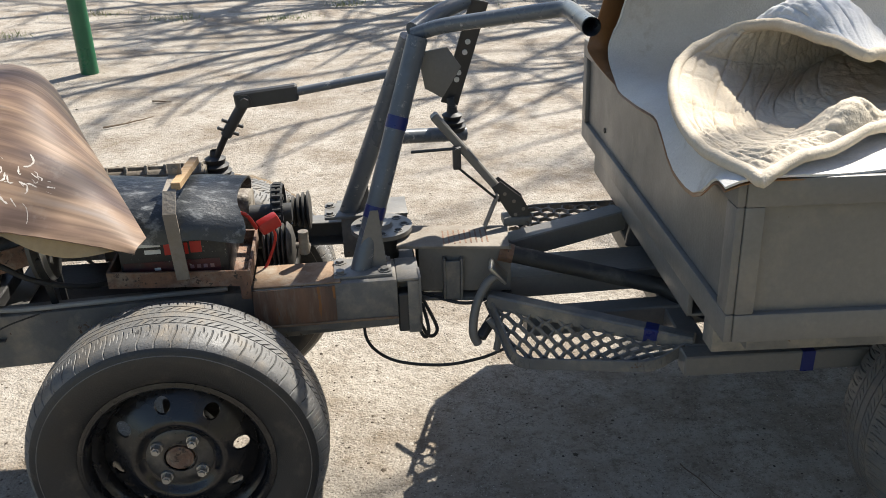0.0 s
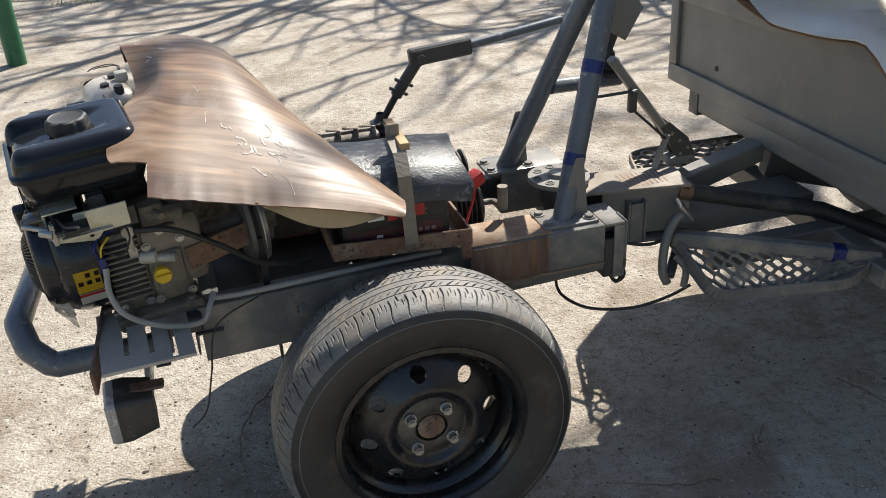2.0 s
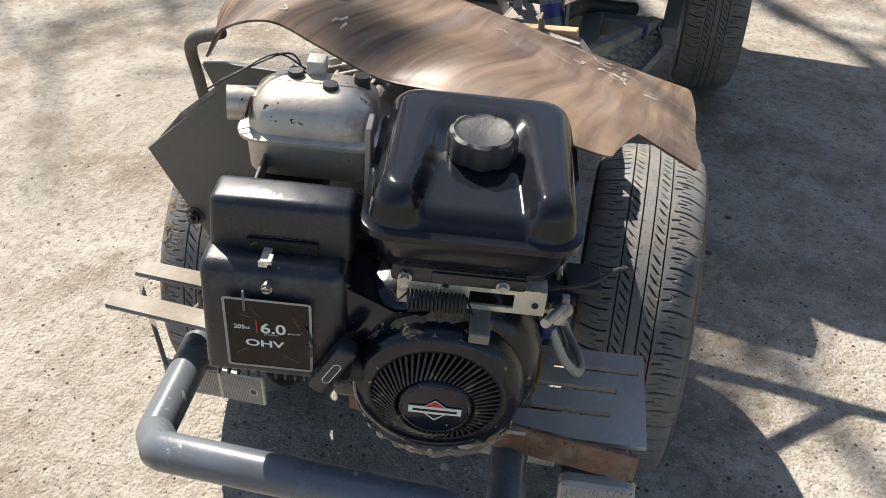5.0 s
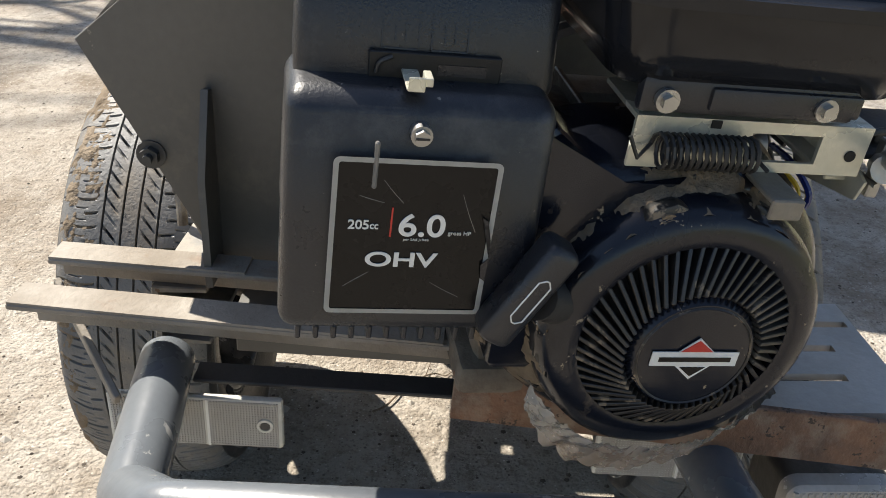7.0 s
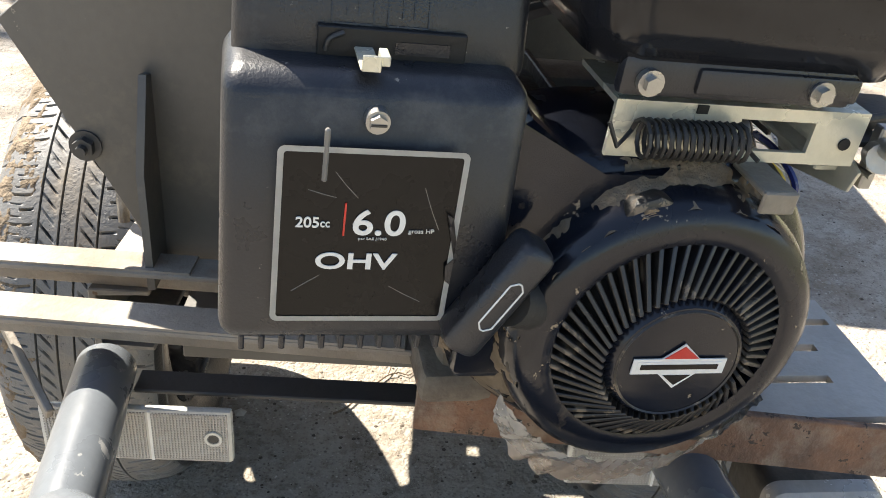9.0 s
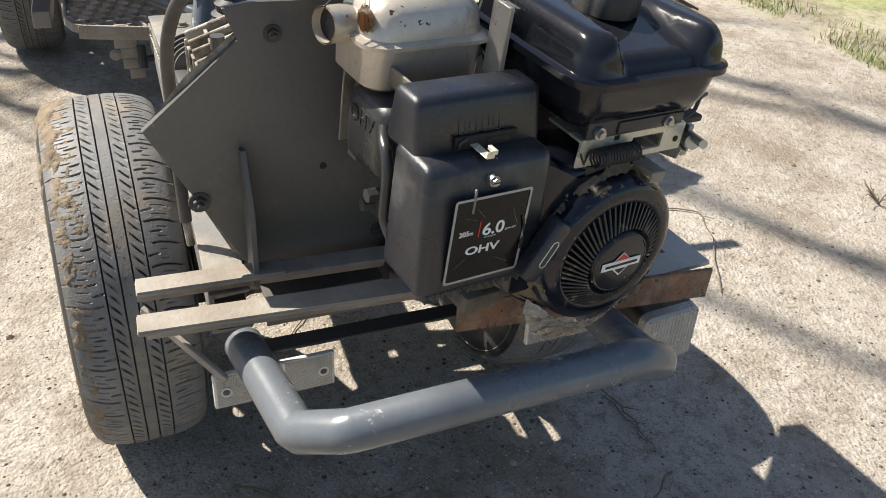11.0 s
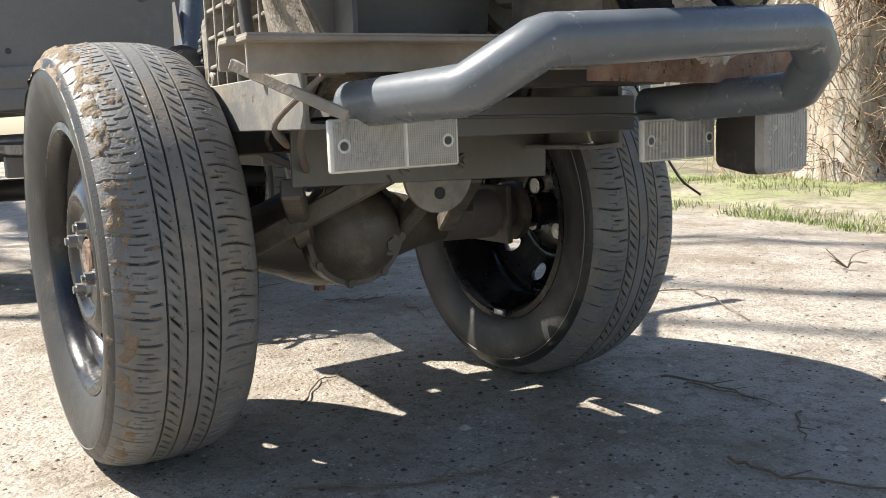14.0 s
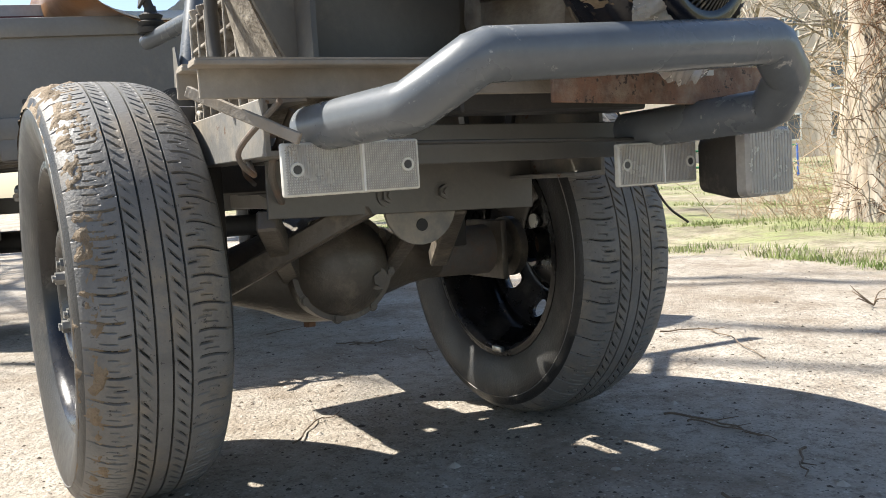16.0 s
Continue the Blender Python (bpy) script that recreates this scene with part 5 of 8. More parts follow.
lathe(bm, prof, frame_of((0.205, 0.535, 0.545), (1, 0, 0)), 32)
part("bellows", bm, M_hose, gear)
bm = BM()
box(bm, (0.128, 0.535, 0.455), (0.205, 0.572, 0.548), 0.004)
part("mount_block", bm, M_bellgrey, gear)

# gear lever
lever = thing("gear_lever", (0.064, 0.49, 0.65), "black gear lever in a ribbed rubber boot", "lever")
bm = BM()
lathe(bm, [(0.0, 0.036), (0.014, 0.038), (0.016, 0.030), (0.026, 0.034), (0.030, 0.026), (0.040, 0.030), (0.044, 0.021), (0.056, 0.024), (0.062, 0.012), (0.075, 0.008)], frame_of((0.064, 0.49, 0.648), (0, 0, 1), (1, 0, 0)), 28)
part("boot", bm, M_rubber, lever)
bm = BM()
pipe(bm, [(0.064, 0.487, 0.70), (0.105, 0.470, 0.775)], 0.0075, 10)
part("stick", bm, M_rubber, lever)
bm = BM()
pipe(bm, [(0.098, 0.473, 0.762), (0.148, 0.458, 0.838)], 0.0125, 12)
for t in (0.2, 0.6):
    c = Vector((0.098, 0.473, 0.762)).lerp(Vector((0.148, 0.458, 0.838)), t * 0.6)
    rod(bm, c + Vector((-0.02, -0.01, 0.012)), c + Vector((0.02, 0.01, -0.012)), 0.004, seg=8)
part("extension", bm, M_bellgrey, lever)
bm = BM()
box(bm, (0.128, 0.448, 0.826), (0.265, 0.472, 0.862), 0.004, 1, Matrix.Translation((0.15, 0.46, 0.845)) @ pose(0, 0, 0, 0, -5, 0) @ Matrix.Translation((-0.15, -0.46, -0.845)))
hexbolt(bm, (0.150, 0.447, 0.842), (0, -1, 0), 0.010, 0.010)
part("fork", bm, M_bellgrey, lever)
bm = BM()
pipe(bm, [(0.255, 0.460, 0.853), (0.475, 0.470, 0.882)], 0.0095, 12)
part("link_rod", bm, M_pipe, lever)

# ---------------------------------------------------------------- battery
M_battery = material("speckled_black_case", (0.014, 0.014, 0.015), (0.022, 0.021, 0.021), 0.45, scale=20, dirt=(0.055, 0.050, 0.045), dirt_amt=0.35, dirt_scale=30, chips=((0.17, 0.155, 0.135), 95, 0.63))
bat = thing("battery", (0.0, 0.25, 0.553), "black car battery with a red printed label in a rusty tray", "battery")
BX0, BX1, BY0 = -0.095, 0.115, 0.166
bm = BM()
box(bm, (BX0, BY0, 0.553), (BX1, 0.335, 0.690), 0.006)
case = part("case", bm, M_battery, bat)
bm = BM()
box(bm, (BX0 - 0.004, BY0 - 0.004, 0.660), (BX1 + 0.004, 0.339, 0.700), 0.005)
part("case_top", bm, M_battery, bat)
def print_bars(rows, mat, name, label="", proud=0.0012):
    for x0, x1, z0, z1 in rows:
        bm = BM()
        box(bm, (x0, BY0 - proud, z0), (x1, BY0 - 0.0002, z1))
        part(name, bm, mat, case, label, smooth=False)


M_signs = material("faded_violet_and_orange_print", (0.30, 0.16, 0.10), (0.12, 0.10, 0.22), 0.5, scale=60, bump=0)
M_deepred = material("dark_red_print", (0.085, 0.014, 0.016), (0.040, 0.012, 0.016), 0.5, scale=34, dirt=(0.030, 0.026, 0.026), dirt_amt=0.55, dirt_scale=40, chips=((0.22, 0.20, 0.18), 80, 0.66))
print_bars(((-0.088, 0.098, 0.582, 0.609),), M_deepred, "printed_strip", "dark red printed strip", 0.0010)
print_bars(((-0.006, 0.012, 0.622, 0.655), (0.017, 0.028, 0.622, 0.646), (0.033, 0.040, 0.622, 0.646), (0.044, 0.066, 0.624, 0.648)), M_red, "printed_mark", "red printed mark")
print_bars(((-0.060, -0.012, 0.641, 0.650), (-0.044, -0.013, 0.626, 0.635), (-0.03, -0.018, 0.590, 0.596)), M_white, "printed_bar", "white printed bar")
print_bars(tuple((0.026 + 0.013 * k, 0.0335 + 0.013 * k, 0.590, 0.5975) for k in range(5)), M_signs, "warning_mark", "", 0.0016)
bm = BM()
rod(bm, (0.075, 0.20, 0.70), (0.075, 0.20, 0.715), 0.009, seg=14)
part("terminal", bm, M_steel, bat)
bm = BM()
beam(bm, (0.029, 0.1315, 0.583), (0.023, 0.1305, 0.722), 0.003, 0.025, 0, (1, 0, 0))
beam(bm, (0.023, 0.130, 0.721), (0.024, 0.160, 0.757), 0.025, 0.003, 0)
beam(bm, (0.024, 0.159, 0.756), (0.027, 0.225, 0.766), 0.025, 0.003, 0)
beam(bm, (0.027, 0.222, 0.760), (0.027, 0.222, 0.790), 0.003, 0.026, 0, (1, 0, 0))
hexbolt(bm, (0.027, 0.2195, 0.777), (0, -1, 0), 0.005, 0.004)
part("hold_down_strap", bm, M_dustysteel, bat, "grey steel hold-down strap")
bm = BM()
beam(bm, (0.036, 0.165, 0.764), (0.046, 0.34, 0.754), 0.018, 0.014, 0.001)
part("hold_down_bar", bm, M_wood, bat, "rusty brown hold-down bar")
bm = BM()
pipe(bm, smooth_path([(0.115, 0.21, 0.69), (0.150, 0.225, 0.672), (0.168, 0.235, 0.635)], 6), 0.004, 8)
pipe(bm, smooth_path([(0.185, 0.255, 0.640), (0.20, 0.27, 0.60), (0.18, 0.262, 0.545), (0.165, 0.24, 0.53)], 6), 0.003, 8)
part("red_wire", bm, M_red, bat)
bm = BM()
box(bm, (0.170, 0.238, 0.622), (0.215, 0.268, 0.650), 0.005, 2, Matrix.Translation((0.19, 0.25, 0.636)) @ pose(0, 0, 0, 0, -20, 20) @ Matrix.Translation((-0.19, -0.25, -0.636)))
part("terminal_cover", bm, M_red, bat, "bright red terminal cover")


def draped(nu, nv, fn, thick, uv=None):
    """A bent sheet with thickness; fn(u, v) gives the place."""
    bm = BM()
    uvl = bm.loops.layers.uv.new("UVMap")
    top = [[bm.verts.new(fn(i / nu, j / nv)) for j in range(nv + 1)] for i in range(nu + 1)]
    where = {}
    for i in range(nu + 1):
        for j in range(nv + 1):
            where[top[i][j]] = (i / nu, j / nv)
    fs = [bm.faces.new((top[i][j], top[i + 1][j], top[i + 1][j + 1], top[i][j + 1])) for i in range(nu) for j in range(nv)]
    for v in [v for v in bm.verts if not v.link_faces]:
        bm.verts.remove(v)
    for f in fs:
        for lp in f.loops:
            lp[uvl].uv = uv(*where[lp.vert]) if uv else where[lp.vert]
    bmesh.ops.recalc_face_normals(bm, faces=fs)
    if thick:
        bmesh.ops.solidify(bm, geom=fs, thickness=thick)
    return bm


def flap_fn(u, v):
    x = -0.145 + 0.295 * u
    prof = smooth_path([(0, 0.137, 0.672), (0, 0.145, 0.702), (0, 0.172, 0.728), (0, 0.225, 0.744), (0, 0.30, 0.742), (0, 0.345, 0.70)], 8)
    p = prof[min(len(prof) - 1, int(v * (len(prof) - 1) + 0.5))]
    return Vector((x + 0.008 * math.sin(9 * v), p.y + 0.004 * math.sin(7 * u + 3 * v), p.z + 0.006 * math.sin(11 * u) * (1 - v) - 0.018 * u))


flap = thing("battery_cover", (0.0, 0.24, 0.70), "scuffed black rubber sheet bent over the battery", "cover")
part("rubber_sheet", draped(30, 30, flap_fn, -0.004), M_flap, flap)

# ---------------------------------------------------------------- engine
eng = thing("engine", (-0.656, 0.400, 0.50), "small black petrol engine with fuel tank and air cleaner", "engine")
eng.matrix_world = pose(-0.646, 0.400, 0.50, 0, 0, 9.5) @ pose(0, 0, 0, 3.5, -3.2, 0)


def ep(name, bm, mat, parent, label="", **k):
    return part(name, bm, mat, parent, label, local=True, **k)


M_oily = material("oil_soaked_casting", (0.020, 0.018, 0.016), (0.038, 0.032, 0.026), 0.5, scale=18, bump=0.3, dirt=(0.12, 0.10, 0.075), dirt_amt=0.35)
bm = BM()
box(bm, (0.098, -0.258, 0.035), (0.235, -0.075, 0.20), 0.014, 2)
blk = ep("crankcase", bm, M_aludirty, eng, "oily cast aluminium crankcase with small cooling fins")
for k in range(11):
    bm = BM()
    z = 0.072 + 0.0112 * k
    box(bm, (0.102, -0.271 + 0.001 * (k % 3), z), (0.163 - 0.002 * (k % 2), -0.255, z + 0.0036), 0.0008, 1)
    ep("fin", bm, M_aludirty, blk)
bm = BM()
box(bm, (0.166, -0.268, 0.045), (0.236, -0.24, 0.195), 0.010, 2)
box(bm, (0.175, -0.276, 0.075), (0.228, -0.26, 0.150), 0.008, 2)
side_cover = ep("side_cover", bm, M_aludirty, eng)
for x, z in ((0.172, 0.055), (0.230, 0.055), (0.172, 0.165), (0.230, 0.165), (0.20, 0.19), (0.110, 0.058), (0.155, 0.058)):
    bm = BM()
    hexbolt(bm, (x, -0.268, z), (0, -1, 0), 0.0055, 0.006)
    ep("cover_bolt", bm, M_steel, side_cover)
bm = BM()
rod(bm, (0.168, -0.262, 0.140), (0.215, -0.285, 0.138), 0.0085, seg=12)
rod(bm, (0.160, -0.262, 0.145), (0.185, -0.275, 0.145), 0.012, seg=12)
ep("drain_fitting", bm, M_alu, side_cover)
bm = BM()
pipe(bm, [(0.150, -0.262, 0.235), (0.150, -0.268, 0.165)], 0.006, 8)
rod(bm, (0.150, -0.262, 0.205), (0.150, -0.276, 0.205), 0.011, seg=14)
box(bm, (0.142, -0.272, 0.150), (0.158, -0.262, 0.172), 0.002)
ep("governor_arm", bm, M_steel, eng)
bm = BM()
rod(bm, (0.185, -0.255, 0.218), (0.245, -0.262, 0.208), 0.014, seg=16)
rod(bm, (0.200, -0.262, 0.224), (0.208, -0.292, 0.226), 0.006, seg=10)
box(bm, (0.175, -0.265, 0.196), (0.215, -0.235, 0.238), 0.006)
ep("carburettor", bm, M_aludirty, eng, "small oily carburettor")
bm = BM()
box(bm, (0.092, -0.285, 0.016), (0.245, -0.065, 0.042), 0.006)
for x, y in ((0.115, -0.277), (0.225, -0.277)):
    hexbolt(bm, (x, y, 0.042), (0, 0, 1), 0.008, 0.008)
ep("base_foot", bm, M_aludirty, eng)
bm = BM()
rod(bm, (0.185, -0.270, 0.118), (0.185, -0.296, 0.118), 0.0085, seg=14)
rod(bm, (0.185, -0.292, 0.118), (0.185, -0.301, 0.118), 0.0150, seg=18)
box(bm, (0.172, -0.306, 0.114), (0.198, -0.299, 0.122), 0.002)
ep("oil_plug", bm, M_yellow, eng, "yellow oil filler plug")
bm = BM()
box(bm, (0.14, -0.14, 0.10), (0.205, 0.0, 0.225), 0.014, 2)
ep("cylinder_head", bm, M_oily, eng)
for k in range(6):
    bm = BM()
    box(bm, (0.135, -0.135 + 0.024 * k, 0.098), (0.212, -0.130 + 0.024 * k, 0.232), 0.001, 1)
    ep("fin", bm, M_oily, eng)
bm = BM()
box(bm, (0.118, -0.030, 0.197), (0.206, 0.054, 0.284), 0.020, 4)
ep("valve_cover", bm, M_satin, eng, "smooth dark pressed valve cover")
for lo, hi in (((0.208, 0.030, 0.180), (0.226, 0.033, 0.300)), ((0.097, 0.030, 0.225), (0.112, 0.033, 0.300)), ((0.097, 0.0305, 0.2965), (0.226, 0.0335, 0.316)), ((0.223, 0.0335, 0.200), (0.226, 0.046, 0.316))):
    bm = BM()
    box(bm, lo, hi, 0.0008, 1)
    ep("muffler_bracket", bm, M_aludirty, eng)
# dark grey all over, so the gap here reads dark
bm = BM()
box(bm, (0.105, -0.070, 0.120), (0.200, 0.022, 0.195), 0.012, 2)
rod(bm, (0.120, 0.010, 0.145), (0.120, 0.030, 0.143), 0.011, seg=14)
rod(bm, (0.160, 0.020, 0.165), (0.160, 0.042, 0.165), 0.008, seg=6)
rod(bm, (0.180, 0.010, 0.140), (0.180, 0.035, 0.140), 0.008, seg=6)
ep("head_casting", bm, M_bellgrey, eng, "dark cylinder head casting")
bm = BM()
pipe(bm, smooth_path([(0.130, 0.048, 0.262), (0.112, 0.057, 0.259), (0.098, 0.061, 0.252), (0.090, 0.062, 0.235), (0.088, 0.062, 0.205), (0.086, 0.062, 0.186), (0.074, 0.060, 0.172)], 7), 0.0062, 12)
ep("breather_hose", bm, M_satin, eng, "bent black breather hose")

# blower shroud and recoil starter
FY, FZ = -0.171, 0.144
mF = frame_of((0, FY, FZ), (1, 0, 0))
bm = BM()
lathe(bm, [(0.099, 0.108), (0.055, 0.108), (0.038, 0.104), (0.028, 0.097), (0.024, 0.090), (0.022, 0.0)], mF, 64)
for v in bm.verts:  # flattened below, broader towards the head
    if v.co.y > FY + 0.02:
        v.co.y += 0.030 * (v.co.y - FY - 0.02) / 0.09
        v.co.z += 0.020 * (v.co.y - FY - 0.02) / 0.09
shroud = ep("blower_shroud", bm, M_shroud, eng, "glossy blue-black blower shroud with dried mud")
bm = BM()
lathe(bm, [(0.030, 0.091), (0.012, 0.090), (0.000, 0.086), (-0.004, 0.081), (-0.006, 0.0745), (-0.006, 0.0690), (-0.0045, 0.0655), (0.002, 0.0640), (0.012, 0.0635)], mF, 64)
lathe(bm, [(-0.006, 0.0), (-0.020, 0.0), (-0.0205, 0.031), (-0.0195, 0.0365), (-0.015, 0.0395), (-0.006, 0.0405)], mF, 48)
rec = ep("recoil_cover", bm, M_shroud, eng)
for k in range(56):
    a = 2 * math.pi * k / 56
    r0, r1, tw = 0.0400, 0.0650, 0.24
    bm = BM()
    c0 = mF @ Vector((-0.0150, r0 * math.cos(a), r0 * math.sin(a)))
    c1 = mF @ Vector((0.0000, r1 * math.cos(a + tw), r1 * math.sin(a + tw)))
    beam(bm, c0, c1, 0.0026, 0.009, 0.0005, (1, 0, 0))
    ep("grille_slat", bm, M_slat, rec)
bm = BM()
lathe(bm, [(-0.0202, 0.0340), (-0.0210, 0.0348), (-0.0198, 0.0356)], mF, 48)
ep("hub_ring", bm, M_slat, rec)
bm = BM()
lathe(bm, [(0.0945, 0.1082), (0.0945, 0.1115), (0.0985, 0.1115), (0.0985, 0.1082)], mF, 64)
ep("shroud_edge", bm, M_aludirty, shroud)
# dark disc added behind the slats, so the gaps look shaded
bm = BM()
lathe(bm, [(0.012, 0.0), (0.012, 0.074)], mF, 40)
ep("fan_disc", bm, M_rubber, rec)
for a, rr in ((70, 0.083), (-16, 0.079), (235, 0.085)):
    m = Matrix.Translation(mF @ Vector((0.0, rr * math.cos(radians(a)), rr * math.sin(radians(a))))) @ pose(0, 0, 0, a, 0, 0)
    bm = BM()
    prism(bm, [(-0.010, -0.013), (0.003, -0.014), (0.009, -0.007), (0.009, 0.007), (0.003, 0.014), (-0.010, 0.013)], 0.012, m @ Matrix.Translation((0.002, 0, 0)), 0.003)
    lug = ep("cover_lug", bm, M_slat, rec, "dusty bolt lug")
    bm = BM()
    hexbolt(bm, m @ Vector((0.002, 0.000, 0)), (-1, 0, 0), 0.0034, 0.0025)
    ep("lug_bolt", bm, M_mud, lug)


def shroud_mud(a0, a1, seed):
    """Dried mud caked in the step between cover and shroud."""
    prof = [(-0.003, 0.0868), (0.004, 0.0890), (0.012, 0.0905), (0.024, 0.0915), (0.028, 0.097), (0.038, 0.104), (0.055, 0.108), (0.075, 0.1085)]
    bm = BM()
    na, nb, rows = 90, 20, []
    for i in range(na + 1):
        a = radians(a0 + (a1 - a0) * i / na)
        row = []
        for j in range(nb + 1):
            f = j / nb * (len(prof) - 1)
            k = min(len(prof) - 2, int(f))
            x = prof[k][0] + (prof[k + 1][0] - prof[k][0]) * (f - k)
            r = prof[k][1] + (prof[k + 1][1] - prof[k][1]) * (f - k)
            q = Vector((x * 60, 7 * math.cos(a), 7 * math.sin(a) + seed))
            fade = math.sin(math.pi * i / na) ** 0.6 * math.exp(-((j / nb - 0.48) / 0.20) ** 2)
            h = -0.0036 + 0.0068 * fade + 0.0032 * noise.noise(q) + 0.0018 * noise.noise(q * 2.7) + 0.0010 * noise.noise(q * 7)
            p = mF @ Vector((x - 0.6 * h, (r + 0.8 * h) * math.cos(a), (r + 0.8 * h) * math.sin(a)))
            if p.y > FY + 0.02 and x > 0.03:
                e = (p.y - FY - 0.02) / 0.09
                p.y += 0.030 * e
                p.z += 0.020 * e
            row.append(bm.verts.new(p))
        rows.append(row)
    for p, q in zip(rows, rows[1:]):
        for j in range(nb):
            bm.faces.new((p[j], p[j + 1], q[j + 1], q[j]))
    tagged(ep("dried_mud", bm, M_mud, shroud, "tan dried mud", angle=70), "tan dried mud", kind="stuff")


shroud_mud(28, 125, 0.0)
shroud_mud(-48, 4, 3.0)
# badge: white lozenge with a red peak
bm = BM()
mB = frame_of((-0.0212, FY, FZ), (-1, 0, 0))
prism(bm, [(-0.027, -0.005), (-0.011, -0.005), (0, -0.015), (0.011, -0.005), (0.027, -0.005), (0.027, 0.005), (0.011, 0.005), (0, 0.015), (-0.011, 0.005), (-0.027, 0.005)], 0.0008, mB)
badge = ep("badge", bm, M_white, rec, "small white lozenge badge", smooth=False)
bm = BM()
prism(bm, [(-0.010, 0.0055), (0.010, 0.0055), (0, 0.0135)], 0.0012, mB)
ep("badge_peak", bm, M_red, badge, smooth=False)
bm = BM()
prism(bm, [(-0.008, -0.0058), (0.008, -0.0058), (0, -0.0125)], 0.0012, mB)
ep("badge_foot", bm, M_labelblack, badge, smooth=False)
bm = BM()
prism(bm, [(-0.0245, -0.0032), (0.0245, -0.0032), (0.0245, 0.0032), (-0.0245, 0.0032)], 0.0011, mB)
ep("badge_bar", bm, M_white, badge, smooth=False)
bm = BM()
prism(bm, [(-0.0225, -0.0016), (0.0225, -0.0016), (0.0225, 0.0016), (-0.0225, 0.0016)], 0.0014, mB)
ep("badge_line", bm, M_labelblack, badge, smooth=False)
bm = BM()
prism(bm, [(-0.165, 0.10), (-0.060, 0.10), (-0.060, 0.266), (-0.076, 0.266), (-0.120, 0.228), (-0.165, 0.244)], 0.06, frame_of((0.0205, 0, 0), (1, 0, 0)), 0.006)
ep("air_duct", bm, M_shroud, eng, "blue-black sheet metal air duct")
# pull handle
bm = BM()
box(bm, (-0.012, -0.0105, -0.035), (0.012, 0.0105, 0.035), 0.006, 3, Matrix.Translation((-0.008, -0.0655, 0.181)) @ pose(0, 0, 0, 29, 0, 0))
ph = ep("pull_handle", bm, M_black, eng, "moulded black starter pull handle")
bm = BM()
mH = Matrix.Translation((-0.008, -0.0655, 0.181)) @ pose(0, 0, 0, 29, 0, 0)
loz = [(0.001, 0.0155), (0.004, 0.0125), (0.004, -0.0125), (0.001, -0.0155), (-0.001, -0.0155), (-0.004, -0.0125), (-0.004, 0.0125), (-0.001, 0.0155), (0.001, 0.0155)]
pipe(bm, [mH @ Vector((-0.0122, y, z)) for y, z in loz], 0.0005, 6)
ep("handle_mark", bm, M_white, ph, "thin white outline")
bm = BM()
rod(bm, (-0.002, -0.076, 0.172), (0.012, -0.098, 0.160), 0.013, 0.015, 16)
ep("rope_guide", bm, M_rubber, eng)
# torn film round the shroud's lower edge
bm = BM()
rnd = random.Random(11)
n, prev = 120, None
for k in range(n + 1):
    a = radians(210 + 112 * k / n)
    q = Vector((9 * math.cos(a), 9 * math.sin(a), 0))
    cur = []
    for j in range(7):
        f = j / 6
        r = 0.092 + (0.006 + 0.040 * math.sin(math.pi * k / n) ** 0.8) * f + 0.006 * f * noise.noise(q * 1.3 + Vector((0, 0, 4))) + 0.003 * noise.noise(q * 3 + Vector((0, 0, 3 * f)))
        x = 0.000 + 0.026 * f + 0.004 * noise.noise(q * 0.9 + Vector((0, 0, 2 * f + 8))) + 0.0018 * noise.noise(q * 2.5 + Vector((0, 0, 4 * f)))
        cur.append(bm.verts.new(mF @ Vector((x, r * math.cos(a), r * math.sin(a)))))
    if prev:
        for i in range(6):
            bm.faces.new((prev[i], prev[i + 1], cur[i + 1], cur[i]))
    prev = cur
ep("torn_film", bm, M_bag, eng, "torn clear plastic film", angle=40)

# air cleaner
bm = BM()
box(bm, (0.001, -0.073, 0.143), (0.078, 0.068, 0.281), 0.010, 4)
for v in bm.verts:
    if v.co.x < 0.03 and v.co.z > 0.25:
        v.co.x += (v.co.z - 0.25) * 0.5
ac = ep("air_cleaner_cover", bm, M_black, eng, "scuffed black air cleaner cover with a printed label")
bm = BM()
box(bm, (0.040, -0.076, 0.270), (0.102, 0.064, 0.330), 0.0085, 4)
for v in bm.verts:
    v.co.x += max(0, v.co.z - 0.285) * (0.30 if v.co.x < 0.07 else -0.15)
ep("air_cleaner_top", bm, M_black, eng)
for k in range(12):
    bm = BM()
    y = -0.055 + k * 0.0100
    box(bm, (0.004, y, 0.1365), (0.045, y + 0.0030, 0.146), 0.0008, 1)
    ep("vent_tooth", bm, M_black, ac)
bm = BM()
rod(bm, (0.001, 0.0, 0.2640), (0.02, 0.0, 0.2640), 0.0042, seg=6)
rod(bm, (0.004, 0.0, 0.2640), (0.012, 0.0, 0.2640), 0.0056, seg=20)
scr = ep("cover_screw", bm, M_steel, ac)
# black bar on the screw head, painted shade of its slot
bm = BM()
box(bm, (0.0004, -0.0036, 0.2635), (0.0014, 0.0036, 0.2645), 0, 1, pose(0, 0, 0, 0, 0, 0))
ep("screw_slot", bm, M_rubber, scr)
bm = BM()
box(bm, (0.0, -0.0415, 0.1605), (0.0012, 0.0415, 0.2515), 0)
lab = ep("label_plate", bm, M_labelblack, ac, "black label reading 205cc 6.0 OHV", smooth=False)
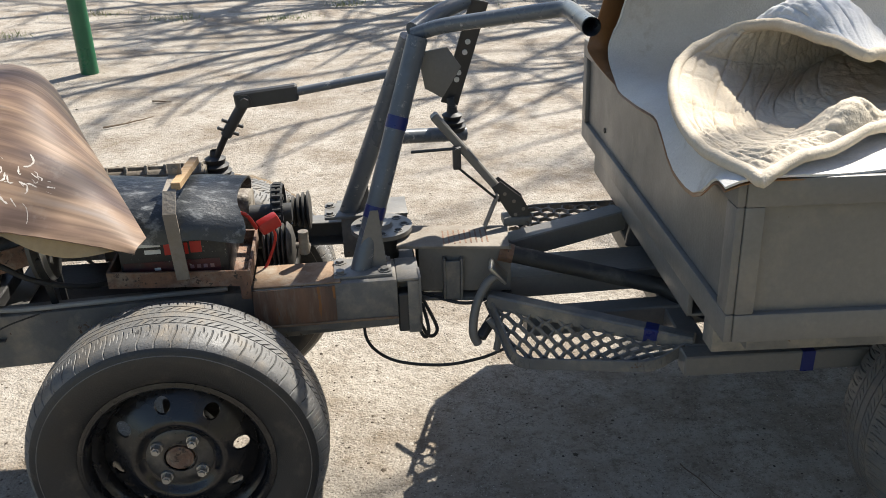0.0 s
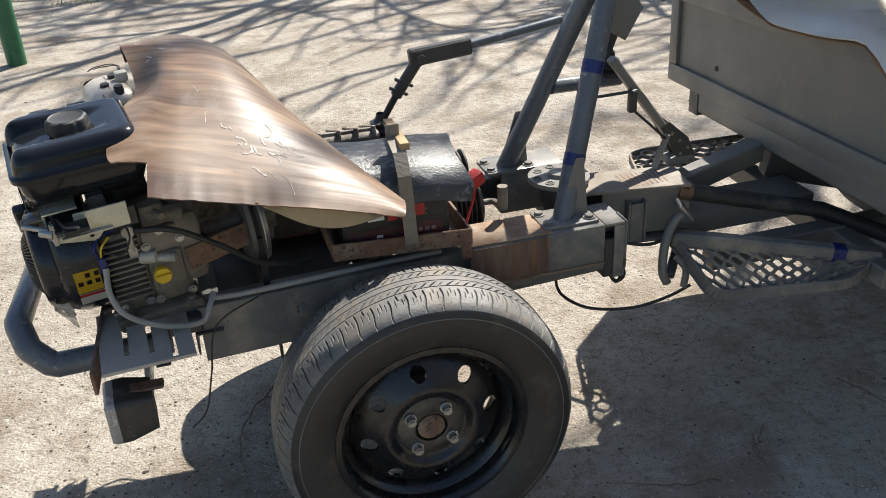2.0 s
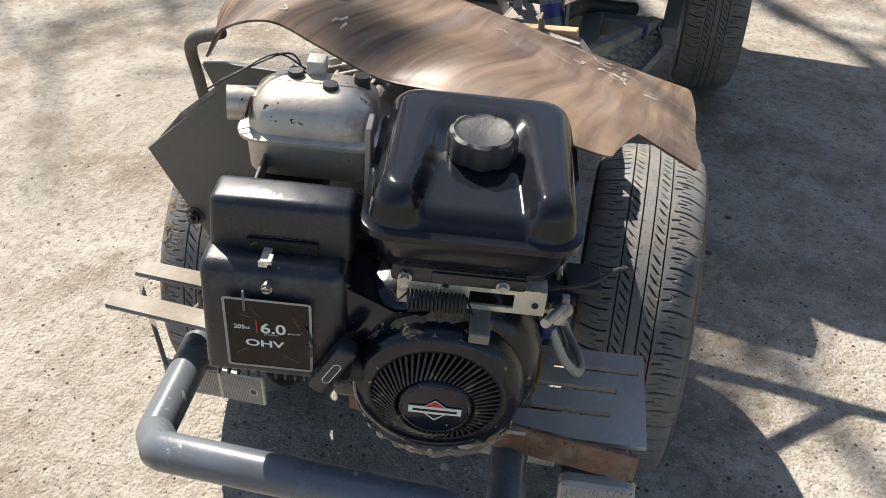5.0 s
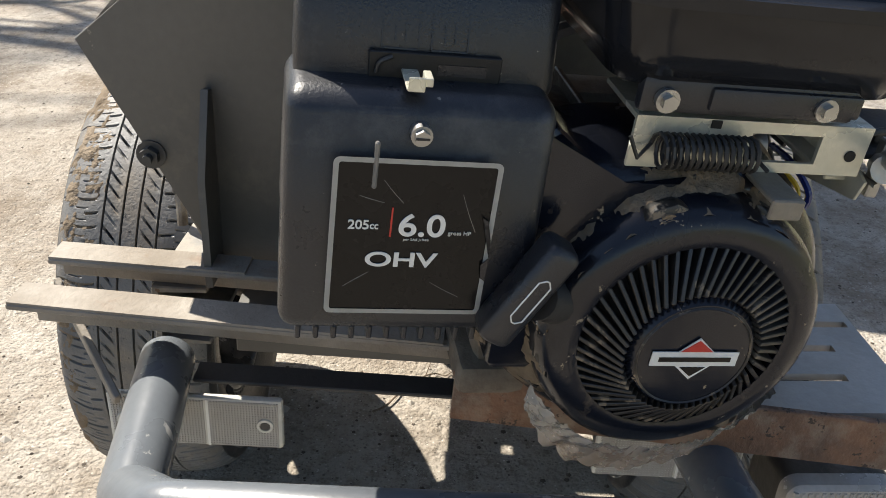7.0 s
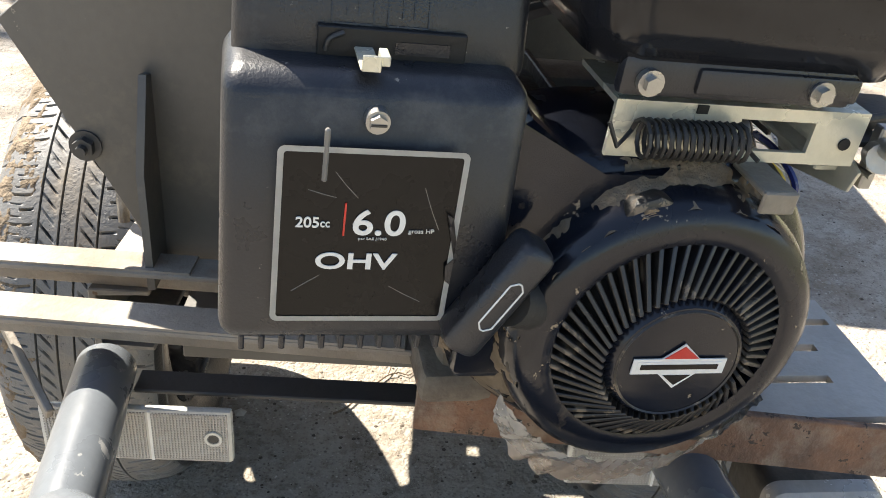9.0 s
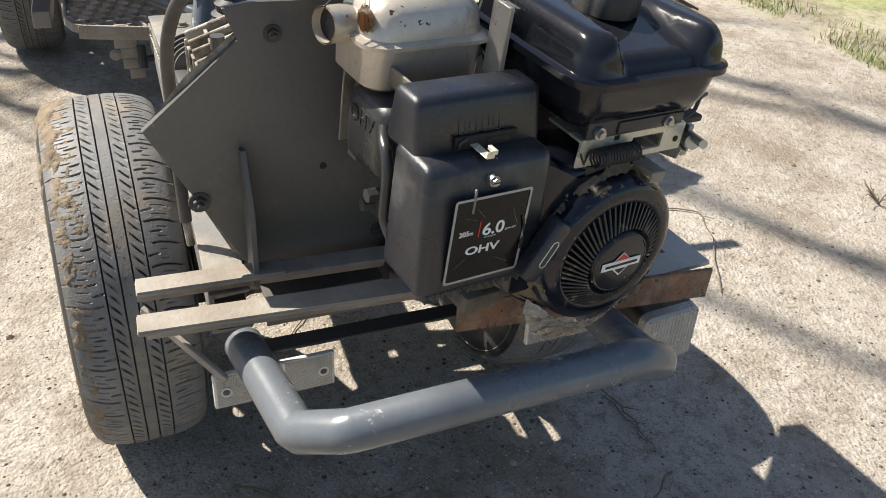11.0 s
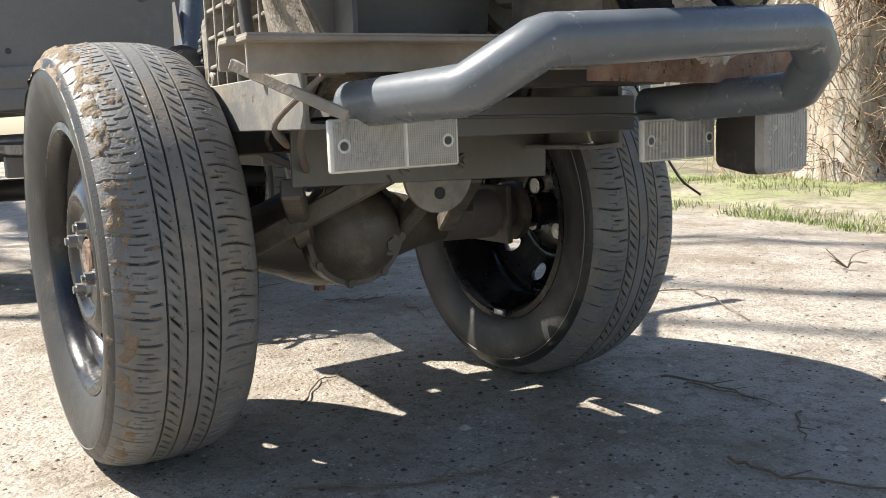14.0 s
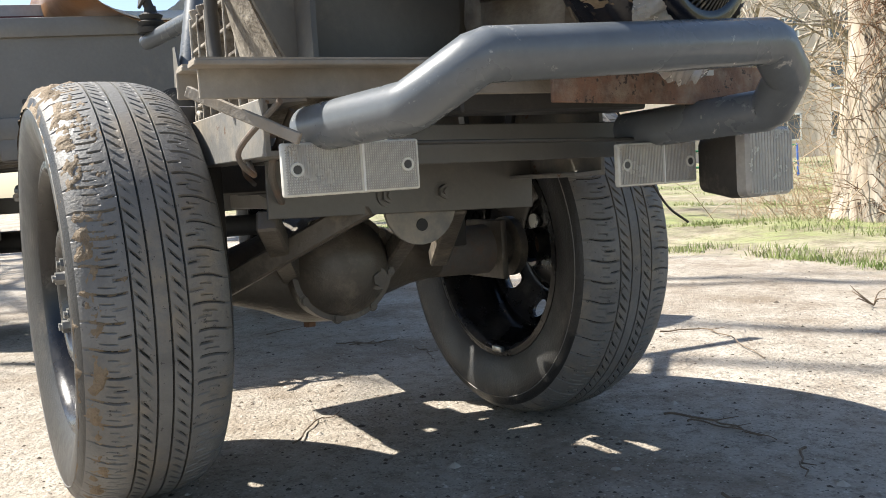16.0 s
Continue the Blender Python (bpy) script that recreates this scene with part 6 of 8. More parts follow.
def label_ring(d, r):
    out = []
    for cy, cz, a0 in ((0.0435 - d - r, 0.2535 - d - r, 0), (-0.0435 + d + r, 0.2535 - d - r, 90), (-0.0435 + d + r, 0.1585 + d + r, 180), (0.0435 - d - r, 0.1585 + d + r, 270)):
        out += [(cy + r * math.cos(radians(a0 + 18 * k)), cz + r * math.sin(radians(a0 + 18 * k))) for k in range(6)]
    return out


bm = BM()
ro, ri = [[bm.verts.new((-0.0006, y, z)) for y, z in label_ring(d, r)] for d, r in ((0.0, 0.0035), (0.0028, 0.0015))]
for k in range(24):
    bm.faces.new((ro[k], ro[(k + 1) % 24], ri[(k + 1) % 24], ri[k]))
bmesh.ops.solidify(bm, geom=bm.faces[:], thickness=0.0006)
ep("label_border", bm, M_border, lab, "silver border")
bm = BM()
box(bm, (-0.0008, 0.0110, 0.208), (0.0002, 0.0119, 0.2255))
ep("label_rule", bm, M_red, lab)


def words(txt, size, at, mat, parent, name, wide=1.0, bold=0.0):
    cu = bpy.data.curves.new(name, "FONT")
    cu.body, cu.size, cu.extrude, cu.offset = txt, 0.02, 0.0003, bold
    cu.align_x, cu.align_y = "CENTER", "CENTER"
    tmp = new("t", cu)
    me = bpy.data.meshes.new_from_object(tmp.evaluated_get(bpy.context.evaluated_depsgraph_get()))
    bpy.data.objects.remove(tmp)
    me.materials.clear()
    me.materials.append(mat)
    xs = [v.co.x for v in me.vertices]
    ys = [v.co.y for v in me.vertices]
    kx, ky = wide / (max(xs) - min(xs)), size / (max(ys) - min(ys))
    mid = Matrix.Translation((-(max(xs) + min(xs)) / 2, -(max(ys) + min(ys)) / 2, 0))
    me.transform(Matrix.Translation(at) @ pose(0, 0, 0, 90, 0, -90) @ Matrix.Diagonal((kx, ky, 1, 1)) @ mid)
    ob = new(name, me)
    ob.parent = parent
    return ob


words("6.0", 0.0138, (-0.0006, -0.0050, 0.2155), M_white, lab, "label_text", 0.0247, 0.0003)
words("OHV", 0.0092, (-0.0006, 0.0040, 0.1940), M_white, lab, "label_text", 0.039, 0.0004)
words("205", 0.0056, (-0.0006, 0.0285, 0.2150), M_white, lab, "label_text", 0.0108, 0.0003)
words("cc", 0.0030, (-0.0006, 0.0203, 0.2140), M_white, lab, "label_text", 0.0044, 0.0002)
words("gross HP", 0.0030, (-0.0006, -0.0255, 0.2110), M_border, lab, "label_text", 0.0125, 0.0)
words("per SAE J1940", 0.0017, (-0.0006, -0.0025, 0.2065), M_border, lab, "label_text", 0.0135, 0.0)
bm = BM()
prism(bm, [(0.0365, 0.222), (0.0400, 0.2195), (0.0385, 0.214), (0.0430, 0.207), (0.0432, 0.197), (0.0395, 0.1925), (0.0405, 0.184), (0.0432, 0.182), (0.0432, 0.206)], 0.0006, frame_of((-0.0015, 0, 0), (-1, 0, 0)))
ep("torn_patch", bm, M_black, lab, "torn label edge", smooth=False)
for y0, z0, y1, z1 in ((0.018, 0.242, 0.006, 0.228), (0.020, 0.186, 0.034, 0.176), (-0.012, 0.180, -0.030, 0.170), (-0.024, 0.236, -0.034, 0.212), (0.030, 0.232, 0.016, 0.228)):
    bm = BM()
    pipe(bm, smooth_path([(0.0002, y0, z0), (-0.0001, (y0 + y1) / 2 + 0.0004, (z0 + z1) / 2), (0.0, y1, z1)], 5), 0.00022, 4)
    ep("crease", bm, M_greyold, lab)
# choke slot and lever
# near-black plate on the surface: the slot's shade as colour
bm = BM()
box(bm, (0.0388, -0.044, 0.2805), (0.0425, 0.026, 0.2945), 0.0005, 1)
slot = ep("choke_slot", bm, M_dark, ac)
bm = BM()
box(bm, (0.0382, -0.036, 0.2835), (0.0389, -0.010, 0.2895), 0)
ep("choke_scale", bm, M_black, slot)
bm = BM()
pipe(bm, smooth_path([(0.0378, 0.022, 0.2835), (0.0376, 0.0205, 0.289), (0.0378, 0.014, 0.2925)], 5), 0.0014, 8)
ep("choke_cable", bm, M_satin, slot)
bm = BM()
box(bm, (0.012, 0.000, 0.2845), (0.045, 0.009, 0.2860), 0.0005, 1)
box(bm, (0.0110, 0.000, 0.2845), (0.0122, 0.0085, 0.2920), 0.0004, 1)
box(bm, (0.0122, -0.004, 0.2870), (0.024, 0.000, 0.2915), 0.0004, 1)
ep("choke_lever", bm, M_zinc, ac, "bright steel choke lever")
# raised rectangles on the upper cover
for y0 in (-0.026, 0.0):
    bm = BM()
    mE = Matrix.Translation((0.0438, 0, 0.2945)) @ pose(0, 0, 0, 0, 16.7, 0)
    for lo, hi in (((y0, 0.0), (y0 + 0.020, 0.0007)), ((y0, 0.0183), (y0 + 0.020, 0.019)), ((y0, 0.0), (y0 + 0.0007, 0.019)), ((y0 + 0.0193, 0.0), (y0 + 0.020, 0.019)), ((y0 + 0.007, 0.004), (y0 + 0.0077, 0.015)), ((y0 + 0.0123, 0.004), (y0 + 0.013, 0.015))):
        box(bm, (-0.0006, lo[0], lo[1]), (0.0010, hi[0], hi[1]), 0, 1, mE)
    tagged(ep("embossed_mark", bm, M_black, ac), kind="stuff")
def lip_words(txt, size, wide, y, x, z, tilt):
    o = words(txt, size, (0, 0, 0), M_border, ac, "choke_mark", wide, 0.0)
    o.data.transform(Matrix.Translation((x, y, z)) @ pose(0, 0, 0, 0, tilt, 0))


lip_words("RUN", 0.0020, 0.0060, 0.0165, 0.0204, 0.2786, 68)
lip_words("CHOKE", 0.0020, 0.0095, -0.0215, 0.0198, 0.2782, 68)
vw = words("OHV", 0.016, (0, 0, 0), M_satin, eng, "cover_text", 0.050, 0.0003)
vw.data.transform(Matrix.Translation((0.163, 0.0537, 0.258)) @ pose(0, 0, 0, 0, 0, -90) @ Matrix.Diagonal((4, 1, 1, 1)))
# grey paint run on the cover
bm = BM()
box(bm, (-0.0012, 0.021, 0.236), (0.002, 0.0235, 0.262), 0.0008, 1)
ep("paint_run", bm, M_greyold, ac)

# fuel tank
TX0, TX1, TY0, TY1 = 0.004, 0.222, -0.290, -0.085


def loft(bm, rings):
    vs = [[bm.verts.new(p) for p in r] for r in rings]
    n = len(vs[0])
    for a, b in zip(vs, vs[1:]):
        for i in range(n):
            bm.faces.new((a[i], a[(i + 1) % n], b[(i + 1) % n], b[i]))
    bm.faces.new(vs[0][::-1])
    bm.faces.new(vs[-1])
    return bm


def rrect(x0, x1, y0, y1, r, z, n=5):
    out = []
    for cx, cy, a0 in ((x1 - r, y1 - r, 0), (x0 + r, y1 - r, 90), (x0 + r, y0 + r, 180), (x1 - r, y0 + r, 270)):
        for k in range(n + 1):
            a = radians(a0 + 90 * k / n)
            out.append(Vector((cx + r * math.cos(a), cy + r * math.sin(a), z)))
    return out


def inset_ring(d, z, r):
    return rrect(TX0 + d, TX1 - d, TY0 + d, TY1 - d, r, z)


def spread(ring, count):
    """The same outline with its points evenly apart."""
    ln = [0.0]
    for p, q in zip(ring, ring[1:] + ring[:1]):
        ln.append(ln[-1] + (q - p).length)
    out, k = [], 0
    for i in range(count):
        at = ln[-1] * i / count
        while ln[k + 1] < at:
            k += 1
        p, q = ring[k], ring[(k + 1) % len(ring)]
        out.append(p.lerp(q, (at - ln[k]) / max(1e-9, ln[k + 1] - ln[k])))
    return out


def tank_top(d, x, y):
    """Height of the upper shell at inset d: rounded shoulders, a filler dish that opens to the front."""
    z = 0.348 + 0.037 * math.sqrt(max(0.0, 1 - (1 - min(1.0, max(0.0, d - 0.007) / 0.020)) ** 2))
    half = 0.062 - 0.10 * max(0.0, x - 0.02)
    side = min(1.0, max(0.0, (half - abs(y + 0.1875)) / 0.016))
    back = min(1.0, max(0.0, (0.178 - x) / 0.050))
    side, back = side * side * (3 - 2 * side), back * back * (3 - 2 * back)
    return z - side * back * (0.012 + 0.014 * max(0.0, 1 - (x - 0.004) / 0.10)) * min(1.0, (z - 0.348) / 0.020)


bm = BM()
shell = [(0.034, 0.286, 0.018), (0.018, 0.292, 0.022), (0.011, 0.312, 0.024), (0.007, 0.336, 0.026), (0.0, 0.338, 0.028), (0.0, 0.345, 0.028), (0.006, 0.347, 0.026)]
rings = [spread(inset_ring(*q), 144) for q in shell]
for k in range(19):
    d = 0.007 + 0.091 * (k / 18) ** 1.4
    ring = spread(inset_ring(d, 0.36, max(0.003, 0.026 - 0.25 * d)), 144)
    rings.append([Vector((p.x, p.y, tank_top(d, p.x, p.y))) for p in ring])
loft(bm, rings)
tank = ep("fuel_tank", bm, M_tank, eng, "glossy black fuel tank with a seam flange", angle=60)
bm = BM()
cx, cy = 0.112, -0.190
ring = []
for z, sc, lobe in ((0.366, 0.80, 0), (0.380, 0.82, 0), (0.382, 1.0, 1), (0.398, 1.0, 1), (0.404, 0.94, 0.8), (0.406, 0.84, 0.3), (0.4045, 0.78, 0)):
    ring.append([Vector((cx + (0.0335 * sc + lobe * 0.0013 * (abs(math.cos(4 * a)) * 2 - 1)) * math.cos(a), cy + (0.0335 * sc + lobe * 0.0013 * (abs(math.cos(4 * a)) * 2 - 1)) * math.sin(a), z - 0.009)) for a in (2 * math.pi * k / 80 for k in range(80))])
loft(bm, ring)
ep("filler_cap", bm, M_rubber, tank, "scalloped black filler cap", angle=40)
bm = BM()
box(bm, (0.020, -0.245, 0.277), (0.030, -0.116, 0.2985), 0.004)
box(bm, (0.017, -0.245, 0.281), (0.022, -0.155, 0.2945), 0.002)
ep("tank_bracket", bm, M_black, eng)
bm = BM()
for y in (-0.130, -0.223):
    bm = BM()
    hexbolt(bm, (0.0175, y, 0.2862), (-1, 0, 0), 0.0045, 0.006)
    ep("tank_bolt", bm, M_steel, eng, "zinc-plated flange bolt")
# governor bracket and spring
bm = BM()
ys, zs = (-0.268, -0.237, -0.193, -0.122), (0.241, 0.2475, 0.2650, 0.272)
grid = [[bm.verts.new((0.030, y, z)) for z in zs] for y in ys]
for i in range(3):
    for j in range(3):
        if (i, j) != (1, 1):
            bm.faces.new((grid[i][j], grid[i + 1][j], grid[i + 1][j + 1], grid[i][j + 1]))
fold = [bm.verts.new((0.085, y, 0.272)) for y in ys]
for i in range(3):
    bm.faces.new((grid[i][3], grid[i + 1][3], fold[i + 1], fold[i]))
bmesh.ops.recalc_face_normals(bm, faces=bm.faces[:])
bmesh.ops.solidify(bm, geom=bm.faces[:], thickness=0.003)
gov = ep("governor_bracket", bm, M_zinc, eng, "yellowish zinc-plated governor bracket")
bm = BM()
box(bm, (0.075, -0.285, 0.225), (0.16, -0.281, 0.268), 0.001, 1)
ep("bracket_side", bm, M_zinc, gov)
bm = BM()
box(bm, (0.050, -0.292, 0.228), (0.13, -0.262, 0.232), 0.001, 1)
ep("bracket_shelf", bm, M_zinc, gov)
bm = BM()
# dark spots on the bracket, the shade of its holes painted
rod(bm, (0.0290, -0.258, 0.254), (0.0305, -0.258, 0.254), 0.0035, seg=12)
ep("bracket_hole", bm, M_dark, gov)
bm = BM()
box(bm, (0.0288, -0.172, 0.267), (0.0303, -0.166, 0.2715), 0)
ep("bracket_hole", bm, M_dark, gov)
bm = BM()
pts = []
for k in range(15 * 10 + 1):
    a = 2 * math.pi * k / 10
    pts.append((0.019 + 0.0095 * math.cos(a), -0.133 - 0.058 * k / 150, 0.2565 + 0.0095 * math.sin(a)))
pipe(bm, [(0.024, -0.118, 0.262), (0.022, -0.124, 0.250)] + pts + [(0.012, -0.198, 0.250)], 0.0013, 5)
ep("spring", bm, M_rubber, gov, "black coil spring")
bm = BM()
box(bm, (-0.004, -0.216, 0.238), (0.030, -0.196, 0.2415), 0.001, 1)
box(bm, (-0.006, -0.216, 0.229), (-0.003, -0.196, 0.2415), 0.001, 1)
ep("control_tab", bm, M_aludirty, gov)
bm = BM()
pipe(bm, smooth_path([(0.05, -0.265, 0.258), (0.06, -0.31, 0.262), (0.075, -0.335, 0.270), (0.08, -0.35, 0.272)], 6), 0.0025, 8)
box(bm, (0.055, -0.325, 0.252), (0.095, -0.290, 0.260), 0.002)
ep("throttle_lever", bm, M_rubber, gov)
# wiring and cables
bm = BM()
pipe(bm, smooth_path([(0.099, -0.290, 0.158), (0.093, -0.311, 0.118), (0.109, -0.333, 0.082), (0.163, -0.345, 0.047), (0.223, -0.338, 0.027), (0.247, -0.321, 0.046), (0.260, -0.300, 0.054)], 7), 0.0052, 10)
ep("grey_cable", bm, M_cable, eng, "pale grey cable loop")
bm = BM()
pipe(bm, smooth_path([(0.16, -0.275, 0.205), (0.22, -0.30, 0.20), (0.29, -0.31, 0.15), (0.35, -0.30, 0.09), (0.43, -0.275, 0.045), (0.50, -0.25, 0.03)], 7), 0.0055, 10)
ep("throttle_cable", bm, M_rubber, eng, "black control cable")
bm = BM()
box(bm, (0.090, -0.291, 0.148), (0.104, -0.277, 0.178), 0.004)
ep("plug_connector", bm, M_tape, eng, "blue wire connector")
bm = BM()
pipe(bm, smooth_path([(0.097, -0.284, 0.176), (0.102, -0.284, 0.195), (0.118, -0.272, 0.205)], 5), 0.002, 6)
ep("yellow_wire", bm, M_yellow, eng)
bm = BM()
pipe(bm, smooth_path([(0.093, -0.284, 0.176), (0.090, -0.286, 0.196), (0.105, -0.276, 0.212), (0.130, -0.272, 0.214)], 5), 0.0024, 6)
ep("blue_wire", bm, M_tape, eng)
bm = BM()
pipe(bm, smooth_path([(0.10, -0.276, 0.185), (0.13, -0.292, 0.176), (0.150, -0.286, 0.200), (0.148, -0.272, 0.225)], 6), 0.0017, 6)
ep("loop_wire", bm, M_rubber, eng)


def drum_patch(x0, x1, a0, a1, r, mat, name, parent, label=""):
    bm = BM()
    g = [[bm.verts.new(mF @ Vector((x, r * math.cos(radians(a)), r * math.sin(radians(a))))) for x in (x0, x1)] for a in (a0 + (a1 - a0) * k / 10 for k in range(11))]
    for p, q in zip(g, g[1:]):
        bm.faces.new((p[0], p[1], q[1], q[0]))
    bmesh.ops.solidify(bm, geom=bm.faces[:], thickness=0.0004)
    return ep(name, bm, mat, parent, label)


stk = drum_patch(0.046, 0.088, 172, 195, 0.1090, M_yellow, "warning_sticker", eng, "yellow warning sticker with black signs")
for x, a in ((0.050, 182), (0.064, 182), (0.078, 182), (0.064, 174.5), (0.079, 174.5)):
    drum_patch(x, x + 0.008, a, a + 4.5, 0.1094, M_labelblack, "sign_mark", stk)
stk = drum_patch(0.046, 0.090, 196, 211, 0.1090, M_white, "warning_sticker", eng, "red and white warning sticker")
drum_patch(0.046, 0.090, 196.5, 200, 0.1094, M_red, "red_bar", stk)
# steel plate and rod of the throttle control
bm = BM()
prism(bm, [(-0.032, 0.236), (-0.047, 0.242), (-0.124, 0.248), (-0.119, 0.227), (-0.102, 0.208), (-0.036, 0.222)], 0.0025, frame_of((0, -0.279, 0), (0, 1, 0)), 0.0008)
ctl = ep("control_plate", bm, M_zinc, eng, "pale zinc-plated control plate")
for x, z in ((0.060, 0.232), (0.108, 0.236), (0.095, 0.220)):
    bm = BM()
    rod(bm, (x, -0.2795, z), (x, -0.2785, z), 0.0035, seg=12)
    ep("plate_hole", bm, M_dark, ctl)
bm = BM()
box(bm, (0.118, -0.276, 0.218), (0.172, -0.272, 0.252), 0.001, 1)
hexbolt(bm, (0.145, -0.276, 0.240), (0, -1, 0), 0.006, 0.005)
ep("control_bracket", bm, M_bellgrey, eng)
bm = BM()
rod(bm, (-0.002, -0.266, 0.262), (0.034, -0.286, 0.252), 0.0048, seg=12)
rod(bm, (0.022, -0.279, 0.250), (0.040, -0.290, 0.245), 0.0085, seg=14)
box(bm, (0.036, -0.292, 0.224), (0.044, -0.284, 0.262), 0.001, 1)
pipe(bm, [(0.030, -0.284, 0.235), (0.110, -0.286, 0.232)], 0.002, 8)
ep("throttle_rod", bm, M_steel, eng)
bm = BM()
box(bm, (0.042, -0.300, 0.246), (0.085, -0.272, 0.251), 0.003, 2)
ep("throttle_tab", bm, M_rubber, eng)
# muffler
bm = BM()
def mr(d, z, r):
    return rrect(0.150 + d, 0.252 - d, -0.085 + d, 0.058 - d, r, z)
loft(bm, [mr(0.014, 0.282, 0.02), mr(0.004, 0.290, 0.024), mr(0.002, 0.331, 0.026), mr(-0.005, 0.333, 0.026), mr(-0.005, 0.337, 0.026), mr(0.004, 0.339, 0.026), mr(0.008, 0.362, 0.026), mr(0.022, 0.374, 0.022), mr(0.034, 0.377, 0.018)])
muf = ep("muffler", bm, M_heat, eng, "heat-stained bare metal muffler", angle=50)
bm = BM()
ring = []
for k in range(28):
    z = 0.3560 + (0.0120 + 0.004 * noise.noise(Vector((k * 0.7, 8, 0)))) * math.sin(k * math.pi / 14)
    ring.append(bm.verts.new((0.178 + (0.016 + 0.006 * noise.noise(Vector((k * 0.9, 3, 0)))) * math.cos(k * math.pi / 14), 0.0552 - 0.174 * (z - 0.339), z)))
bm.faces.new(ring)
bmesh.ops.solidify(bm, geom=bm.faces[:], thickness=0.0008)
ep("burnt_stain", bm, M_burnt, muf, "glossy burnt brown stain", smooth=False)
bm = BM()
rod(bm, (0.212, 0.045, 0.340), (0.203, 0.083, 0.342), 0.0185, seg=24, caps=False)
rod(bm, (0.212, 0.045, 0.340), (0.203, 0.083, 0.342), 0.0168, seg=24, caps=False)
ep("exhaust_outlet", bm, M_heat, muf)
# dark disc in the outlet: shade of the open pipe put into colour
bm = BM()
rod(bm, (0.2095, 0.056, 0.3405), (0.2052, 0.074, 0.3415), 0.0166, seg=24)
ep("sooty_bore", bm, M_dark, muf)
bm = BM()
box(bm, (0.122, -0.082, 0.300), (0.152, -0.076, 0.378), 0.001, 1)
ep("heat_shield", bm, M_heat, muf)
for x, y, h in ((0.215, -0.060, 0.384), (0.195, -0.03, 0.382), (0.215, 0.010, 0.383)):
    bm = BM()
    rod(bm, (x, y, 0.365), (x, y, h), 0.0095, 0.008, 16)
    ep("grommet", bm, M_rubber, muf)
bm = BM()
box(bm, (0.218, -0.020, 0.374), (0.240, 0.000, 0.392), 0.003)
ep("terminal_block", bm, M_alu, muf)
for k in range(2):
    bm = BM()
    pipe(bm, smooth_path([(0.22 + 0.01 * k, 0.0, 0.375), (0.232 - 0.006 * k, 0.02 + 0.012 * k, 0.392 + 0.006 * math.sin(3 * k)), (0.205 - 0.012 * k, 0.060 + 0.008 * math.sin(2 * k), 0.384), (0.190 - 0.01 * k, 0.085 + 0.010 * k, 0.375 - 0.005 * k)], 6), 0.0010, 6)
    ep("loose_wire", bm, M_rubber, muf)
# belt pulley
bm = BM()
mP = frame_of((0.360, FY - 0.045, 0.137), (1, 0, 0))
lathe(bm, [(-0.012, 0.0), (-0.012, 0.082), (-0.004, 0.086), (0.004, 0.070), (0.012, 0.086), (0.022, 0.082), (0.026, 0.03), (0.05, 0.03), (0.05, 0.0)], mP, 56)
ep("pulley_rim", lathe(BM(), [(0.0115, 0.0858), (0.0135, 0.0864), (0.0215, 0.0826), (0.0205, 0.0815)], mP, 56), M_steel, eng)
ep("belt_pulley", bm, M_plate, eng, "large steel belt pulley")
bm = BM()
for y0, y1 in ((FY - 0.120, FY - 0.085), (FY + 0.030, FY - 0.005)):
    beam(bm, (0.364, y0, 0.132), (0.364, y1, -0.035), 0.013, 0.008, 0.001, (0, 1, 0))
ep("drive_belt", bm, M_rubber, eng, "black rubber drive belt")
bm = BM()
rod(bm, (0.22, FY - 0.040, 0.137), (0.352, FY - 0.045, 0.137), 0.018, seg=16)
box(bm, (0.225, -0.27, 0.07), (0.27, -0.08, 0.21), 0.014)
ep("shaft_end", bm, M_aludirty, eng)
bm = BM()
beam(bm, (0.235, -0.272, 0.120), (0.37, -0.262, 0.135), 0.006, 0.046, 0.001)
ep("side_bar", bm, M_rust, eng)

# ---------------------------------------------------------------- vinyl bonnet sheet
HOOD_FRONT = smooth_path([(-0.492, 0.012, 0.806), (-0.470, 0.112, 0.848), (-0.436, 0.250, 0.874), (-0.414, 0.340, 0.874), (-0.418, 0.405, 0.905), (-0.429, 0.454, 0.932), (-0.434, 0.505, 0.920), (-0.432, 0.530, 0.885)], 8)


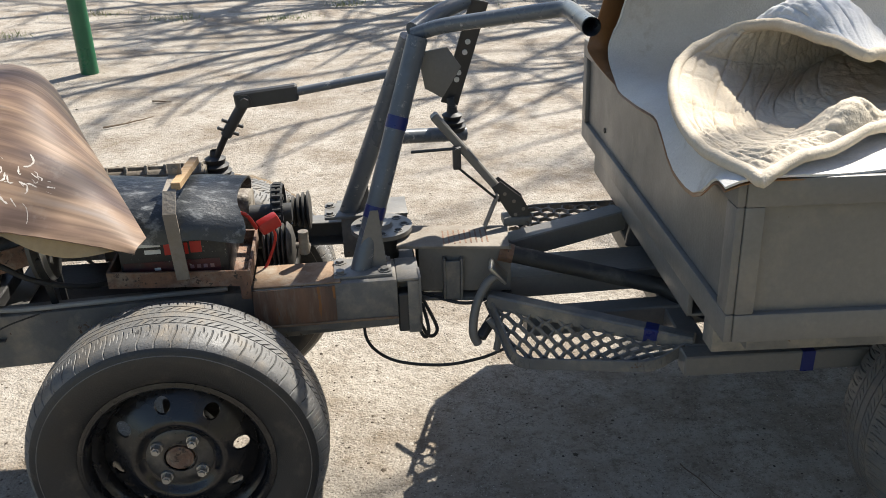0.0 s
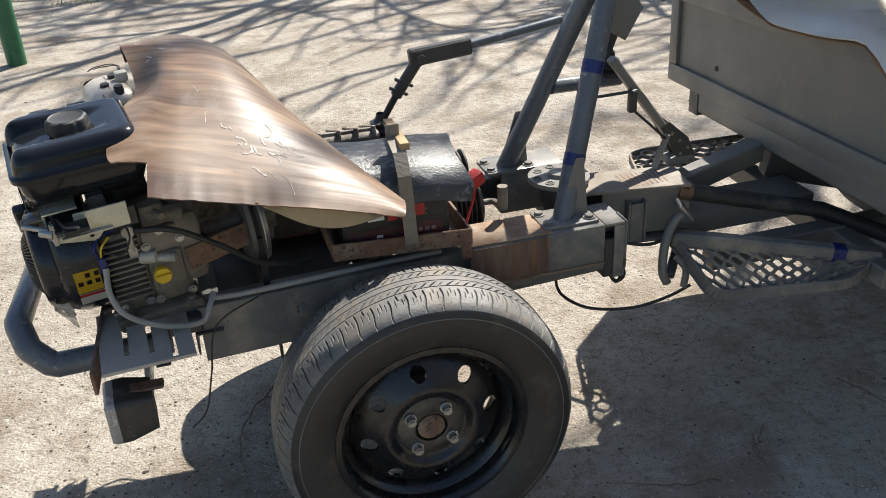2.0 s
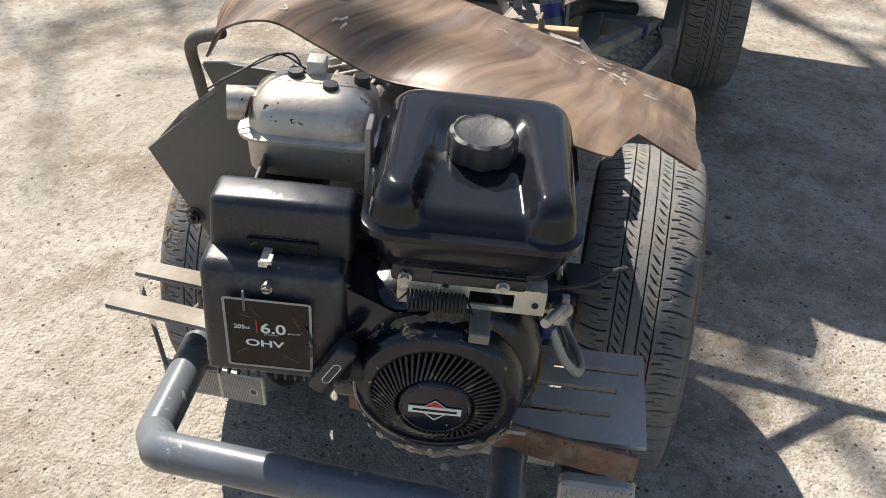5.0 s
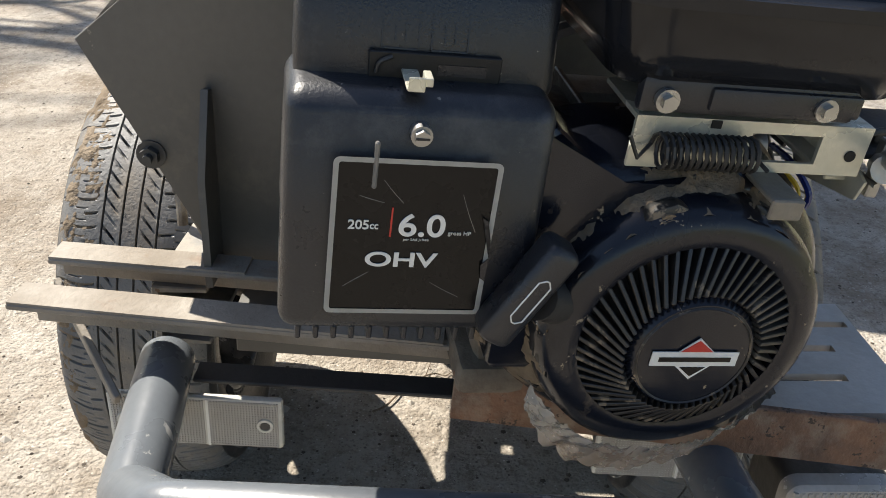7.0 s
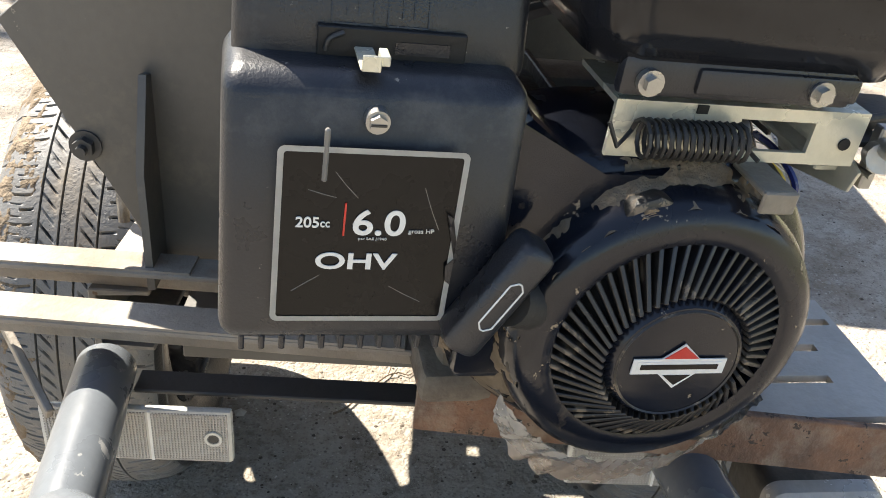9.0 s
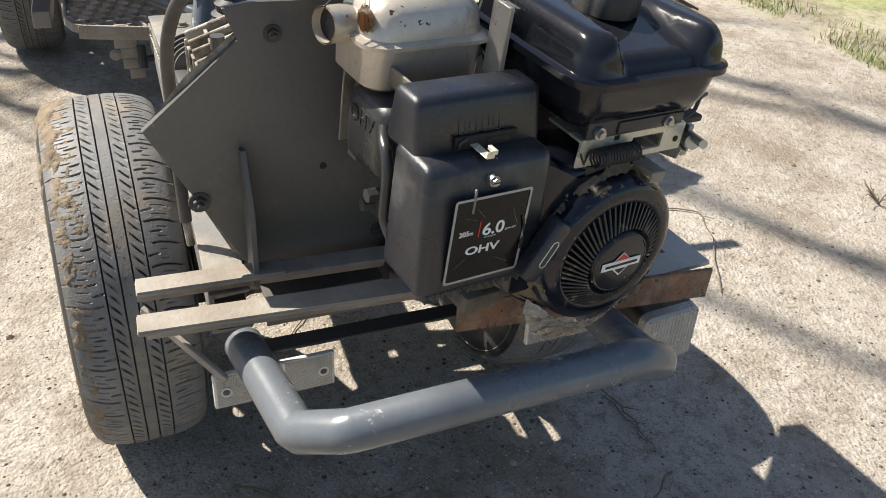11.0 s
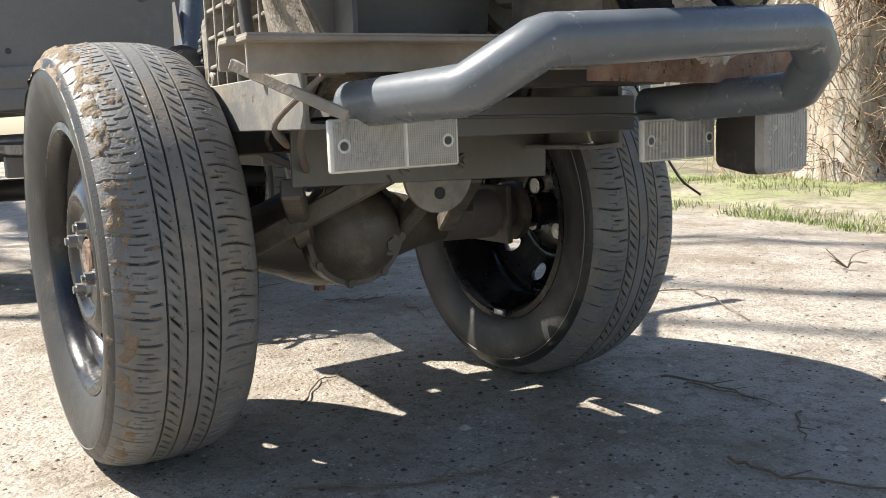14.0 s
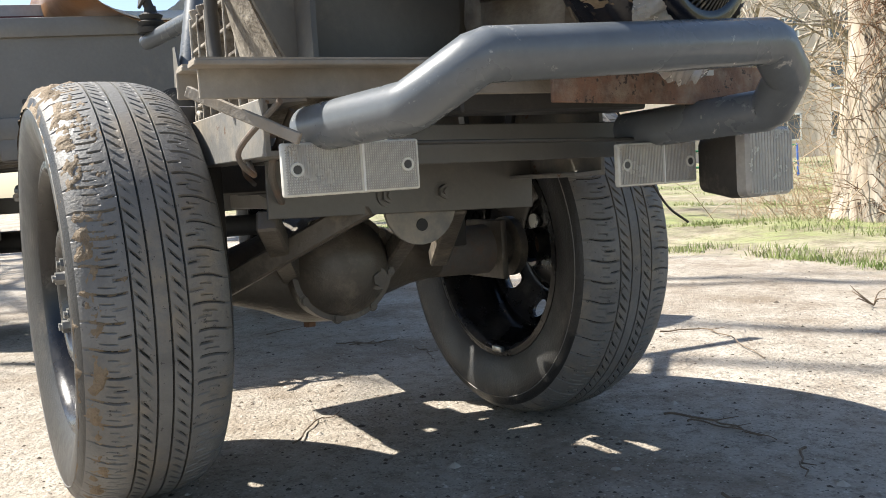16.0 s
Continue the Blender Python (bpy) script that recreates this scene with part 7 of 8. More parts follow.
def hood_fn(u, v):
    """u from the tank end to the tip, v from the south edge to the north edge; bent over a ridge."""
    S = smooth_path([(-0.492, 0.012, 0.806), (-0.398, -0.010, 0.804), (-0.28, -0.008, 0.780), (-0.15, -0.012, 0.750), (-0.015, -0.012, 0.709)], 10)
    R = smooth_path([(-0.415, 0.330, 0.925), (-0.36, 0.312, 0.930), (-0.26, 0.260, 0.902), (-0.14, 0.152, 0.812), (-0.010, 0.0, 0.716)], 10)
    N = smooth_path([(-0.430, 0.545, 0.895), (-0.36, 0.535, 0.925), (-0.25, 0.455, 0.905), (-0.145, 0.300, 0.805), (-0.003, 0.035, 0.716)], 10)
    i = u * (len(S) - 1)
    k = min(len(S) - 2, int(i))
    f = i - k
    s, r, nn = (c[k].lerp(c[k + 1], f) for c in (S, R, N))
    a = (1 - v) ** 2 * s + 2 * v * (1 - v) * (2 * r - 0.5 * s - 0.5 * nn) + v * v * nn
    a.z += 0.006 * math.sin(7 * u + 5 * v) * (1 - u)
    w = max(0, 1 - u / 0.34)
    w = w * w * (3 - 2 * w)
    i = v * (len(HOOD_FRONT) - 1)
    k = min(len(HOOD_FRONT) - 2, int(i))
    a = a.lerp(HOOD_FRONT[k].lerp(HOOD_FRONT[k + 1], i - k) + Vector((0.30 * u, 0, 0.03 * u)), w)
    return a


def grain_uv(u, v):
    return u, v * (hood_fn(u, 1) - hood_fn(u, 0)).length / 0.56


def sheet_v(u, v):
    """Where the sheet's south edge runs: the torn notch at the tank end and the rounded front lobe."""
    if u > 0.235:
        return v
    lobe = max(0.0, 1 - u / 0.075)
    edge = 0.088 + 0.10 * (0.235 - u) + 0.13 * (1 - math.sqrt(max(0.0, 1 - lobe * lobe)))
    return edge + (1 - edge) * v


def sheet_fn(u, v):
    return hood_fn(u, sheet_v(u, v)) + Vector((0, 0, 0.0015 * noise.noise(Vector((26 * u, 0, 7))) * max(0.0, 1 - 12 * v)))


def sheet_uv(u, v):
    return grain_uv(u, sheet_v(u, v))


bonnet = thing("bonnet_sheet", (-0.25, 0.25, 0.70), "curled wood-print vinyl sheet laid over the engine", "sheet")
part("sheet", draped(85, 40, sheet_fn, -0.0028, sheet_uv), M_lino, bonnet, angle=60)
bm = BM()
rnd = random.Random(3)
for cu, cv, n, sp in ((0.54, 0.20, 7, 0.03), (0.63, 0.22, 13, 0.032), (0.68, 0.30, 6, 0.03), (0.40, 0.40, 3, 0.03), (0.22, 0.60, 3, 0.03), (0.15, 0.78, 2, 0.02)):
    for i in range(n):
        u, v, d = cu + rnd.gauss(0, sp), cv + rnd.gauss(0, sp * 1.6), rnd.uniform(-0.6, 0.6) + rnd.choice((0, math.pi))
        line = []
        for k in range(rnd.randint(2, 5)):
            line.append(Vector((min(0.96, max(0.02, u)), min(0.98, max(0.02, v)), 0)))
            stp = rnd.uniform(0.008, 0.020)
            u, v, d = u + stp * math.cos(d), v + 1.8 * stp * math.sin(d), d + rnd.gauss(0, 0.7)
        line = smooth_path(line, 4) if len(line) > 2 else line
        wide, prev = rnd.uniform(0.0007, 0.0026), None
        for k, q in enumerate(line):
            c = hood_fn(q.x, q.y)
            du, dv = hood_fn(q.x + 0.01, q.y) - c, hood_fn(q.x, min(1, q.y + 0.01)) - c
            nn = du.cross(dv).normalized()
            nn = nn if nn.z > 0 else -nn
            nxt = line[min(k + 1, len(line) - 1)] - line[max(k - 1, 0)]
            along_ = (du * nxt.x * 100 + dv * nxt.y * 100)
            across = nn.cross(along_).normalized() * wide * rnd.uniform(0.25, 1.0) * (0.35 if k in (0, len(line) - 1) else 1)
            cur = (bm.verts.new(c + nn * 0.0034 + across), bm.verts.new(c + nn * 0.0034 - across))
            if prev:
                bm.faces.new((prev[0], prev[1], cur[1], cur[0]))
            prev = cur
tagged(part("scrapes", bm, M_scuff, bonnet), "pale chalky scrapes in the print", kind="stuff")
bm = BM()
part("curled_edge", draped(14, 4, lambda u, v: Vector((-0.25 + 0.20 * u, 0.000 - 0.008 * v, 0.778 - 0.060 * u - 0.034 * v * math.sin(math.pi * u))), 0.002), M_linoback, bonnet, "tan backing showing at the curl")

# ---------------------------------------------------------------- cargo box
cargo = thing("cargo_box", (1.598, 0.287, 0.53), "grey sheet steel cargo box with framed panels", "cargo box", rz=-4.0, rx=-2.5)
# in the box's own axes: x back, y north, z up from its floor
CX, CY0, CY1, CZ0, CZ1, CL = -0.612, -0.617, 0.617, 0.050, 0.322, 1.30


def cp(name, bm, mat, parent, label="", **k):
    return part(name, bm, mat, parent, label, local=True, **k)


for lo, hi in (((CX + 0.012, CY0 + 0.021, CZ0 + 0.009), (CX + 0.020, CY1 - 0.021, CZ1 - 0.01)), ((CX + 0.012, CY0 + 0.012, CZ0 + 0.009), (CX + CL, CY0 + 0.020, CZ1 - 0.01)),
               ((CX + 0.012, CY1 - 0.020, CZ0 + 0.009), (CX + CL, CY1 - 0.012, CZ1 - 0.01)), ((CX + CL - 0.02, CY0 + 0.021, CZ0 + 0.009), (CX + CL - 0.012, CY1 - 0.021, CZ1 - 0.01)),
               ((CX + 0.013, CY0 + 0.013, CZ0), (CX + CL - 0.013, CY1 - 0.013, CZ0 + 0.008))):
    bm = BM()
    box(bm, lo, hi, 0)
    cp("panel", bm, M_grey, cargo, smooth=False)
W = 0.045
for lo, hi, nm in (((CX, CY0, CZ0 - 0.005), (CX + 0.014, CY1, CZ0 + W), "frame_bar"), ((CX, CY0, CZ1 - W), (CX + 0.014, CY1, CZ1), "frame_bar"),
                   ((CX, CY0 + 0.001, CZ0 + W), (CX + 0.014, CY0 + W, CZ1 - W), "frame_bar"), ((CX, CY1 - W, CZ0 + W), (CX + 0.014, CY1 - 0.001, CZ1 - W), "frame_bar"),
                   ((CX + 0.0142, CY0 - 0.002, CZ0 - 0.005), (CX + CL, CY0 + 0.014, CZ0 + W), "frame_bar"), ((CX + 0.0142, CY0 - 0.002, CZ1 - W), (CX + CL, CY0 + 0.014, CZ1), "frame_bar"),
                   ((CX + 0.0142, CY0 - 0.001, CZ0 + W), (CX + W, CY0 + 0.014, CZ1 - W), "frame_bar"),
                   ((CX + 0.0142, CY1 - 0.014, CZ0 - 0.005), (CX + CL, CY1 + 0.002, CZ0 + W), "frame_bar"), ((CX + 0.0142, CY1 - 0.014, CZ1 - W), (CX + CL, CY1 + 0.002, CZ1), "frame_bar"),
                   ((CX + 0.0142, CY1 - 0.014, CZ0 + W), (CX + W, CY1 + 0.001, CZ1 - W), "frame_bar")):
    bm = BM()
    box(bm, lo, hi, 0.003, 2)
    cp(nm, bm, M_grey, cargo)
bm = BM()
box(bm, (CX + 0.002, CY0 + 0.19, CZ0 - 0.055), (CX + 0.012, CY1 - 0.19, CZ0 - 0.004), 0.002)
box(bm, (CX + 0.002, CY0 + 0.19, CZ0 - 0.055), (CX + 0.06, CY1 - 0.19, CZ0 - 0.049), 0.002)
cp("sill", bm, M_grey, cargo)
# black disc on the panel in place of the hole's inner shade
bm = BM()
rod(bm, (CX + 0.013, 0.36, 0.13), (CX + 0.009, 0.36, 0.13), 0.007, seg=12)
cp("panel_hole", bm, M_rubber, cargo)
for y in (CY0 + 0.10, CY1 - 0.15):
    bm = BM()
    box(bm, (CX + 0.02, y, -0.03), (CX + CL - 0.1, y + 0.05, 0.04), 0.003)
    cp("floor_rail", bm, M_greyold, cargo)
for k in range(5):
    x = CX + 0.06 + 0.26 * k
    bm = BM()
    box(bm, (x, CY0 + 0.05, 0.0), (x + 0.05, CY1 - 0.05, 0.04), 0.003)
    cp("floor_joist", bm, M_greyold, cargo)
bm = BM()
box(bm, (CX + 0.06, -0.48, -0.012), (CX + 0.14, -0.36, 0.0), 0.003)
cp("wood_block", bm, M_wood, cargo)


FELT_LINE = smooth_path([(0, -0.287, 0.884), (0, -0.20, 0.886), (0, 0.05, 0.880), (0, 0.30, 0.864), (0, 0.47, 0.858), (0, 0.566, 0.888), (0, 0.584, 0.97), (0, 0.545, 1.06), (0, 0.43, 1.13), (0, 0.26, 1.165)], 8)


def felt_fn(u, v):
    """u from the front edge backwards, v from the south edge up the curled north edge."""
    i = v * (len(FELT_LINE) - 1)
    k = min(len(FELT_LINE) - 2, int(i))
    p = FELT_LINE[k].lerp(FELT_LINE[k + 1], i - k)
    front = 0.958 + 0.068 * p.y
    flat = 1 - min(1, max(0, (v - 0.40) / 0.25))
    over = 0.022 + 0.008 * noise.noise(Vector((p.y * 7, 1, 0)))
    x = front - over * flat - 0.03 * (1 - flat) * math.sin(5 * v) + (1.05 - 0.35 * (1 - flat)) * u
    hang = max(0, 1 - u / 0.034)
    drop = hang ** 1.3 * flat * (0.008 + 0.070 * math.exp(-((p.y + 0.085) / 0.125) ** 4) + 0.016 * math.exp(-((p.y - 0.32) / 0.18) ** 4))
    a, b = FELT_LINE[max(0, k - 1)], FELT_LINE[min(len(FELT_LINE) - 1, k + 2)]
    t = (b - a).normalized()
    lip = 0.045 * max(0, 1 - u / 0.06) ** 1.5 * (1 - flat)
    p = p + Vector((0, -t.z, t.y)) * lip
    return Vector((x, p.y + 0.01 * math.sin(6 * u), p.z - drop + 0.005 * math.sin(11 * v + 4 * u) * (1 - flat) + 0.003 * math.sin(25 * u)))


def vinyl_fn(u, v):
    t = felt_fn(u, min(1, v + 0.02)) - felt_fn(u, max(0, v - 0.02))
    o = Vector((0, t.z, -t.y))
    p = felt_fn(u, v) + (o.normalized() if o.length > 1e-6 else Vector((0, 0, -1))) * 0.0075
    p.x -= 0.050 * max(0.0, 1 - u / 0.05) * min(1.0, max(0.0, (v - 0.42) / 0.12))  # reaches past the felt on the curl
    return p


offcut = thing("vinyl_offcut", (1.4, 0.1, 0.85), "felt-backed vinyl offcut draped and curled on the cargo box", "vinyl sheet")
part("felt_face", draped(48, 64, felt_fn, 0.004), M_felt, offcut, "thick white felt", angle=70)
part("vinyl_face", draped(48, 64, vinyl_fn, 0.002), M_linobrown, offcut, "orange-brown vinyl side", angle=70)

board = thing("board", (1.40, 0.72, 0.590), "pale grey board standing upright in the cargo box", "board", rz=-4.0, rx=-2.5)
bm = BM()
box(bm, (-0.012, -0.165, 0.0), (0.012, 0.150, 0.345), 0.004, 2)
part("panel", bm, M_boardgrey, board, local=True)
bm = BM()
box(bm, (-0.0155, -0.163, 0.306), (-0.0122, 0.148, 0.314), 0.001, 1)
part("edge_strip", bm, M_deepred, board, "dark red strip", local=True)

Q_END = smooth_path([(0.966, -0.305, 0.890), (0.954, -0.264, 0.892), (0.933, -0.210, 0.896), (0.922, -0.138, 0.902), (0.932, -0.045, 0.914), (0.955, 0.051, 0.934), (0.993, 0.127, 0.957), (1.045, 0.163, 0.980),
                     (1.118, 0.175, 1.005), (1.150, 0.108, 1.025), (1.157, 0.020, 1.034)], 8)
Q_LOW = smooth_path([(0.966, -0.305, 0.890), (1.026, -0.272, 0.890), (1.116, -0.235, 0.890), (1.229, -0.176, 0.893), (1.34, -0.15, 0.90), (1.60, -0.14, 0.90)], 8)
Q_TOP = smooth_path([(1.157, 0.020, 1.034), (1.176, -0.062, 1.015), (1.206, -0.111, 0.992), (1.252, -0.101, 0.997), (1.36, -0.10, 1.02), (1.60, -0.10, 1.00)], 8)


def along(line, t):
    i = t * (len(line) - 1)
    k = min(len(line) - 2, int(i))
    return line[k].lerp(line[k + 1], i - k)


def quilt_fn(u, v):
    """u from the lower south edge round the northern fold to the upper south edge; v back along the roll."""
    e, lo, hi = along(Q_END, u), along(Q_LOW, v), along(Q_TOP, v)
    w = math.exp(-((u - 0.60) / 0.17) ** 2)
    p = e + ((lo - Q_LOW[0]) * (1 - u) + (hi - Q_TOP[0]) * u) * (1 - 0.65 * w)
    p += Vector((0.30, 0.14, -0.07)) * (w * (1 - (1 - v) ** 2))
    p.z += 0.09 * (1 - math.exp(-(v / 0.2) ** 2)) * math.exp(-((u - 0.84) / 0.14) ** 2) + 0.014 * min(1.0, v * 4) * max(0.0, 1 - 2 * u)
    k = min(1.0, max(0.0, (v - 0.5) / 0.4))
    k = k * k * (3 - 2 * k)
    p.z = p.z * (1 - k) + (0.905 + 0.03 * u) * k
    # a bunched fold of the lower layer
    p.z += 0.045 * math.exp(-((v - 0.52) / 0.09) ** 2 - ((u - 0.10) / 0.09) ** 2)
    p.z += 0.012 * math.exp(-((u - 0.10) / 0.08) ** 2) * min(1.0, v * 6)
    return p


def quilt_layer(side):
    """One cloth face of the padding: stitched in lines, puffed between them, creased."""
    def fn(u, v):
        p = quilt_fn(u, v)
        du = quilt_fn(min(1, u + 0.03), v) - quilt_fn(max(0, u - 0.03), v)
        dv = quilt_fn(u, min(1, v + 0.03)) - quilt_fn(u, max(0, v - 0.03))
        nn = du.cross(dv)
        if nn.length < 1e-9:
            return p
        nn.normalize()
        edge = min(1.0, 14 * min(u, 1 - u, v + 0.02))
        lines = abs(math.sin(math.pi * (9 * v + 1.2 * u + 0.2 * math.sin(9 * u))))
        cross = abs(math.sin(math.pi * (9 * u + 0.35 * math.sin(7 * v))))
        st = 0.9 * min(1.0, 0.30 + lines * 3.2) * min(1.0, 0.30 + cross * 3.0)
        cr = 0.5 + 0.5 * noise.noise(Vector((9 * u, 16 * v, 3 + side)))
        wr = min(abs(noise.noise(Vector((18 * u + 9 * v, 14 * v, 8 + side)))), abs(noise.noise(Vector((8 * u, 26 * v + 8 * u, 4 + side)))))
        h = 0.004 + edge * (0.0056 * st + 0.004 * cr - 0.0028 * (1 - min(1, wr * 5)))
        return p + nn * h * side
    return fn


quilt = thing("quilt", (1.2, -0.2, 0.90), "padded cotton quilt folded over, cream lining and grey-white cover", "quilt")
part("lining", draped(200, 170, quilt_layer(-1), 0), M_quilt, quilt, "cream stitched lining", angle=80)
part("cover", draped(160, 140, quilt_layer(1), 0), M_quiltout, quilt, "grey-white stitched cover", angle=80)
bm = BM()
rim = [quilt_fn(0, 1 - k / 60) for k in range(60)] + [quilt_fn(k / 100, 0) for k in range(101)] + [quilt_fn(1, (k + 1) / 60) for k in range(60)]
pipe(bm, [p + Vector((-0.002, 0, 0.003 * noise.noise(p * 45))) for p in rim], 0.0105, 12)
part("edge_binding", bm, M_quilt, quilt, "white bound edge")

# ---------------------------------------------------------------- brake lever, pedal, cables
lev = thing("hand_lever", (0.70, 0.36, 0.545), "grey perforated hand lever with a ratchet and cable", "lever")
LEV0, LEV1 = Vector((0.549, 0.372, 0.811)), Vector((0.698, 0.374, 0.622))
bm = BM()
beam(bm, LEV0, LEV1, 0.018, 0.026, 0.003, (0, 1, 0))
part("lever_arm", bm, M_grey, lev, "grey square tube of the hand lever")
for yy in (0.359, 0.389):
    bm = BM()
    p0, p1 = Vector((0.682, yy, 0.645)), Vector((0.752, yy, 0.548))
    up = Vector((0.811, 0, 0.585))
    poly = [p0 - up * 0.010, p0 + up * 0.014, p0.lerp(p1, 0.55) + up * 0.030, p1 + up * 0.020, p1 - up * 0.018, p0.lerp(p1, 0.5) - up * 0.016]
    va = [bm.verts.new(q) for q in poly]
    vb = [bm.verts.new(q + Vector((0, 0.003, 0))) for q in poly]
    bm.faces.new(va)
    bm.faces.new(vb[::-1])
    for k in range(6):
        bm.faces.new((va[k], vb[k], vb[(k + 1) % 6], va[(k + 1) % 6]))
    side = part("ratchet_plate", bm, M_bellgrey, lev, "perforated steel ratchet plate")
    if yy < 0.37:
        for t, o in ((0.25, 0.004), (0.48, 0.010), (0.72, 0.016), (0.72, -0.006), (0.95, 0.0)):
            bm = BM()
            c = p0.lerp(p1, t) + up * o
            rod(bm, c + Vector((0, -0.001, 0)), c + Vector((0, 0.0004, 0)), 0.0042, seg=12)
            part("plate_hole", bm, M_dustysteel, side)
bm = BM()
box(bm, (0.588, 0.350, 0.690), (0.606, 0.366, 0.742), 0.003)
rod(bm, (0.597, 0.350, 0.735), (0.597, 0.344, 0.735), 0.006, seg=8)
part("switch", bm, M_bellgrey, lev, "small dark switch clipped to the lever")
bm = BM()
pipe(bm, [(0.596, 0.355, 0.738), (0.500, 0.378, 0.728)], 0.0035, 8)
part("pull_rod", bm, M_bellgrey, lev)
bm = BM()
pipe(bm, smooth_path([(0.600, 0.352, 0.694), (0.628, 0.350, 0.668), (0.690, 0.352, 0.610)], 5), 0.0030, 8)
part("cable", bm, M_rubber, lev)
bm = BM()
beam(bm, (0.655, 0.348, 0.552), (0.686, 0.350, 0.628), 0.020, 0.004, 0.001)
part("stay", bm, M_dustysteel, lev, "dusty flat stay")
bm = BM()
box(bm, (0.700, 0.355, 0.545), (0.765, 0.396, 0.566), 0.004)
part("pivot_bracket", bm, M_greyold, lev)
lev2 = thing("hanging_link", (0.61, 0.52, 0.70), "grey perforated flat link with a black rubber boot", "linkage")
bm = BM()
beam(bm, (0.60, 0.505, 0.795), (0.665, 0.46, 1.03), 0.006, 0.040, 0.001, (1, 0, 0))
part("flat_bar", bm, M_bellgrey, lev2)
bm = BM()
for t in (0.25, 0.32, 0.52, 0.62):
    c = Vector((0.60, 0.505, 0.795)).lerp(Vector((0.665, 0.46, 1.03)), t)
    rod(bm, c + Vector((0, -0.006, -0.001)), c + Vector((0, -0.002, 0)), 0.006, seg=12)
part("bar_holes", bm, M_white, lev2)
bm = BM()
lathe(bm, [(0.0, 0.0), (0.0, 0.028), (0.010, 0.031), (0.012, 0.022), (0.022, 0.028), (0.026, 0.019), (0.036, 0.024), (0.042, 0.013), (0.055, 0.011), (0.055, 0.0)], frame_of((0.604, 0.487, 0.738), (0, 0, 1), (1, 0, 0)), 24)
pipe(bm, [(0.604, 0.487, 0.785), (0.602, 0.497, 0.81)], 0.010, 10)
part("rubber_boot", bm, M_rubber, lev2)
pedal = thing("brake_pedal", (0.645, 0.20, 0.38), "bent grey steel pedal with a worn pad", "pedal")
bm = BM()
pipe(bm, smooth_path([(0.668, 0.225, 0.495), (0.640, 0.222, 0.475), (0.615, 0.210, 0.430), (0.605, 0.195, 0.375), (0.615, 0.19, 0.345)], 7), 0.010, 12)
pipe(bm, smooth_path([(0.640, 0.20, 0.40), (0.660, 0.19, 0.37), (0.655, 0.185, 0.33)], 6), 0.008, 10)
part("pedal_arm", bm, M_grey, pedal)
bm = BM()
box(bm, (-0.028, -0.02, -0.005), (0.028, 0.02, 0.005), 0.004, 2, Matrix.Translation((0.665, 0.226, 0.500)) @ pose(0, 0, 0, 15, 50, 0))
part("pad", bm, M_steel, pedal)
bm = BM()
beam(bm, (0.62, 0.19, 0.36), (0.70, 0.28, 0.42), 0.02, 0.02)
part("pedal_bracket", bm, M_bellgrey, pedal)
bm = BM()
pipe(bm, smooth_path([(0.375, 0.245, 0.44), (0.373, 0.238, 0.360), (0.400, 0.210, 0.330), (0.451, 0.189, 0.314), (0.54, 0.188, 0.300), (0.620, 0.190, 0.308), (0.672, 0.185, 0.330)], 8), 0.0035, 8)
solo("brake_cable", bm, M_rubber, "thin black brake cable looping below the hinge", "cable")
for pts in ([(0.50, 0.24, 0.43), (0.51, 0.21, 0.38), (0.50, 0.215, 0.36), (0.48, 0.23, 0.40)], [(0.50, 0.25, 0.44), (0.53, 0.23, 0.37), (0.51, 0.235, 0.35), (0.485, 0.24, 0.41)], [(0.50, 0.29, 0.43), (0.60, 0.25, 0.415), (0.70, 0.27, 0.43)]):
    solo("wire", pipe(BM(), smooth_path(pts, 8), 0.004, 8), M_rubber, "loose black wire at the hinge", "cable", "wires at the hinge")
bm = BM()
pipe(bm, smooth_path([(-0.25, 0.165, 0.52), (-0.345, 0.115, 0.50), (-0.37, 0.085, 0.42), (-0.39, 0.06, 0.36), (-0.42, 0.05, 0.335)], 8), 0.0017, 8)
solo("hanging_wire", bm, M_hose, "grey wire hanging from the rail end", "cable")

bm = BM()
pipe(bm, smooth_path([(-0.352, 0.158, 0.533), (-0.30, 0.160, 0.529), (-0.20, 0.168, 0.5275), (-0.05, 0.180, 0.527), (0.10, 0.19, 0.526)], 10), 0.0055, 8)
solo("rail_cable", bm, M_cable, "dusty braided cable lying along the rail", "cable")

for pts, r, mat, lab_ in (([(-0.44, 0.615, 0.50), (-0.36, 0.635, 0.455), (-0.33, 0.610, 0.430), (-0.27, 0.600, 0.455), (-0.16, 0.565, 0.435), (-0.06, 0.52, 0.42)], 0.0032, M_rustgrey, "thin bent metal pipe below the rail"),
                          ([(-0.33, 0.560, 0.50), (-0.29, 0.575, 0.44), (-0.22, 0.54, 0.395), (-0.14, 0.50, 0.39), (-0.05, 0.47, 0.40)], 0.0045, M_rustgrey, "thin rusty bent rod between rail and axle"),
                          ([(-0.20, 0.30, 0.46), (-0.14, 0.27, 0.42), (-0.06, 0.25, 0.40), (0.02, 0.24, 0.42)], 0.006, M_rubber, "black hose above the axle")):
    solo("hose", pipe(BM(), smooth_path(pts, 8), r, 10), mat, lab_, "hose")

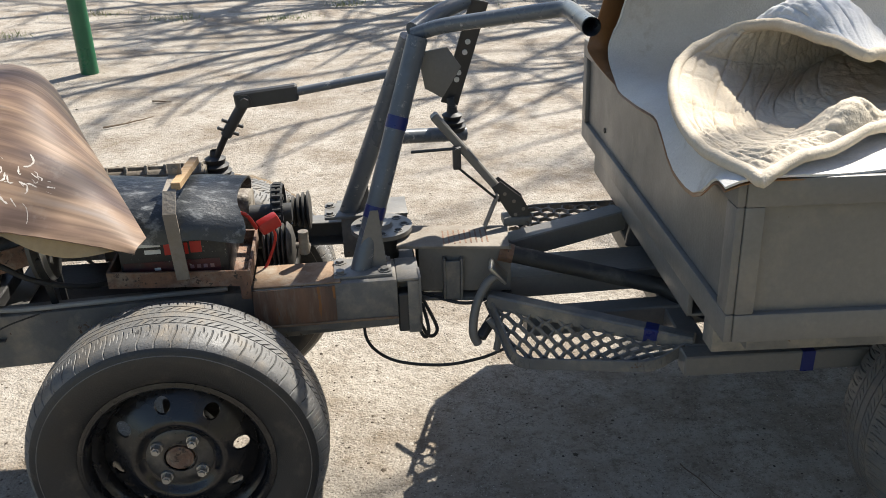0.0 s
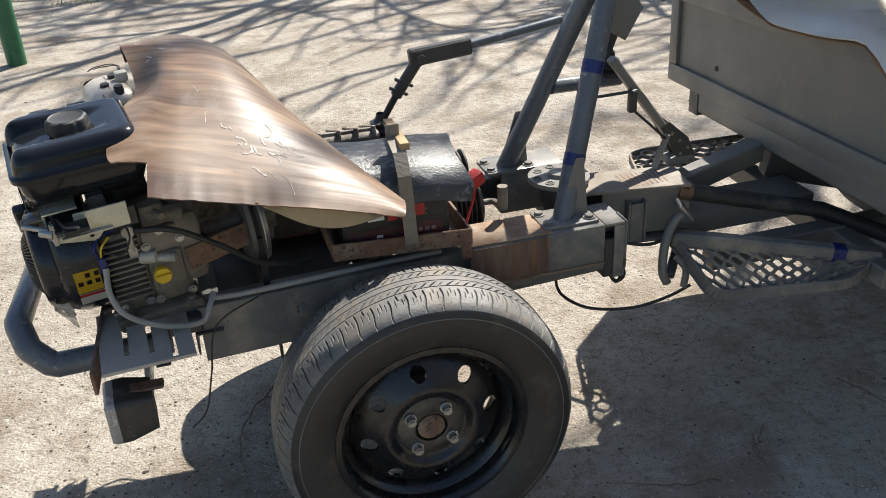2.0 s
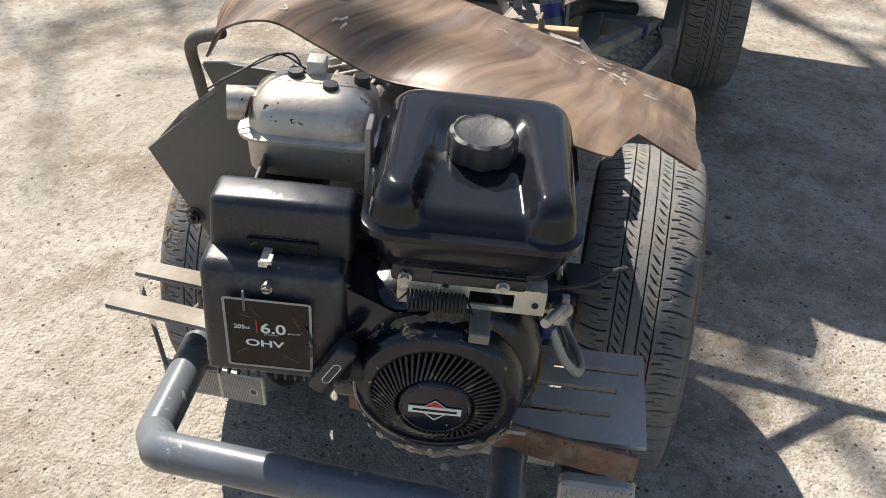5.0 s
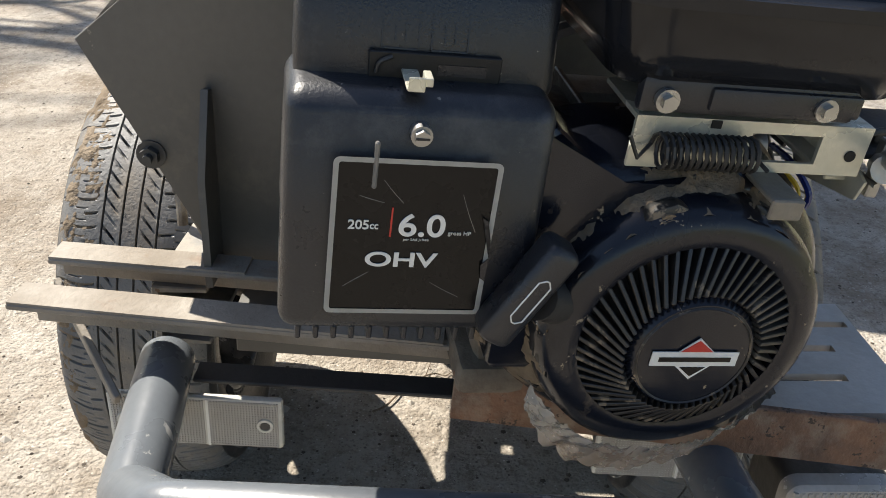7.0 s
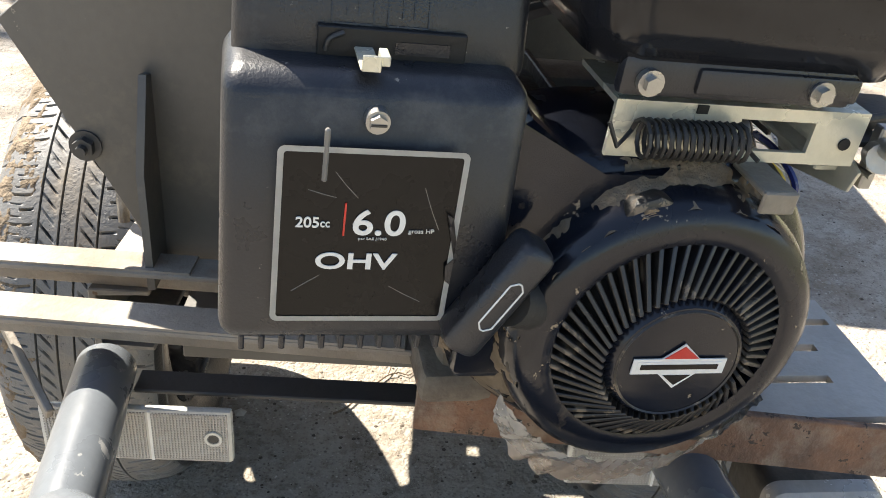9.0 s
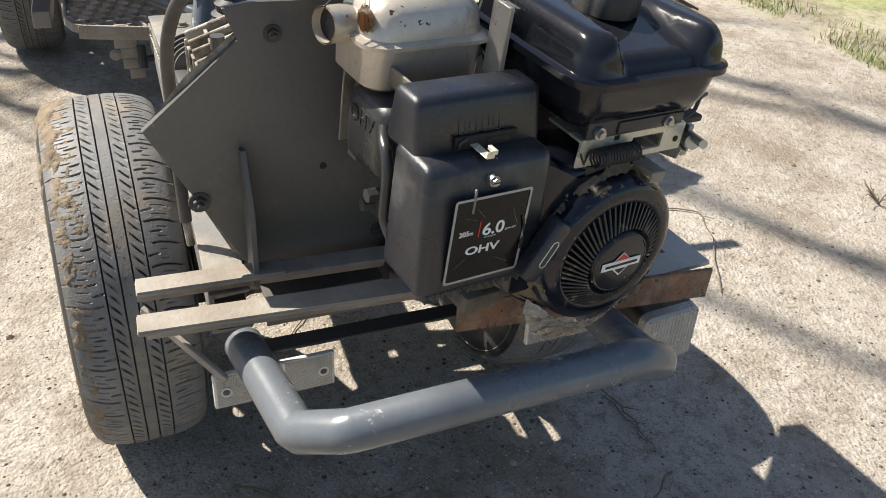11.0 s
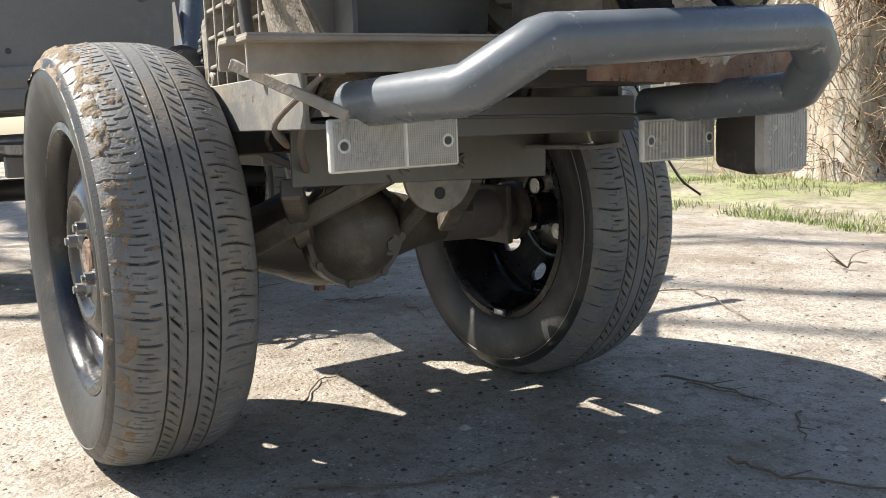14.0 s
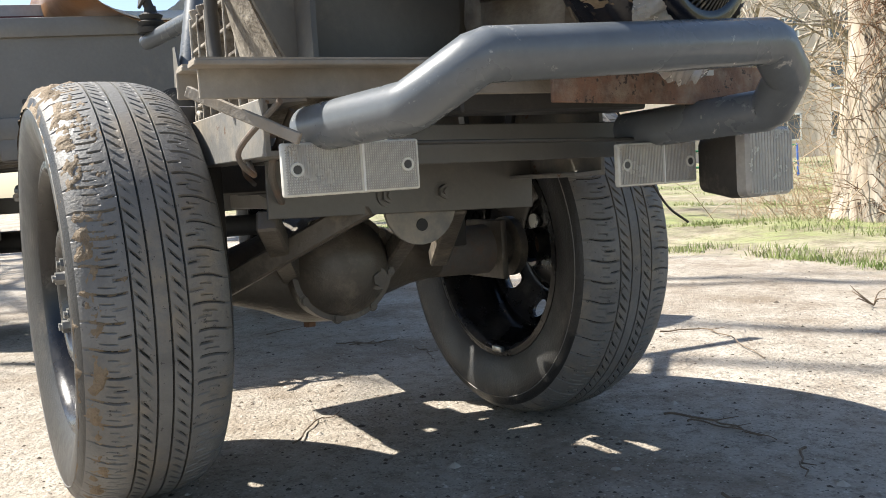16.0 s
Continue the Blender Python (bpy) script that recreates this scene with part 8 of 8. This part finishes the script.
# ---------------------------------------------------------------- reflectors and lamp


def reflector(y0, y1, x, z, label):
    r = thing("reflector", (x, (y0 + y1) / 2, z - 0.026), label, "reflector", "white front reflectors")
    bm = BM()
    box(bm, (x - 0.004, y0, z - 0.0255), (x + 0.004, y1, z + 0.0255), 0.003, 2)
    b = part("body", bm, M_refl, r)
    w = y1 - y0
    bm = BM()
    for u0, u1 in ((0.025, 0.42), (0.45, 0.975)):
        n = int(w * (u1 - u0) / 0.0024)
        for k in range(n):
            yy = y0 + w * (u0 + (u1 - u0) * k / n)
            box(bm, (x - 0.0050, yy, z - 0.023), (x - 0.0035, yy + w * (u1 - u0) / n * 0.5, z + 0.023))
        for k in range(18):
            zz = z - 0.023 + 0.046 * k / 18
            box(bm, (x - 0.0046, y0 + w * u0, zz), (x - 0.0035, y0 + w * u1, zz + 0.0012))
    part("ribs", bm, M_lens, b, smooth=False)
    bm = BM()
    box(bm, (x - 0.0050, y0 + w * 0.42, z - 0.024), (x - 0.0035, y0 + w * 0.435, z + 0.024))
    part("seam", bm, M_white, b)
    for yy in (y0 + w * 0.10, y1 - w * 0.10):
        bm = BM()
        lathe(bm, [(0.0, 0.0072), (0.0015, 0.0068), (0.0015, 0.0046), (0.0, 0.0044)], frame_of((x - 0.0048, yy, z), (-1, 0, 0)), 20)
        ring_ = part("screw_boss", bm, M_refl, b)
        bm = BM()
        rod(bm, (x - 0.0060, yy, z), (x - 0.003, yy, z), 0.0040, seg=12)
        part("screw", bm, M_bellgrey, ring_)
    return r


reflector(0.490, 0.636, -0.484, 0.431, "clear white rectangular reflector with two screws on a grey bracket")
reflector(0.096, 0.224, -0.479, 0.416, "clear white reflector beside the front lamp")
lamp = thing("front_lamp", (-0.475, 0.045, 0.36), "square front lamp with ribbed clear lens and black housing", "lamp")
bm = BM()
mL = Matrix.Translation((-0.522, 0.043, 0.410)) @ pose(0, 0, 0, 0, 0, 4)
va = rrect(-0.046, 0.046, -0.042, 0.042, 0.012, 0)
vb = rrect(-0.038, 0.038, -0.034, 0.034, 0.012, 0)
loft(bm, [[mL @ Vector((-0.012, -p.x, p.y)) for p in va], [mL @ Vector((0.004, -p.x, p.y)) for p in va], [mL @ Vector((0.050, -p.x, p.y)) for p in vb]])
part("housing", bm, M_dustyblack, lamp)
bm = BM()
loft(bm, [[mL @ Vector((-0.012, -p.x, p.y)) for p in va], [mL @ Vector((-0.024, -p.x * 0.98, p.y * 0.98)) for p in va], [mL @ Vector((-0.028, -p.x * 0.9, p.y * 0.9)) for p in va]])
lens = part("lens", bm, M_lens, lamp, "ribbed clear plastic lens")
bm = BM()
for k in range(15):
    y = -0.039 + 0.0056 * k
    rod(bm, mL @ Vector((-0.0270, y, -0.036)), mL @ Vector((-0.0270, y, 0.036)), 0.0022, seg=6)
part("lens_ribs", bm, M_lens, lens)
bm = BM()
beam(bm, (-0.51, 0.045, 0.447), (-0.45, 0.045, 0.447), 0.03, 0.006)
beam(bm, (-0.45, 0.05, 0.43), (-0.45, 0.05, 0.51), 0.03, 0.006)
part("lamp_bracket", bm, M_rust, lamp)

# ---------------------------------------------------------------- yard: pole, twigs, stones, grass
bm = BM()
pipe(bm, [(-1.26, 4.36, -0.02), (-1.26, 4.36, 2.6)], 0.055, 24)
solo("green_pole", bm, M_green, "green painted steel pole standing in the yard", "pole")


def twig(line, r):
    """A thin crooked twig along a line on the ground."""
    rnd = random.Random(int(1000 * abs(line[0][0]) + 77 * abs(line[0][1])))
    pts = []
    for p in smooth_path([(x, y, r) for x, y in line], 5):
        pts.append(p + Vector((rnd.gauss(0, 0.003), rnd.gauss(0, 0.003), r * 0.4 + 0.004 * rnd.random())))
    bm = BM()
    pipe(bm, smooth_path(pts, 2), r, 6, taper=r * 0.45)
    if len(line) > 2:
        m = pts[len(pts) // 2]
        d = (pts[-1] - pts[0]).normalized()
        pipe(bm, [m, m + Vector((d.x * 0.03 - d.y * 0.02, d.y * 0.03 + d.x * 0.02, 0.008))], r * 0.6, 5, taper=r * 0.3)
    solo("twig", bm, M_twig, "thin dry fallen twig on the concrete", "twig", "fallen twigs")


for line, r in (([(-0.249, 0.596), (-0.319, 0.496), (-0.351, 0.405), (-0.353, 0.315)], 0.0022), ([(-0.516, 0.107), (-0.594, 0.100), (-0.729, 0.023)], 0.0024),
                ([(-0.465, -0.116), (-0.500, -0.060), (-0.541, -0.020)], 0.0020), ([(0.313, -0.590), (0.240, -0.690), (-0.050, -0.530)], 0.0022),
                ([(-0.204, -0.093), (-0.296, -0.112), (-0.388, -0.113)], 0.0022), ([(0.387, -0.074), (0.346, -0.132), (0.326, -0.184)], 0.0018),
                ([(0.810, 0.047), (0.744, -0.018), (0.736, -0.073)], 0.0016), ([(1.076, 0.140), (1.135, 0.005)], 0.0018), ([(-0.899, 3.111), (-0.791, 3.167), (-0.679, 3.264)], 0.006),
                ([(-0.734, 3.58), (-0.62, 3.544)], 0.005), ([(0.767, 0.028), (0.739, -0.044), (0.736, -0.100)], 0.0016),
                ([(-0.254, -0.097), (-0.330, -0.112), (-0.416, -0.112)], 0.0016), ([(0.056, 0.450), (0.155, 0.371), (0.174, 0.314)], 0.0018), ([(0.62, -0.08), (0.52, -0.06), (0.42, -0.02)], 0.0018)):
    twig(line, r)
bm = BM()
for k in range(9):
    rnd = random.Random(50 + k)
    a = rnd.uniform(0, 6.3)
    s = Vector((0.15, -1.19, 0.008))
    e = s + Vector((math.cos(a) * 0.055, math.sin(a) * 0.055, rnd.uniform(0.005, 0.055)))
    pipe(bm, smooth_path([s, s.lerp(e, 0.5) + Vector((0.012, 0.006, 0.010)), e], 4), 0.002, 6, taper=0.0008)
solo("plastic_strip", pipe(BM(), smooth_path([(-0.150, -1.512, 0.006), (-0.205, -1.545, 0.009), (-0.262, -1.583, 0.006)], 5), 0.005, 8), material("purple_plastic", (0.16, 0.07, 0.50), None, 0.4), "purple plastic strip lying on the concrete", "strip")
solo("broken_branch", bm, M_twig, "small broken branch with forked twigs on the concrete", "branch")


def stones(name, seed, count, mat, small, large, label):
    rnd = random.Random(seed)
    verts, faces = [], []
    ico = [(0, 0, 1), (0.9, 0, 0.3), (0.28, 0.85, 0.3), (-0.72, 0.52, 0.3), (-0.72, -0.52, 0.3), (0.28, -0.85, 0.3)]
    tri = [(0, 1, 2), (0, 2, 3), (0, 3, 4), (0, 4, 5), (0, 5, 1)]
    for i in range(count):
        x, y = rnd.uniform(-3.2, 4), rnd.uniform(-2.6, 6.5)
        if rnd.random() < 0.45:
            x, y = rnd.gauss(-0.5, 0.9), rnd.gauss(0.4, 0.9)
        s = small + large * rnd.random() ** 3
        if rnd.random() < 0.02:
            s *= 2.4
        b, c, k = len(verts), rnd.uniform(0, 6.3), rnd.uniform(0.4, 0.9)
        far = min(1.0, max(0.0, (abs(x - 0.6) - 1.3)) + max(0.0, abs(y - 0.35) - 0.8))
        p = Vector((x, y, 0))
        z = (0.020 * noise.noise(p * 0.9) + 0.008 * noise.noise(p * 4)) * far - 0.001
        if y < -1.9:
            z += 0.04 * min(1, (-1.9 - y) / 0.5) * (0.6 + noise.noise(p * 1.3))
        for px, py, pz in ico:
            verts.append((x + s * (px * math.cos(c) - py * math.sin(c)), y + s * (px * math.sin(c) + py * math.cos(c)), z - 0.2 * s + s * pz * k))
        faces += [tuple(b + q for q in t) for t in tri]
    me = bpy.data.meshes.new(name)
    me.from_pydata(verts, [], faces)
    me.materials.append(mat)
    tagged(new(name, me), label, name, kind="stuff")


stones("gravel", 8, 16000, M_stone, 0.0012, 0.0040, "scattered pale grit and small stones on the concrete")
stones("litter", 9, 15000, M_crumb, 0.0013, 0.0042, "dark crumbs of soil and bark on the concrete")


def grass():
    rnd = random.Random(21)
    verts, faces = [], []

    def blade(x, y, z, h, w):
        a, b = rnd.uniform(0, 6.3), len(verts)
        dx, dy = math.cos(a), math.sin(a)
        lx, ly = rnd.uniform(-0.5, 0.5) * h, rnd.uniform(-0.5, 0.5) * h
        verts.extend([(x - dx * w, y - dy * w, z), (x + dx * w, y + dy * w, z), (x + dx * w * 0.6 + lx * 0.5, y + dy * w * 0.6 + ly * 0.5, z + h * 0.6), (x + lx, y + ly, z + h)])
        faces.append((b, b + 1, b + 2))
        faces.append((b, b + 2, b + 3))
    for i in range(46000):
        d = rnd.random() ** 2.2
        y = -1.95 - 26 * d
        x = rnd.uniform(-2, 5) + (1.7 * d) * rnd.uniform(-4, 14)
        p = Vector((x, y, 0))
        if noise.noise(p * 0.55) + 0.5 * noise.noise(p * 2.3) < 0.04 or noise.noise(Vector((0.2 * x, y * 0.9, 5))) < -0.10:
            continue
        far = min(1.0, max(0.0, (abs(x - 0.6) - 1.3)) + max(0.0, abs(y - 0.35) - 0.8)) if abs(x) < 6 and y > -6 else 0
        z = (0.020 * noise.noise(p * 0.9) + 0.008 * noise.noise(p * 4)) * far + 0.04 * min(1, (-1.9 - y) / 0.5) * (0.6 + noise.noise(p * 1.3)) - 0.01
        k = 1 + 3 * d
        for j in range(3):
            blade(x + rnd.gauss(0, 0.02 * k), y + rnd.gauss(0, 0.02 * k), z, rnd.uniform(0.012, 0.045) * (1 + 0.6 * d), 0.0022 * k)
    for cx, cy, n in ((-2.15, 5.65, 30), (-0.1, 5.85, 40), (-1.0, 6.1, 30), (0.4, 6.3, 40), (-2.6, 5.2, 20), (-1.7, 6.4, 40), (1.4, 6.0, 20), (-3.0, 6.2, 40)):
        for i in range(n * 4):
            blade(cx + rnd.gauss(0, 0.12), cy + rnd.gauss(0, 0.06), -0.005, rnd.uniform(0.02, 0.06), 0.002)
    me = bpy.data.meshes.new("grass")
    me.from_pydata(verts, [], faces)
    me.materials.append(M_grass)
    tagged(new("grass", me), "thin spring grass in patches at the yard's edge", "grass", kind="stuff")


grass()

# ---------------------------------------------------------------- trees


def limb(bm, rnd, p, d, length, r, depth, droop=0.0, seg=6):
    pts, q, v = [p.copy()], p.copy(), d.normalized()
    n = 4
    for k in range(n):
        v = (v + Vector((rnd.gauss(0, 0.17), rnd.gauss(0, 0.17), rnd.gauss(0, 0.12) - droop))).normalized()
        q = q + v * length / n
        pts.append(q.copy())
    pipe(bm, pts, r, seg if depth > 1 else 4, taper=r * 0.55)
    if depth <= 0:
        return
    for k in range(3 if depth > 1 else 4):
        t = pts[1 + k % n] if k < n else pts[-1]
        nd = (v + Vector((rnd.gauss(0, 0.75), rnd.gauss(0, 0.75), rnd.gauss(0.15, 0.45)))).normalized()
        limb(bm, rnd, t, nd, length * rnd.uniform(0.5, 0.75), r * 0.55, depth - 1, droop, seg)
    limb(bm, rnd, pts[-1], v, length * 0.7, r * 0.6, depth - 1, droop, seg)


def bare_tree(at, height, r, seed, label):
    t = thing("bare_tree", (*at, 0), label, "tree")
    rnd = random.Random(seed)
    base = Vector((*at, -0.1))
    bm = BM()
    pts = [base]
    for k in range(6):
        pts.append(base + Vector((0.12 * math.sin(k * 1.3 + seed), 0.12 * math.cos(k * 1.7), height * 0.5 * (k + 1) / 6)))
    pipe(bm, pts, r, 12, taper=r * 0.6)
    part("trunk", bm, M_bark, t)
    bm = BM()
    for k in range(7):
        p = pts[3 + k % 4]
        a = 2 * math.pi * k / 7 + rnd.uniform(-0.3, 0.3)
        limb(bm, rnd, p, Vector((math.cos(a), math.sin(a), 0.75)), height * 0.30, r * 0.62, 3)
    part("crown", bm, M_bark, t, "bare spring branches")


bare_tree((4.3, 9.0), 8.5, 0.17, 5, "bare spring tree behind the yard")
bare_tree((6.4, 8.2), 10.5, 0.16, 9, "bare spring tree beside another")
bare_tree((9.5, 3.4), 11.0, 0.16, 12, "tall bare spring tree beyond the cargo box")


def sprouting_tree():
    t = thing("old_tree", (1.72, -3.69, 0), "old pale-barked tree trunk covered with dense dry sprouts", "tree")
    rnd = random.Random(33)
    bm = BM()
    rings = []
    for k in range(22):
        z = -0.05 + 0.24 * k
        rr = 0.235 + 0.10 * math.exp(-z / 0.25) - 0.012 * z
        cx, cy = 1.72 - 0.04 * z * 0.6, -3.69
        ring = []
        for j in range(28):
            a = 2 * math.pi * j / 28
            q = Vector((math.cos(a), math.sin(a), z * 0.7))
            w = rr * (1 + 0.16 * noise.noise(q * 2.2) + 0.09 * noise.noise(q * 6))
            ring.append(Vector((cx + w * math.cos(a), cy + w * math.sin(a), z)))
        rings.append(ring)
    loft(bm, rings)
    part("trunk", bm, M_bark, t, angle=70)
    bm = BM()
    for i in range(800):
        z = rnd.choice((rnd.uniform(0.05, 0.9), rnd.uniform(0.9, 3.6), rnd.uniform(1.7, 2.6)))
        a = rnd.uniform(0, 2 * math.pi)
        p = Vector((1.72 - 0.024 * z + 0.24 * math.cos(a), -3.69 + 0.24 * math.sin(a), z))
        ln = rnd.uniform(0.25, 0.95)
        v = Vector((math.cos(a) + rnd.gauss(0, 0.5), math.sin(a) + rnd.gauss(0, 0.5), rnd.gauss(0.25, 0.7))).normalized()
        pts = [p]
        for k in range(4):
            v = (v + Vector((rnd.gauss(0, 0.28), rnd.gauss(0, 0.28), rnd.gauss(-0.03, 0.25)))).normalized()
            pts.append(pts[-1] + v * ln / 4)
        pipe(bm, pts, rnd.uniform(0.0012, 0.0034), 4, taper=0.0008)
    tuft = BM()
    for i in range(1300):
        z = rnd.choice((rnd.gauss(1.32, 0.17), rnd.gauss(1.15, 0.22), abs(rnd.gauss(0.08, 0.14)), rnd.uniform(0.2, 2.4)))
        a = radians(rnd.gauss(152, 30))
        p = Vector((1.72 - 0.024 * z + 0.22 * math.cos(a), -3.69 + 0.22 * math.sin(a), z))
        v = Vector((math.cos(a) + rnd.gauss(0, 0.7), math.sin(a) + rnd.gauss(0, 0.7), rnd.gauss(-0.25, 0.7))).normalized()
        ln, pts = rnd.uniform(0.08, 0.34), [p]
        for k in range(3):
            v = (v + Vector((rnd.gauss(0, 0.4), rnd.gauss(0, 0.4), rnd.gauss(-0.10, 0.3)))).normalized()
            pts.append(pts[-1] + v * ln / 3)
        pipe(tuft, pts, rnd.uniform(0.0018, 0.0045), 4, taper=0.0010)
    tagged(part("twig_tuft", tuft, M_brush, t), "matted brown twigs on the trunk", kind="stuff")
    for k in range(7):
        a = rnd.uniform(0, 6.3)
        limb(bm, rnd, Vector((1.66, -3.69, rnd.uniform(2.6, 4.2))), Vector((math.cos(a), math.sin(a), 0.5)), 1.3, 0.05, 2)
    tagged(part("shoot_tangle", bm, M_sprout, t), "tangle of dry shoots", kind="stuff")
    # low shrub of dry stems beside the trunk
    bm = BM()
    for i in range(150):
        a = rnd.uniform(0, 6.3)
        p = Vector((2.25 + rnd.gauss(0, 0.28), -3.75 + rnd.gauss(0, 0.22), 0.0))
        v = Vector((rnd.gauss(0.15, 0.5), rnd.gauss(0, 0.5), 0.9)).normalized()
        pts = [p]
        ln = rnd.uniform(0.35, 1.1)
        for k in range(4):
            v = (v + Vector((rnd.gauss(0, 0.2), rnd.gauss(0, 0.2), -0.06))).normalized()
            pts.append(pts[-1] + v * ln / 4)
        pipe(bm, pts, rnd.uniform(0.0012, 0.0028), 4, taper=0.0008)
    solo("dry_shrub", bm, M_sprout, "low shrub of dry bare stems beside the trunk", "shrub")


sprouting_tree()
for (x, y, h, s) in ((14.0, -17.0, 7.5, 61), (9.0, -14.5, 6.0, 62), (20.0, -22.0, 8.0, 63), (24, -15, 8, 64)):
    bare_tree((x, y), h, 0.10, s, "far bare tree in front of the apartment house")

# ---------------------------------------------------------------- far house
house = thing("apartment_house", (34, -46, 0), "weathered beige five-storey apartment house far behind the trees", "house", rz=36.0)
bm = BM()
box(bm, (-34, -6, -0.5), (34, 0, 15.5), 0)
part("wall", bm, M_plaster, house, local=True, smooth=False)
bm = BM()
box(bm, (-34.5, -6.5, 15.5), (34.5, 0.5, 16.0), 0)
part("roof", bm, M_greyold, house, local=True, smooth=False)
bmw = BM()
box(bmw, (-0.72, 0.005, -0.75), (0.72, 0.06, 0.75), 0)
w_glass = shape_out(bmw, "window", M_glass, False)
bmw = BM()
for lo, hi in (((-0.8, 0, -0.83), (-0.7, 0.12, 0.83)), ((0.7, 0, -0.83), (0.8, 0.12, 0.83)), ((-0.8, 0, 0.73), (0.8, 0.12, 0.83)), ((-0.8, 0, -0.83), (0.8, 0.16, -0.73)), ((-0.04, 0, -0.75), (0.04, 0.1, 0.75))):
    box(bmw, lo, hi, 0)
w_frame = shape_out(bmw, "window_frame", M_white, False)
bmw = BM()
box(bmw, (-1.5, 0, -0.55), (1.5, 1.1, 0.5), 0.02, 1)
w_balc = shape_out(bmw, "balcony", M_plaster, False)
for fl in range(5):
    for k in range(20):
        x, z = -30.5 + 3.2 * k, 1.9 + 2.9 * fl
        o = new("window", w_glass)
        o.parent, o.location = house, (x, 0, z)
        f = new("window_frame", w_frame)
        f.parent = o
        if k % 5 == 2 and fl > 0:
            b = new("balcony", w_balc)
            b.parent, b.location = house, (x + 1.6, 0, z - 0.75)


def low_fence():
    f = thing("low_fence", (9.5, -9.5, 0), "low blue and green metal rail fence on the lawn", "fence")
    a, b = Vector((8.0, -11.0, 0)), Vector((14.5, -7.5, 0))
    for k in range(14):
        p = a.lerp(b, k / 13)
        bm = BM()
        rod(bm, p + Vector((0, 0, -0.05)), p + Vector((0, 0, 0.55)), 0.02, seg=8)
        part("post", bm, M_green if k % 2 else M_blue, f)
    for z in (0.25, 0.52):
        bm = BM()
        pipe(bm, [a + Vector((0, 0, z)), b + Vector((0, 0, z))], 0.018, 8)
        part("rail", bm, M_green, f)


low_fence()
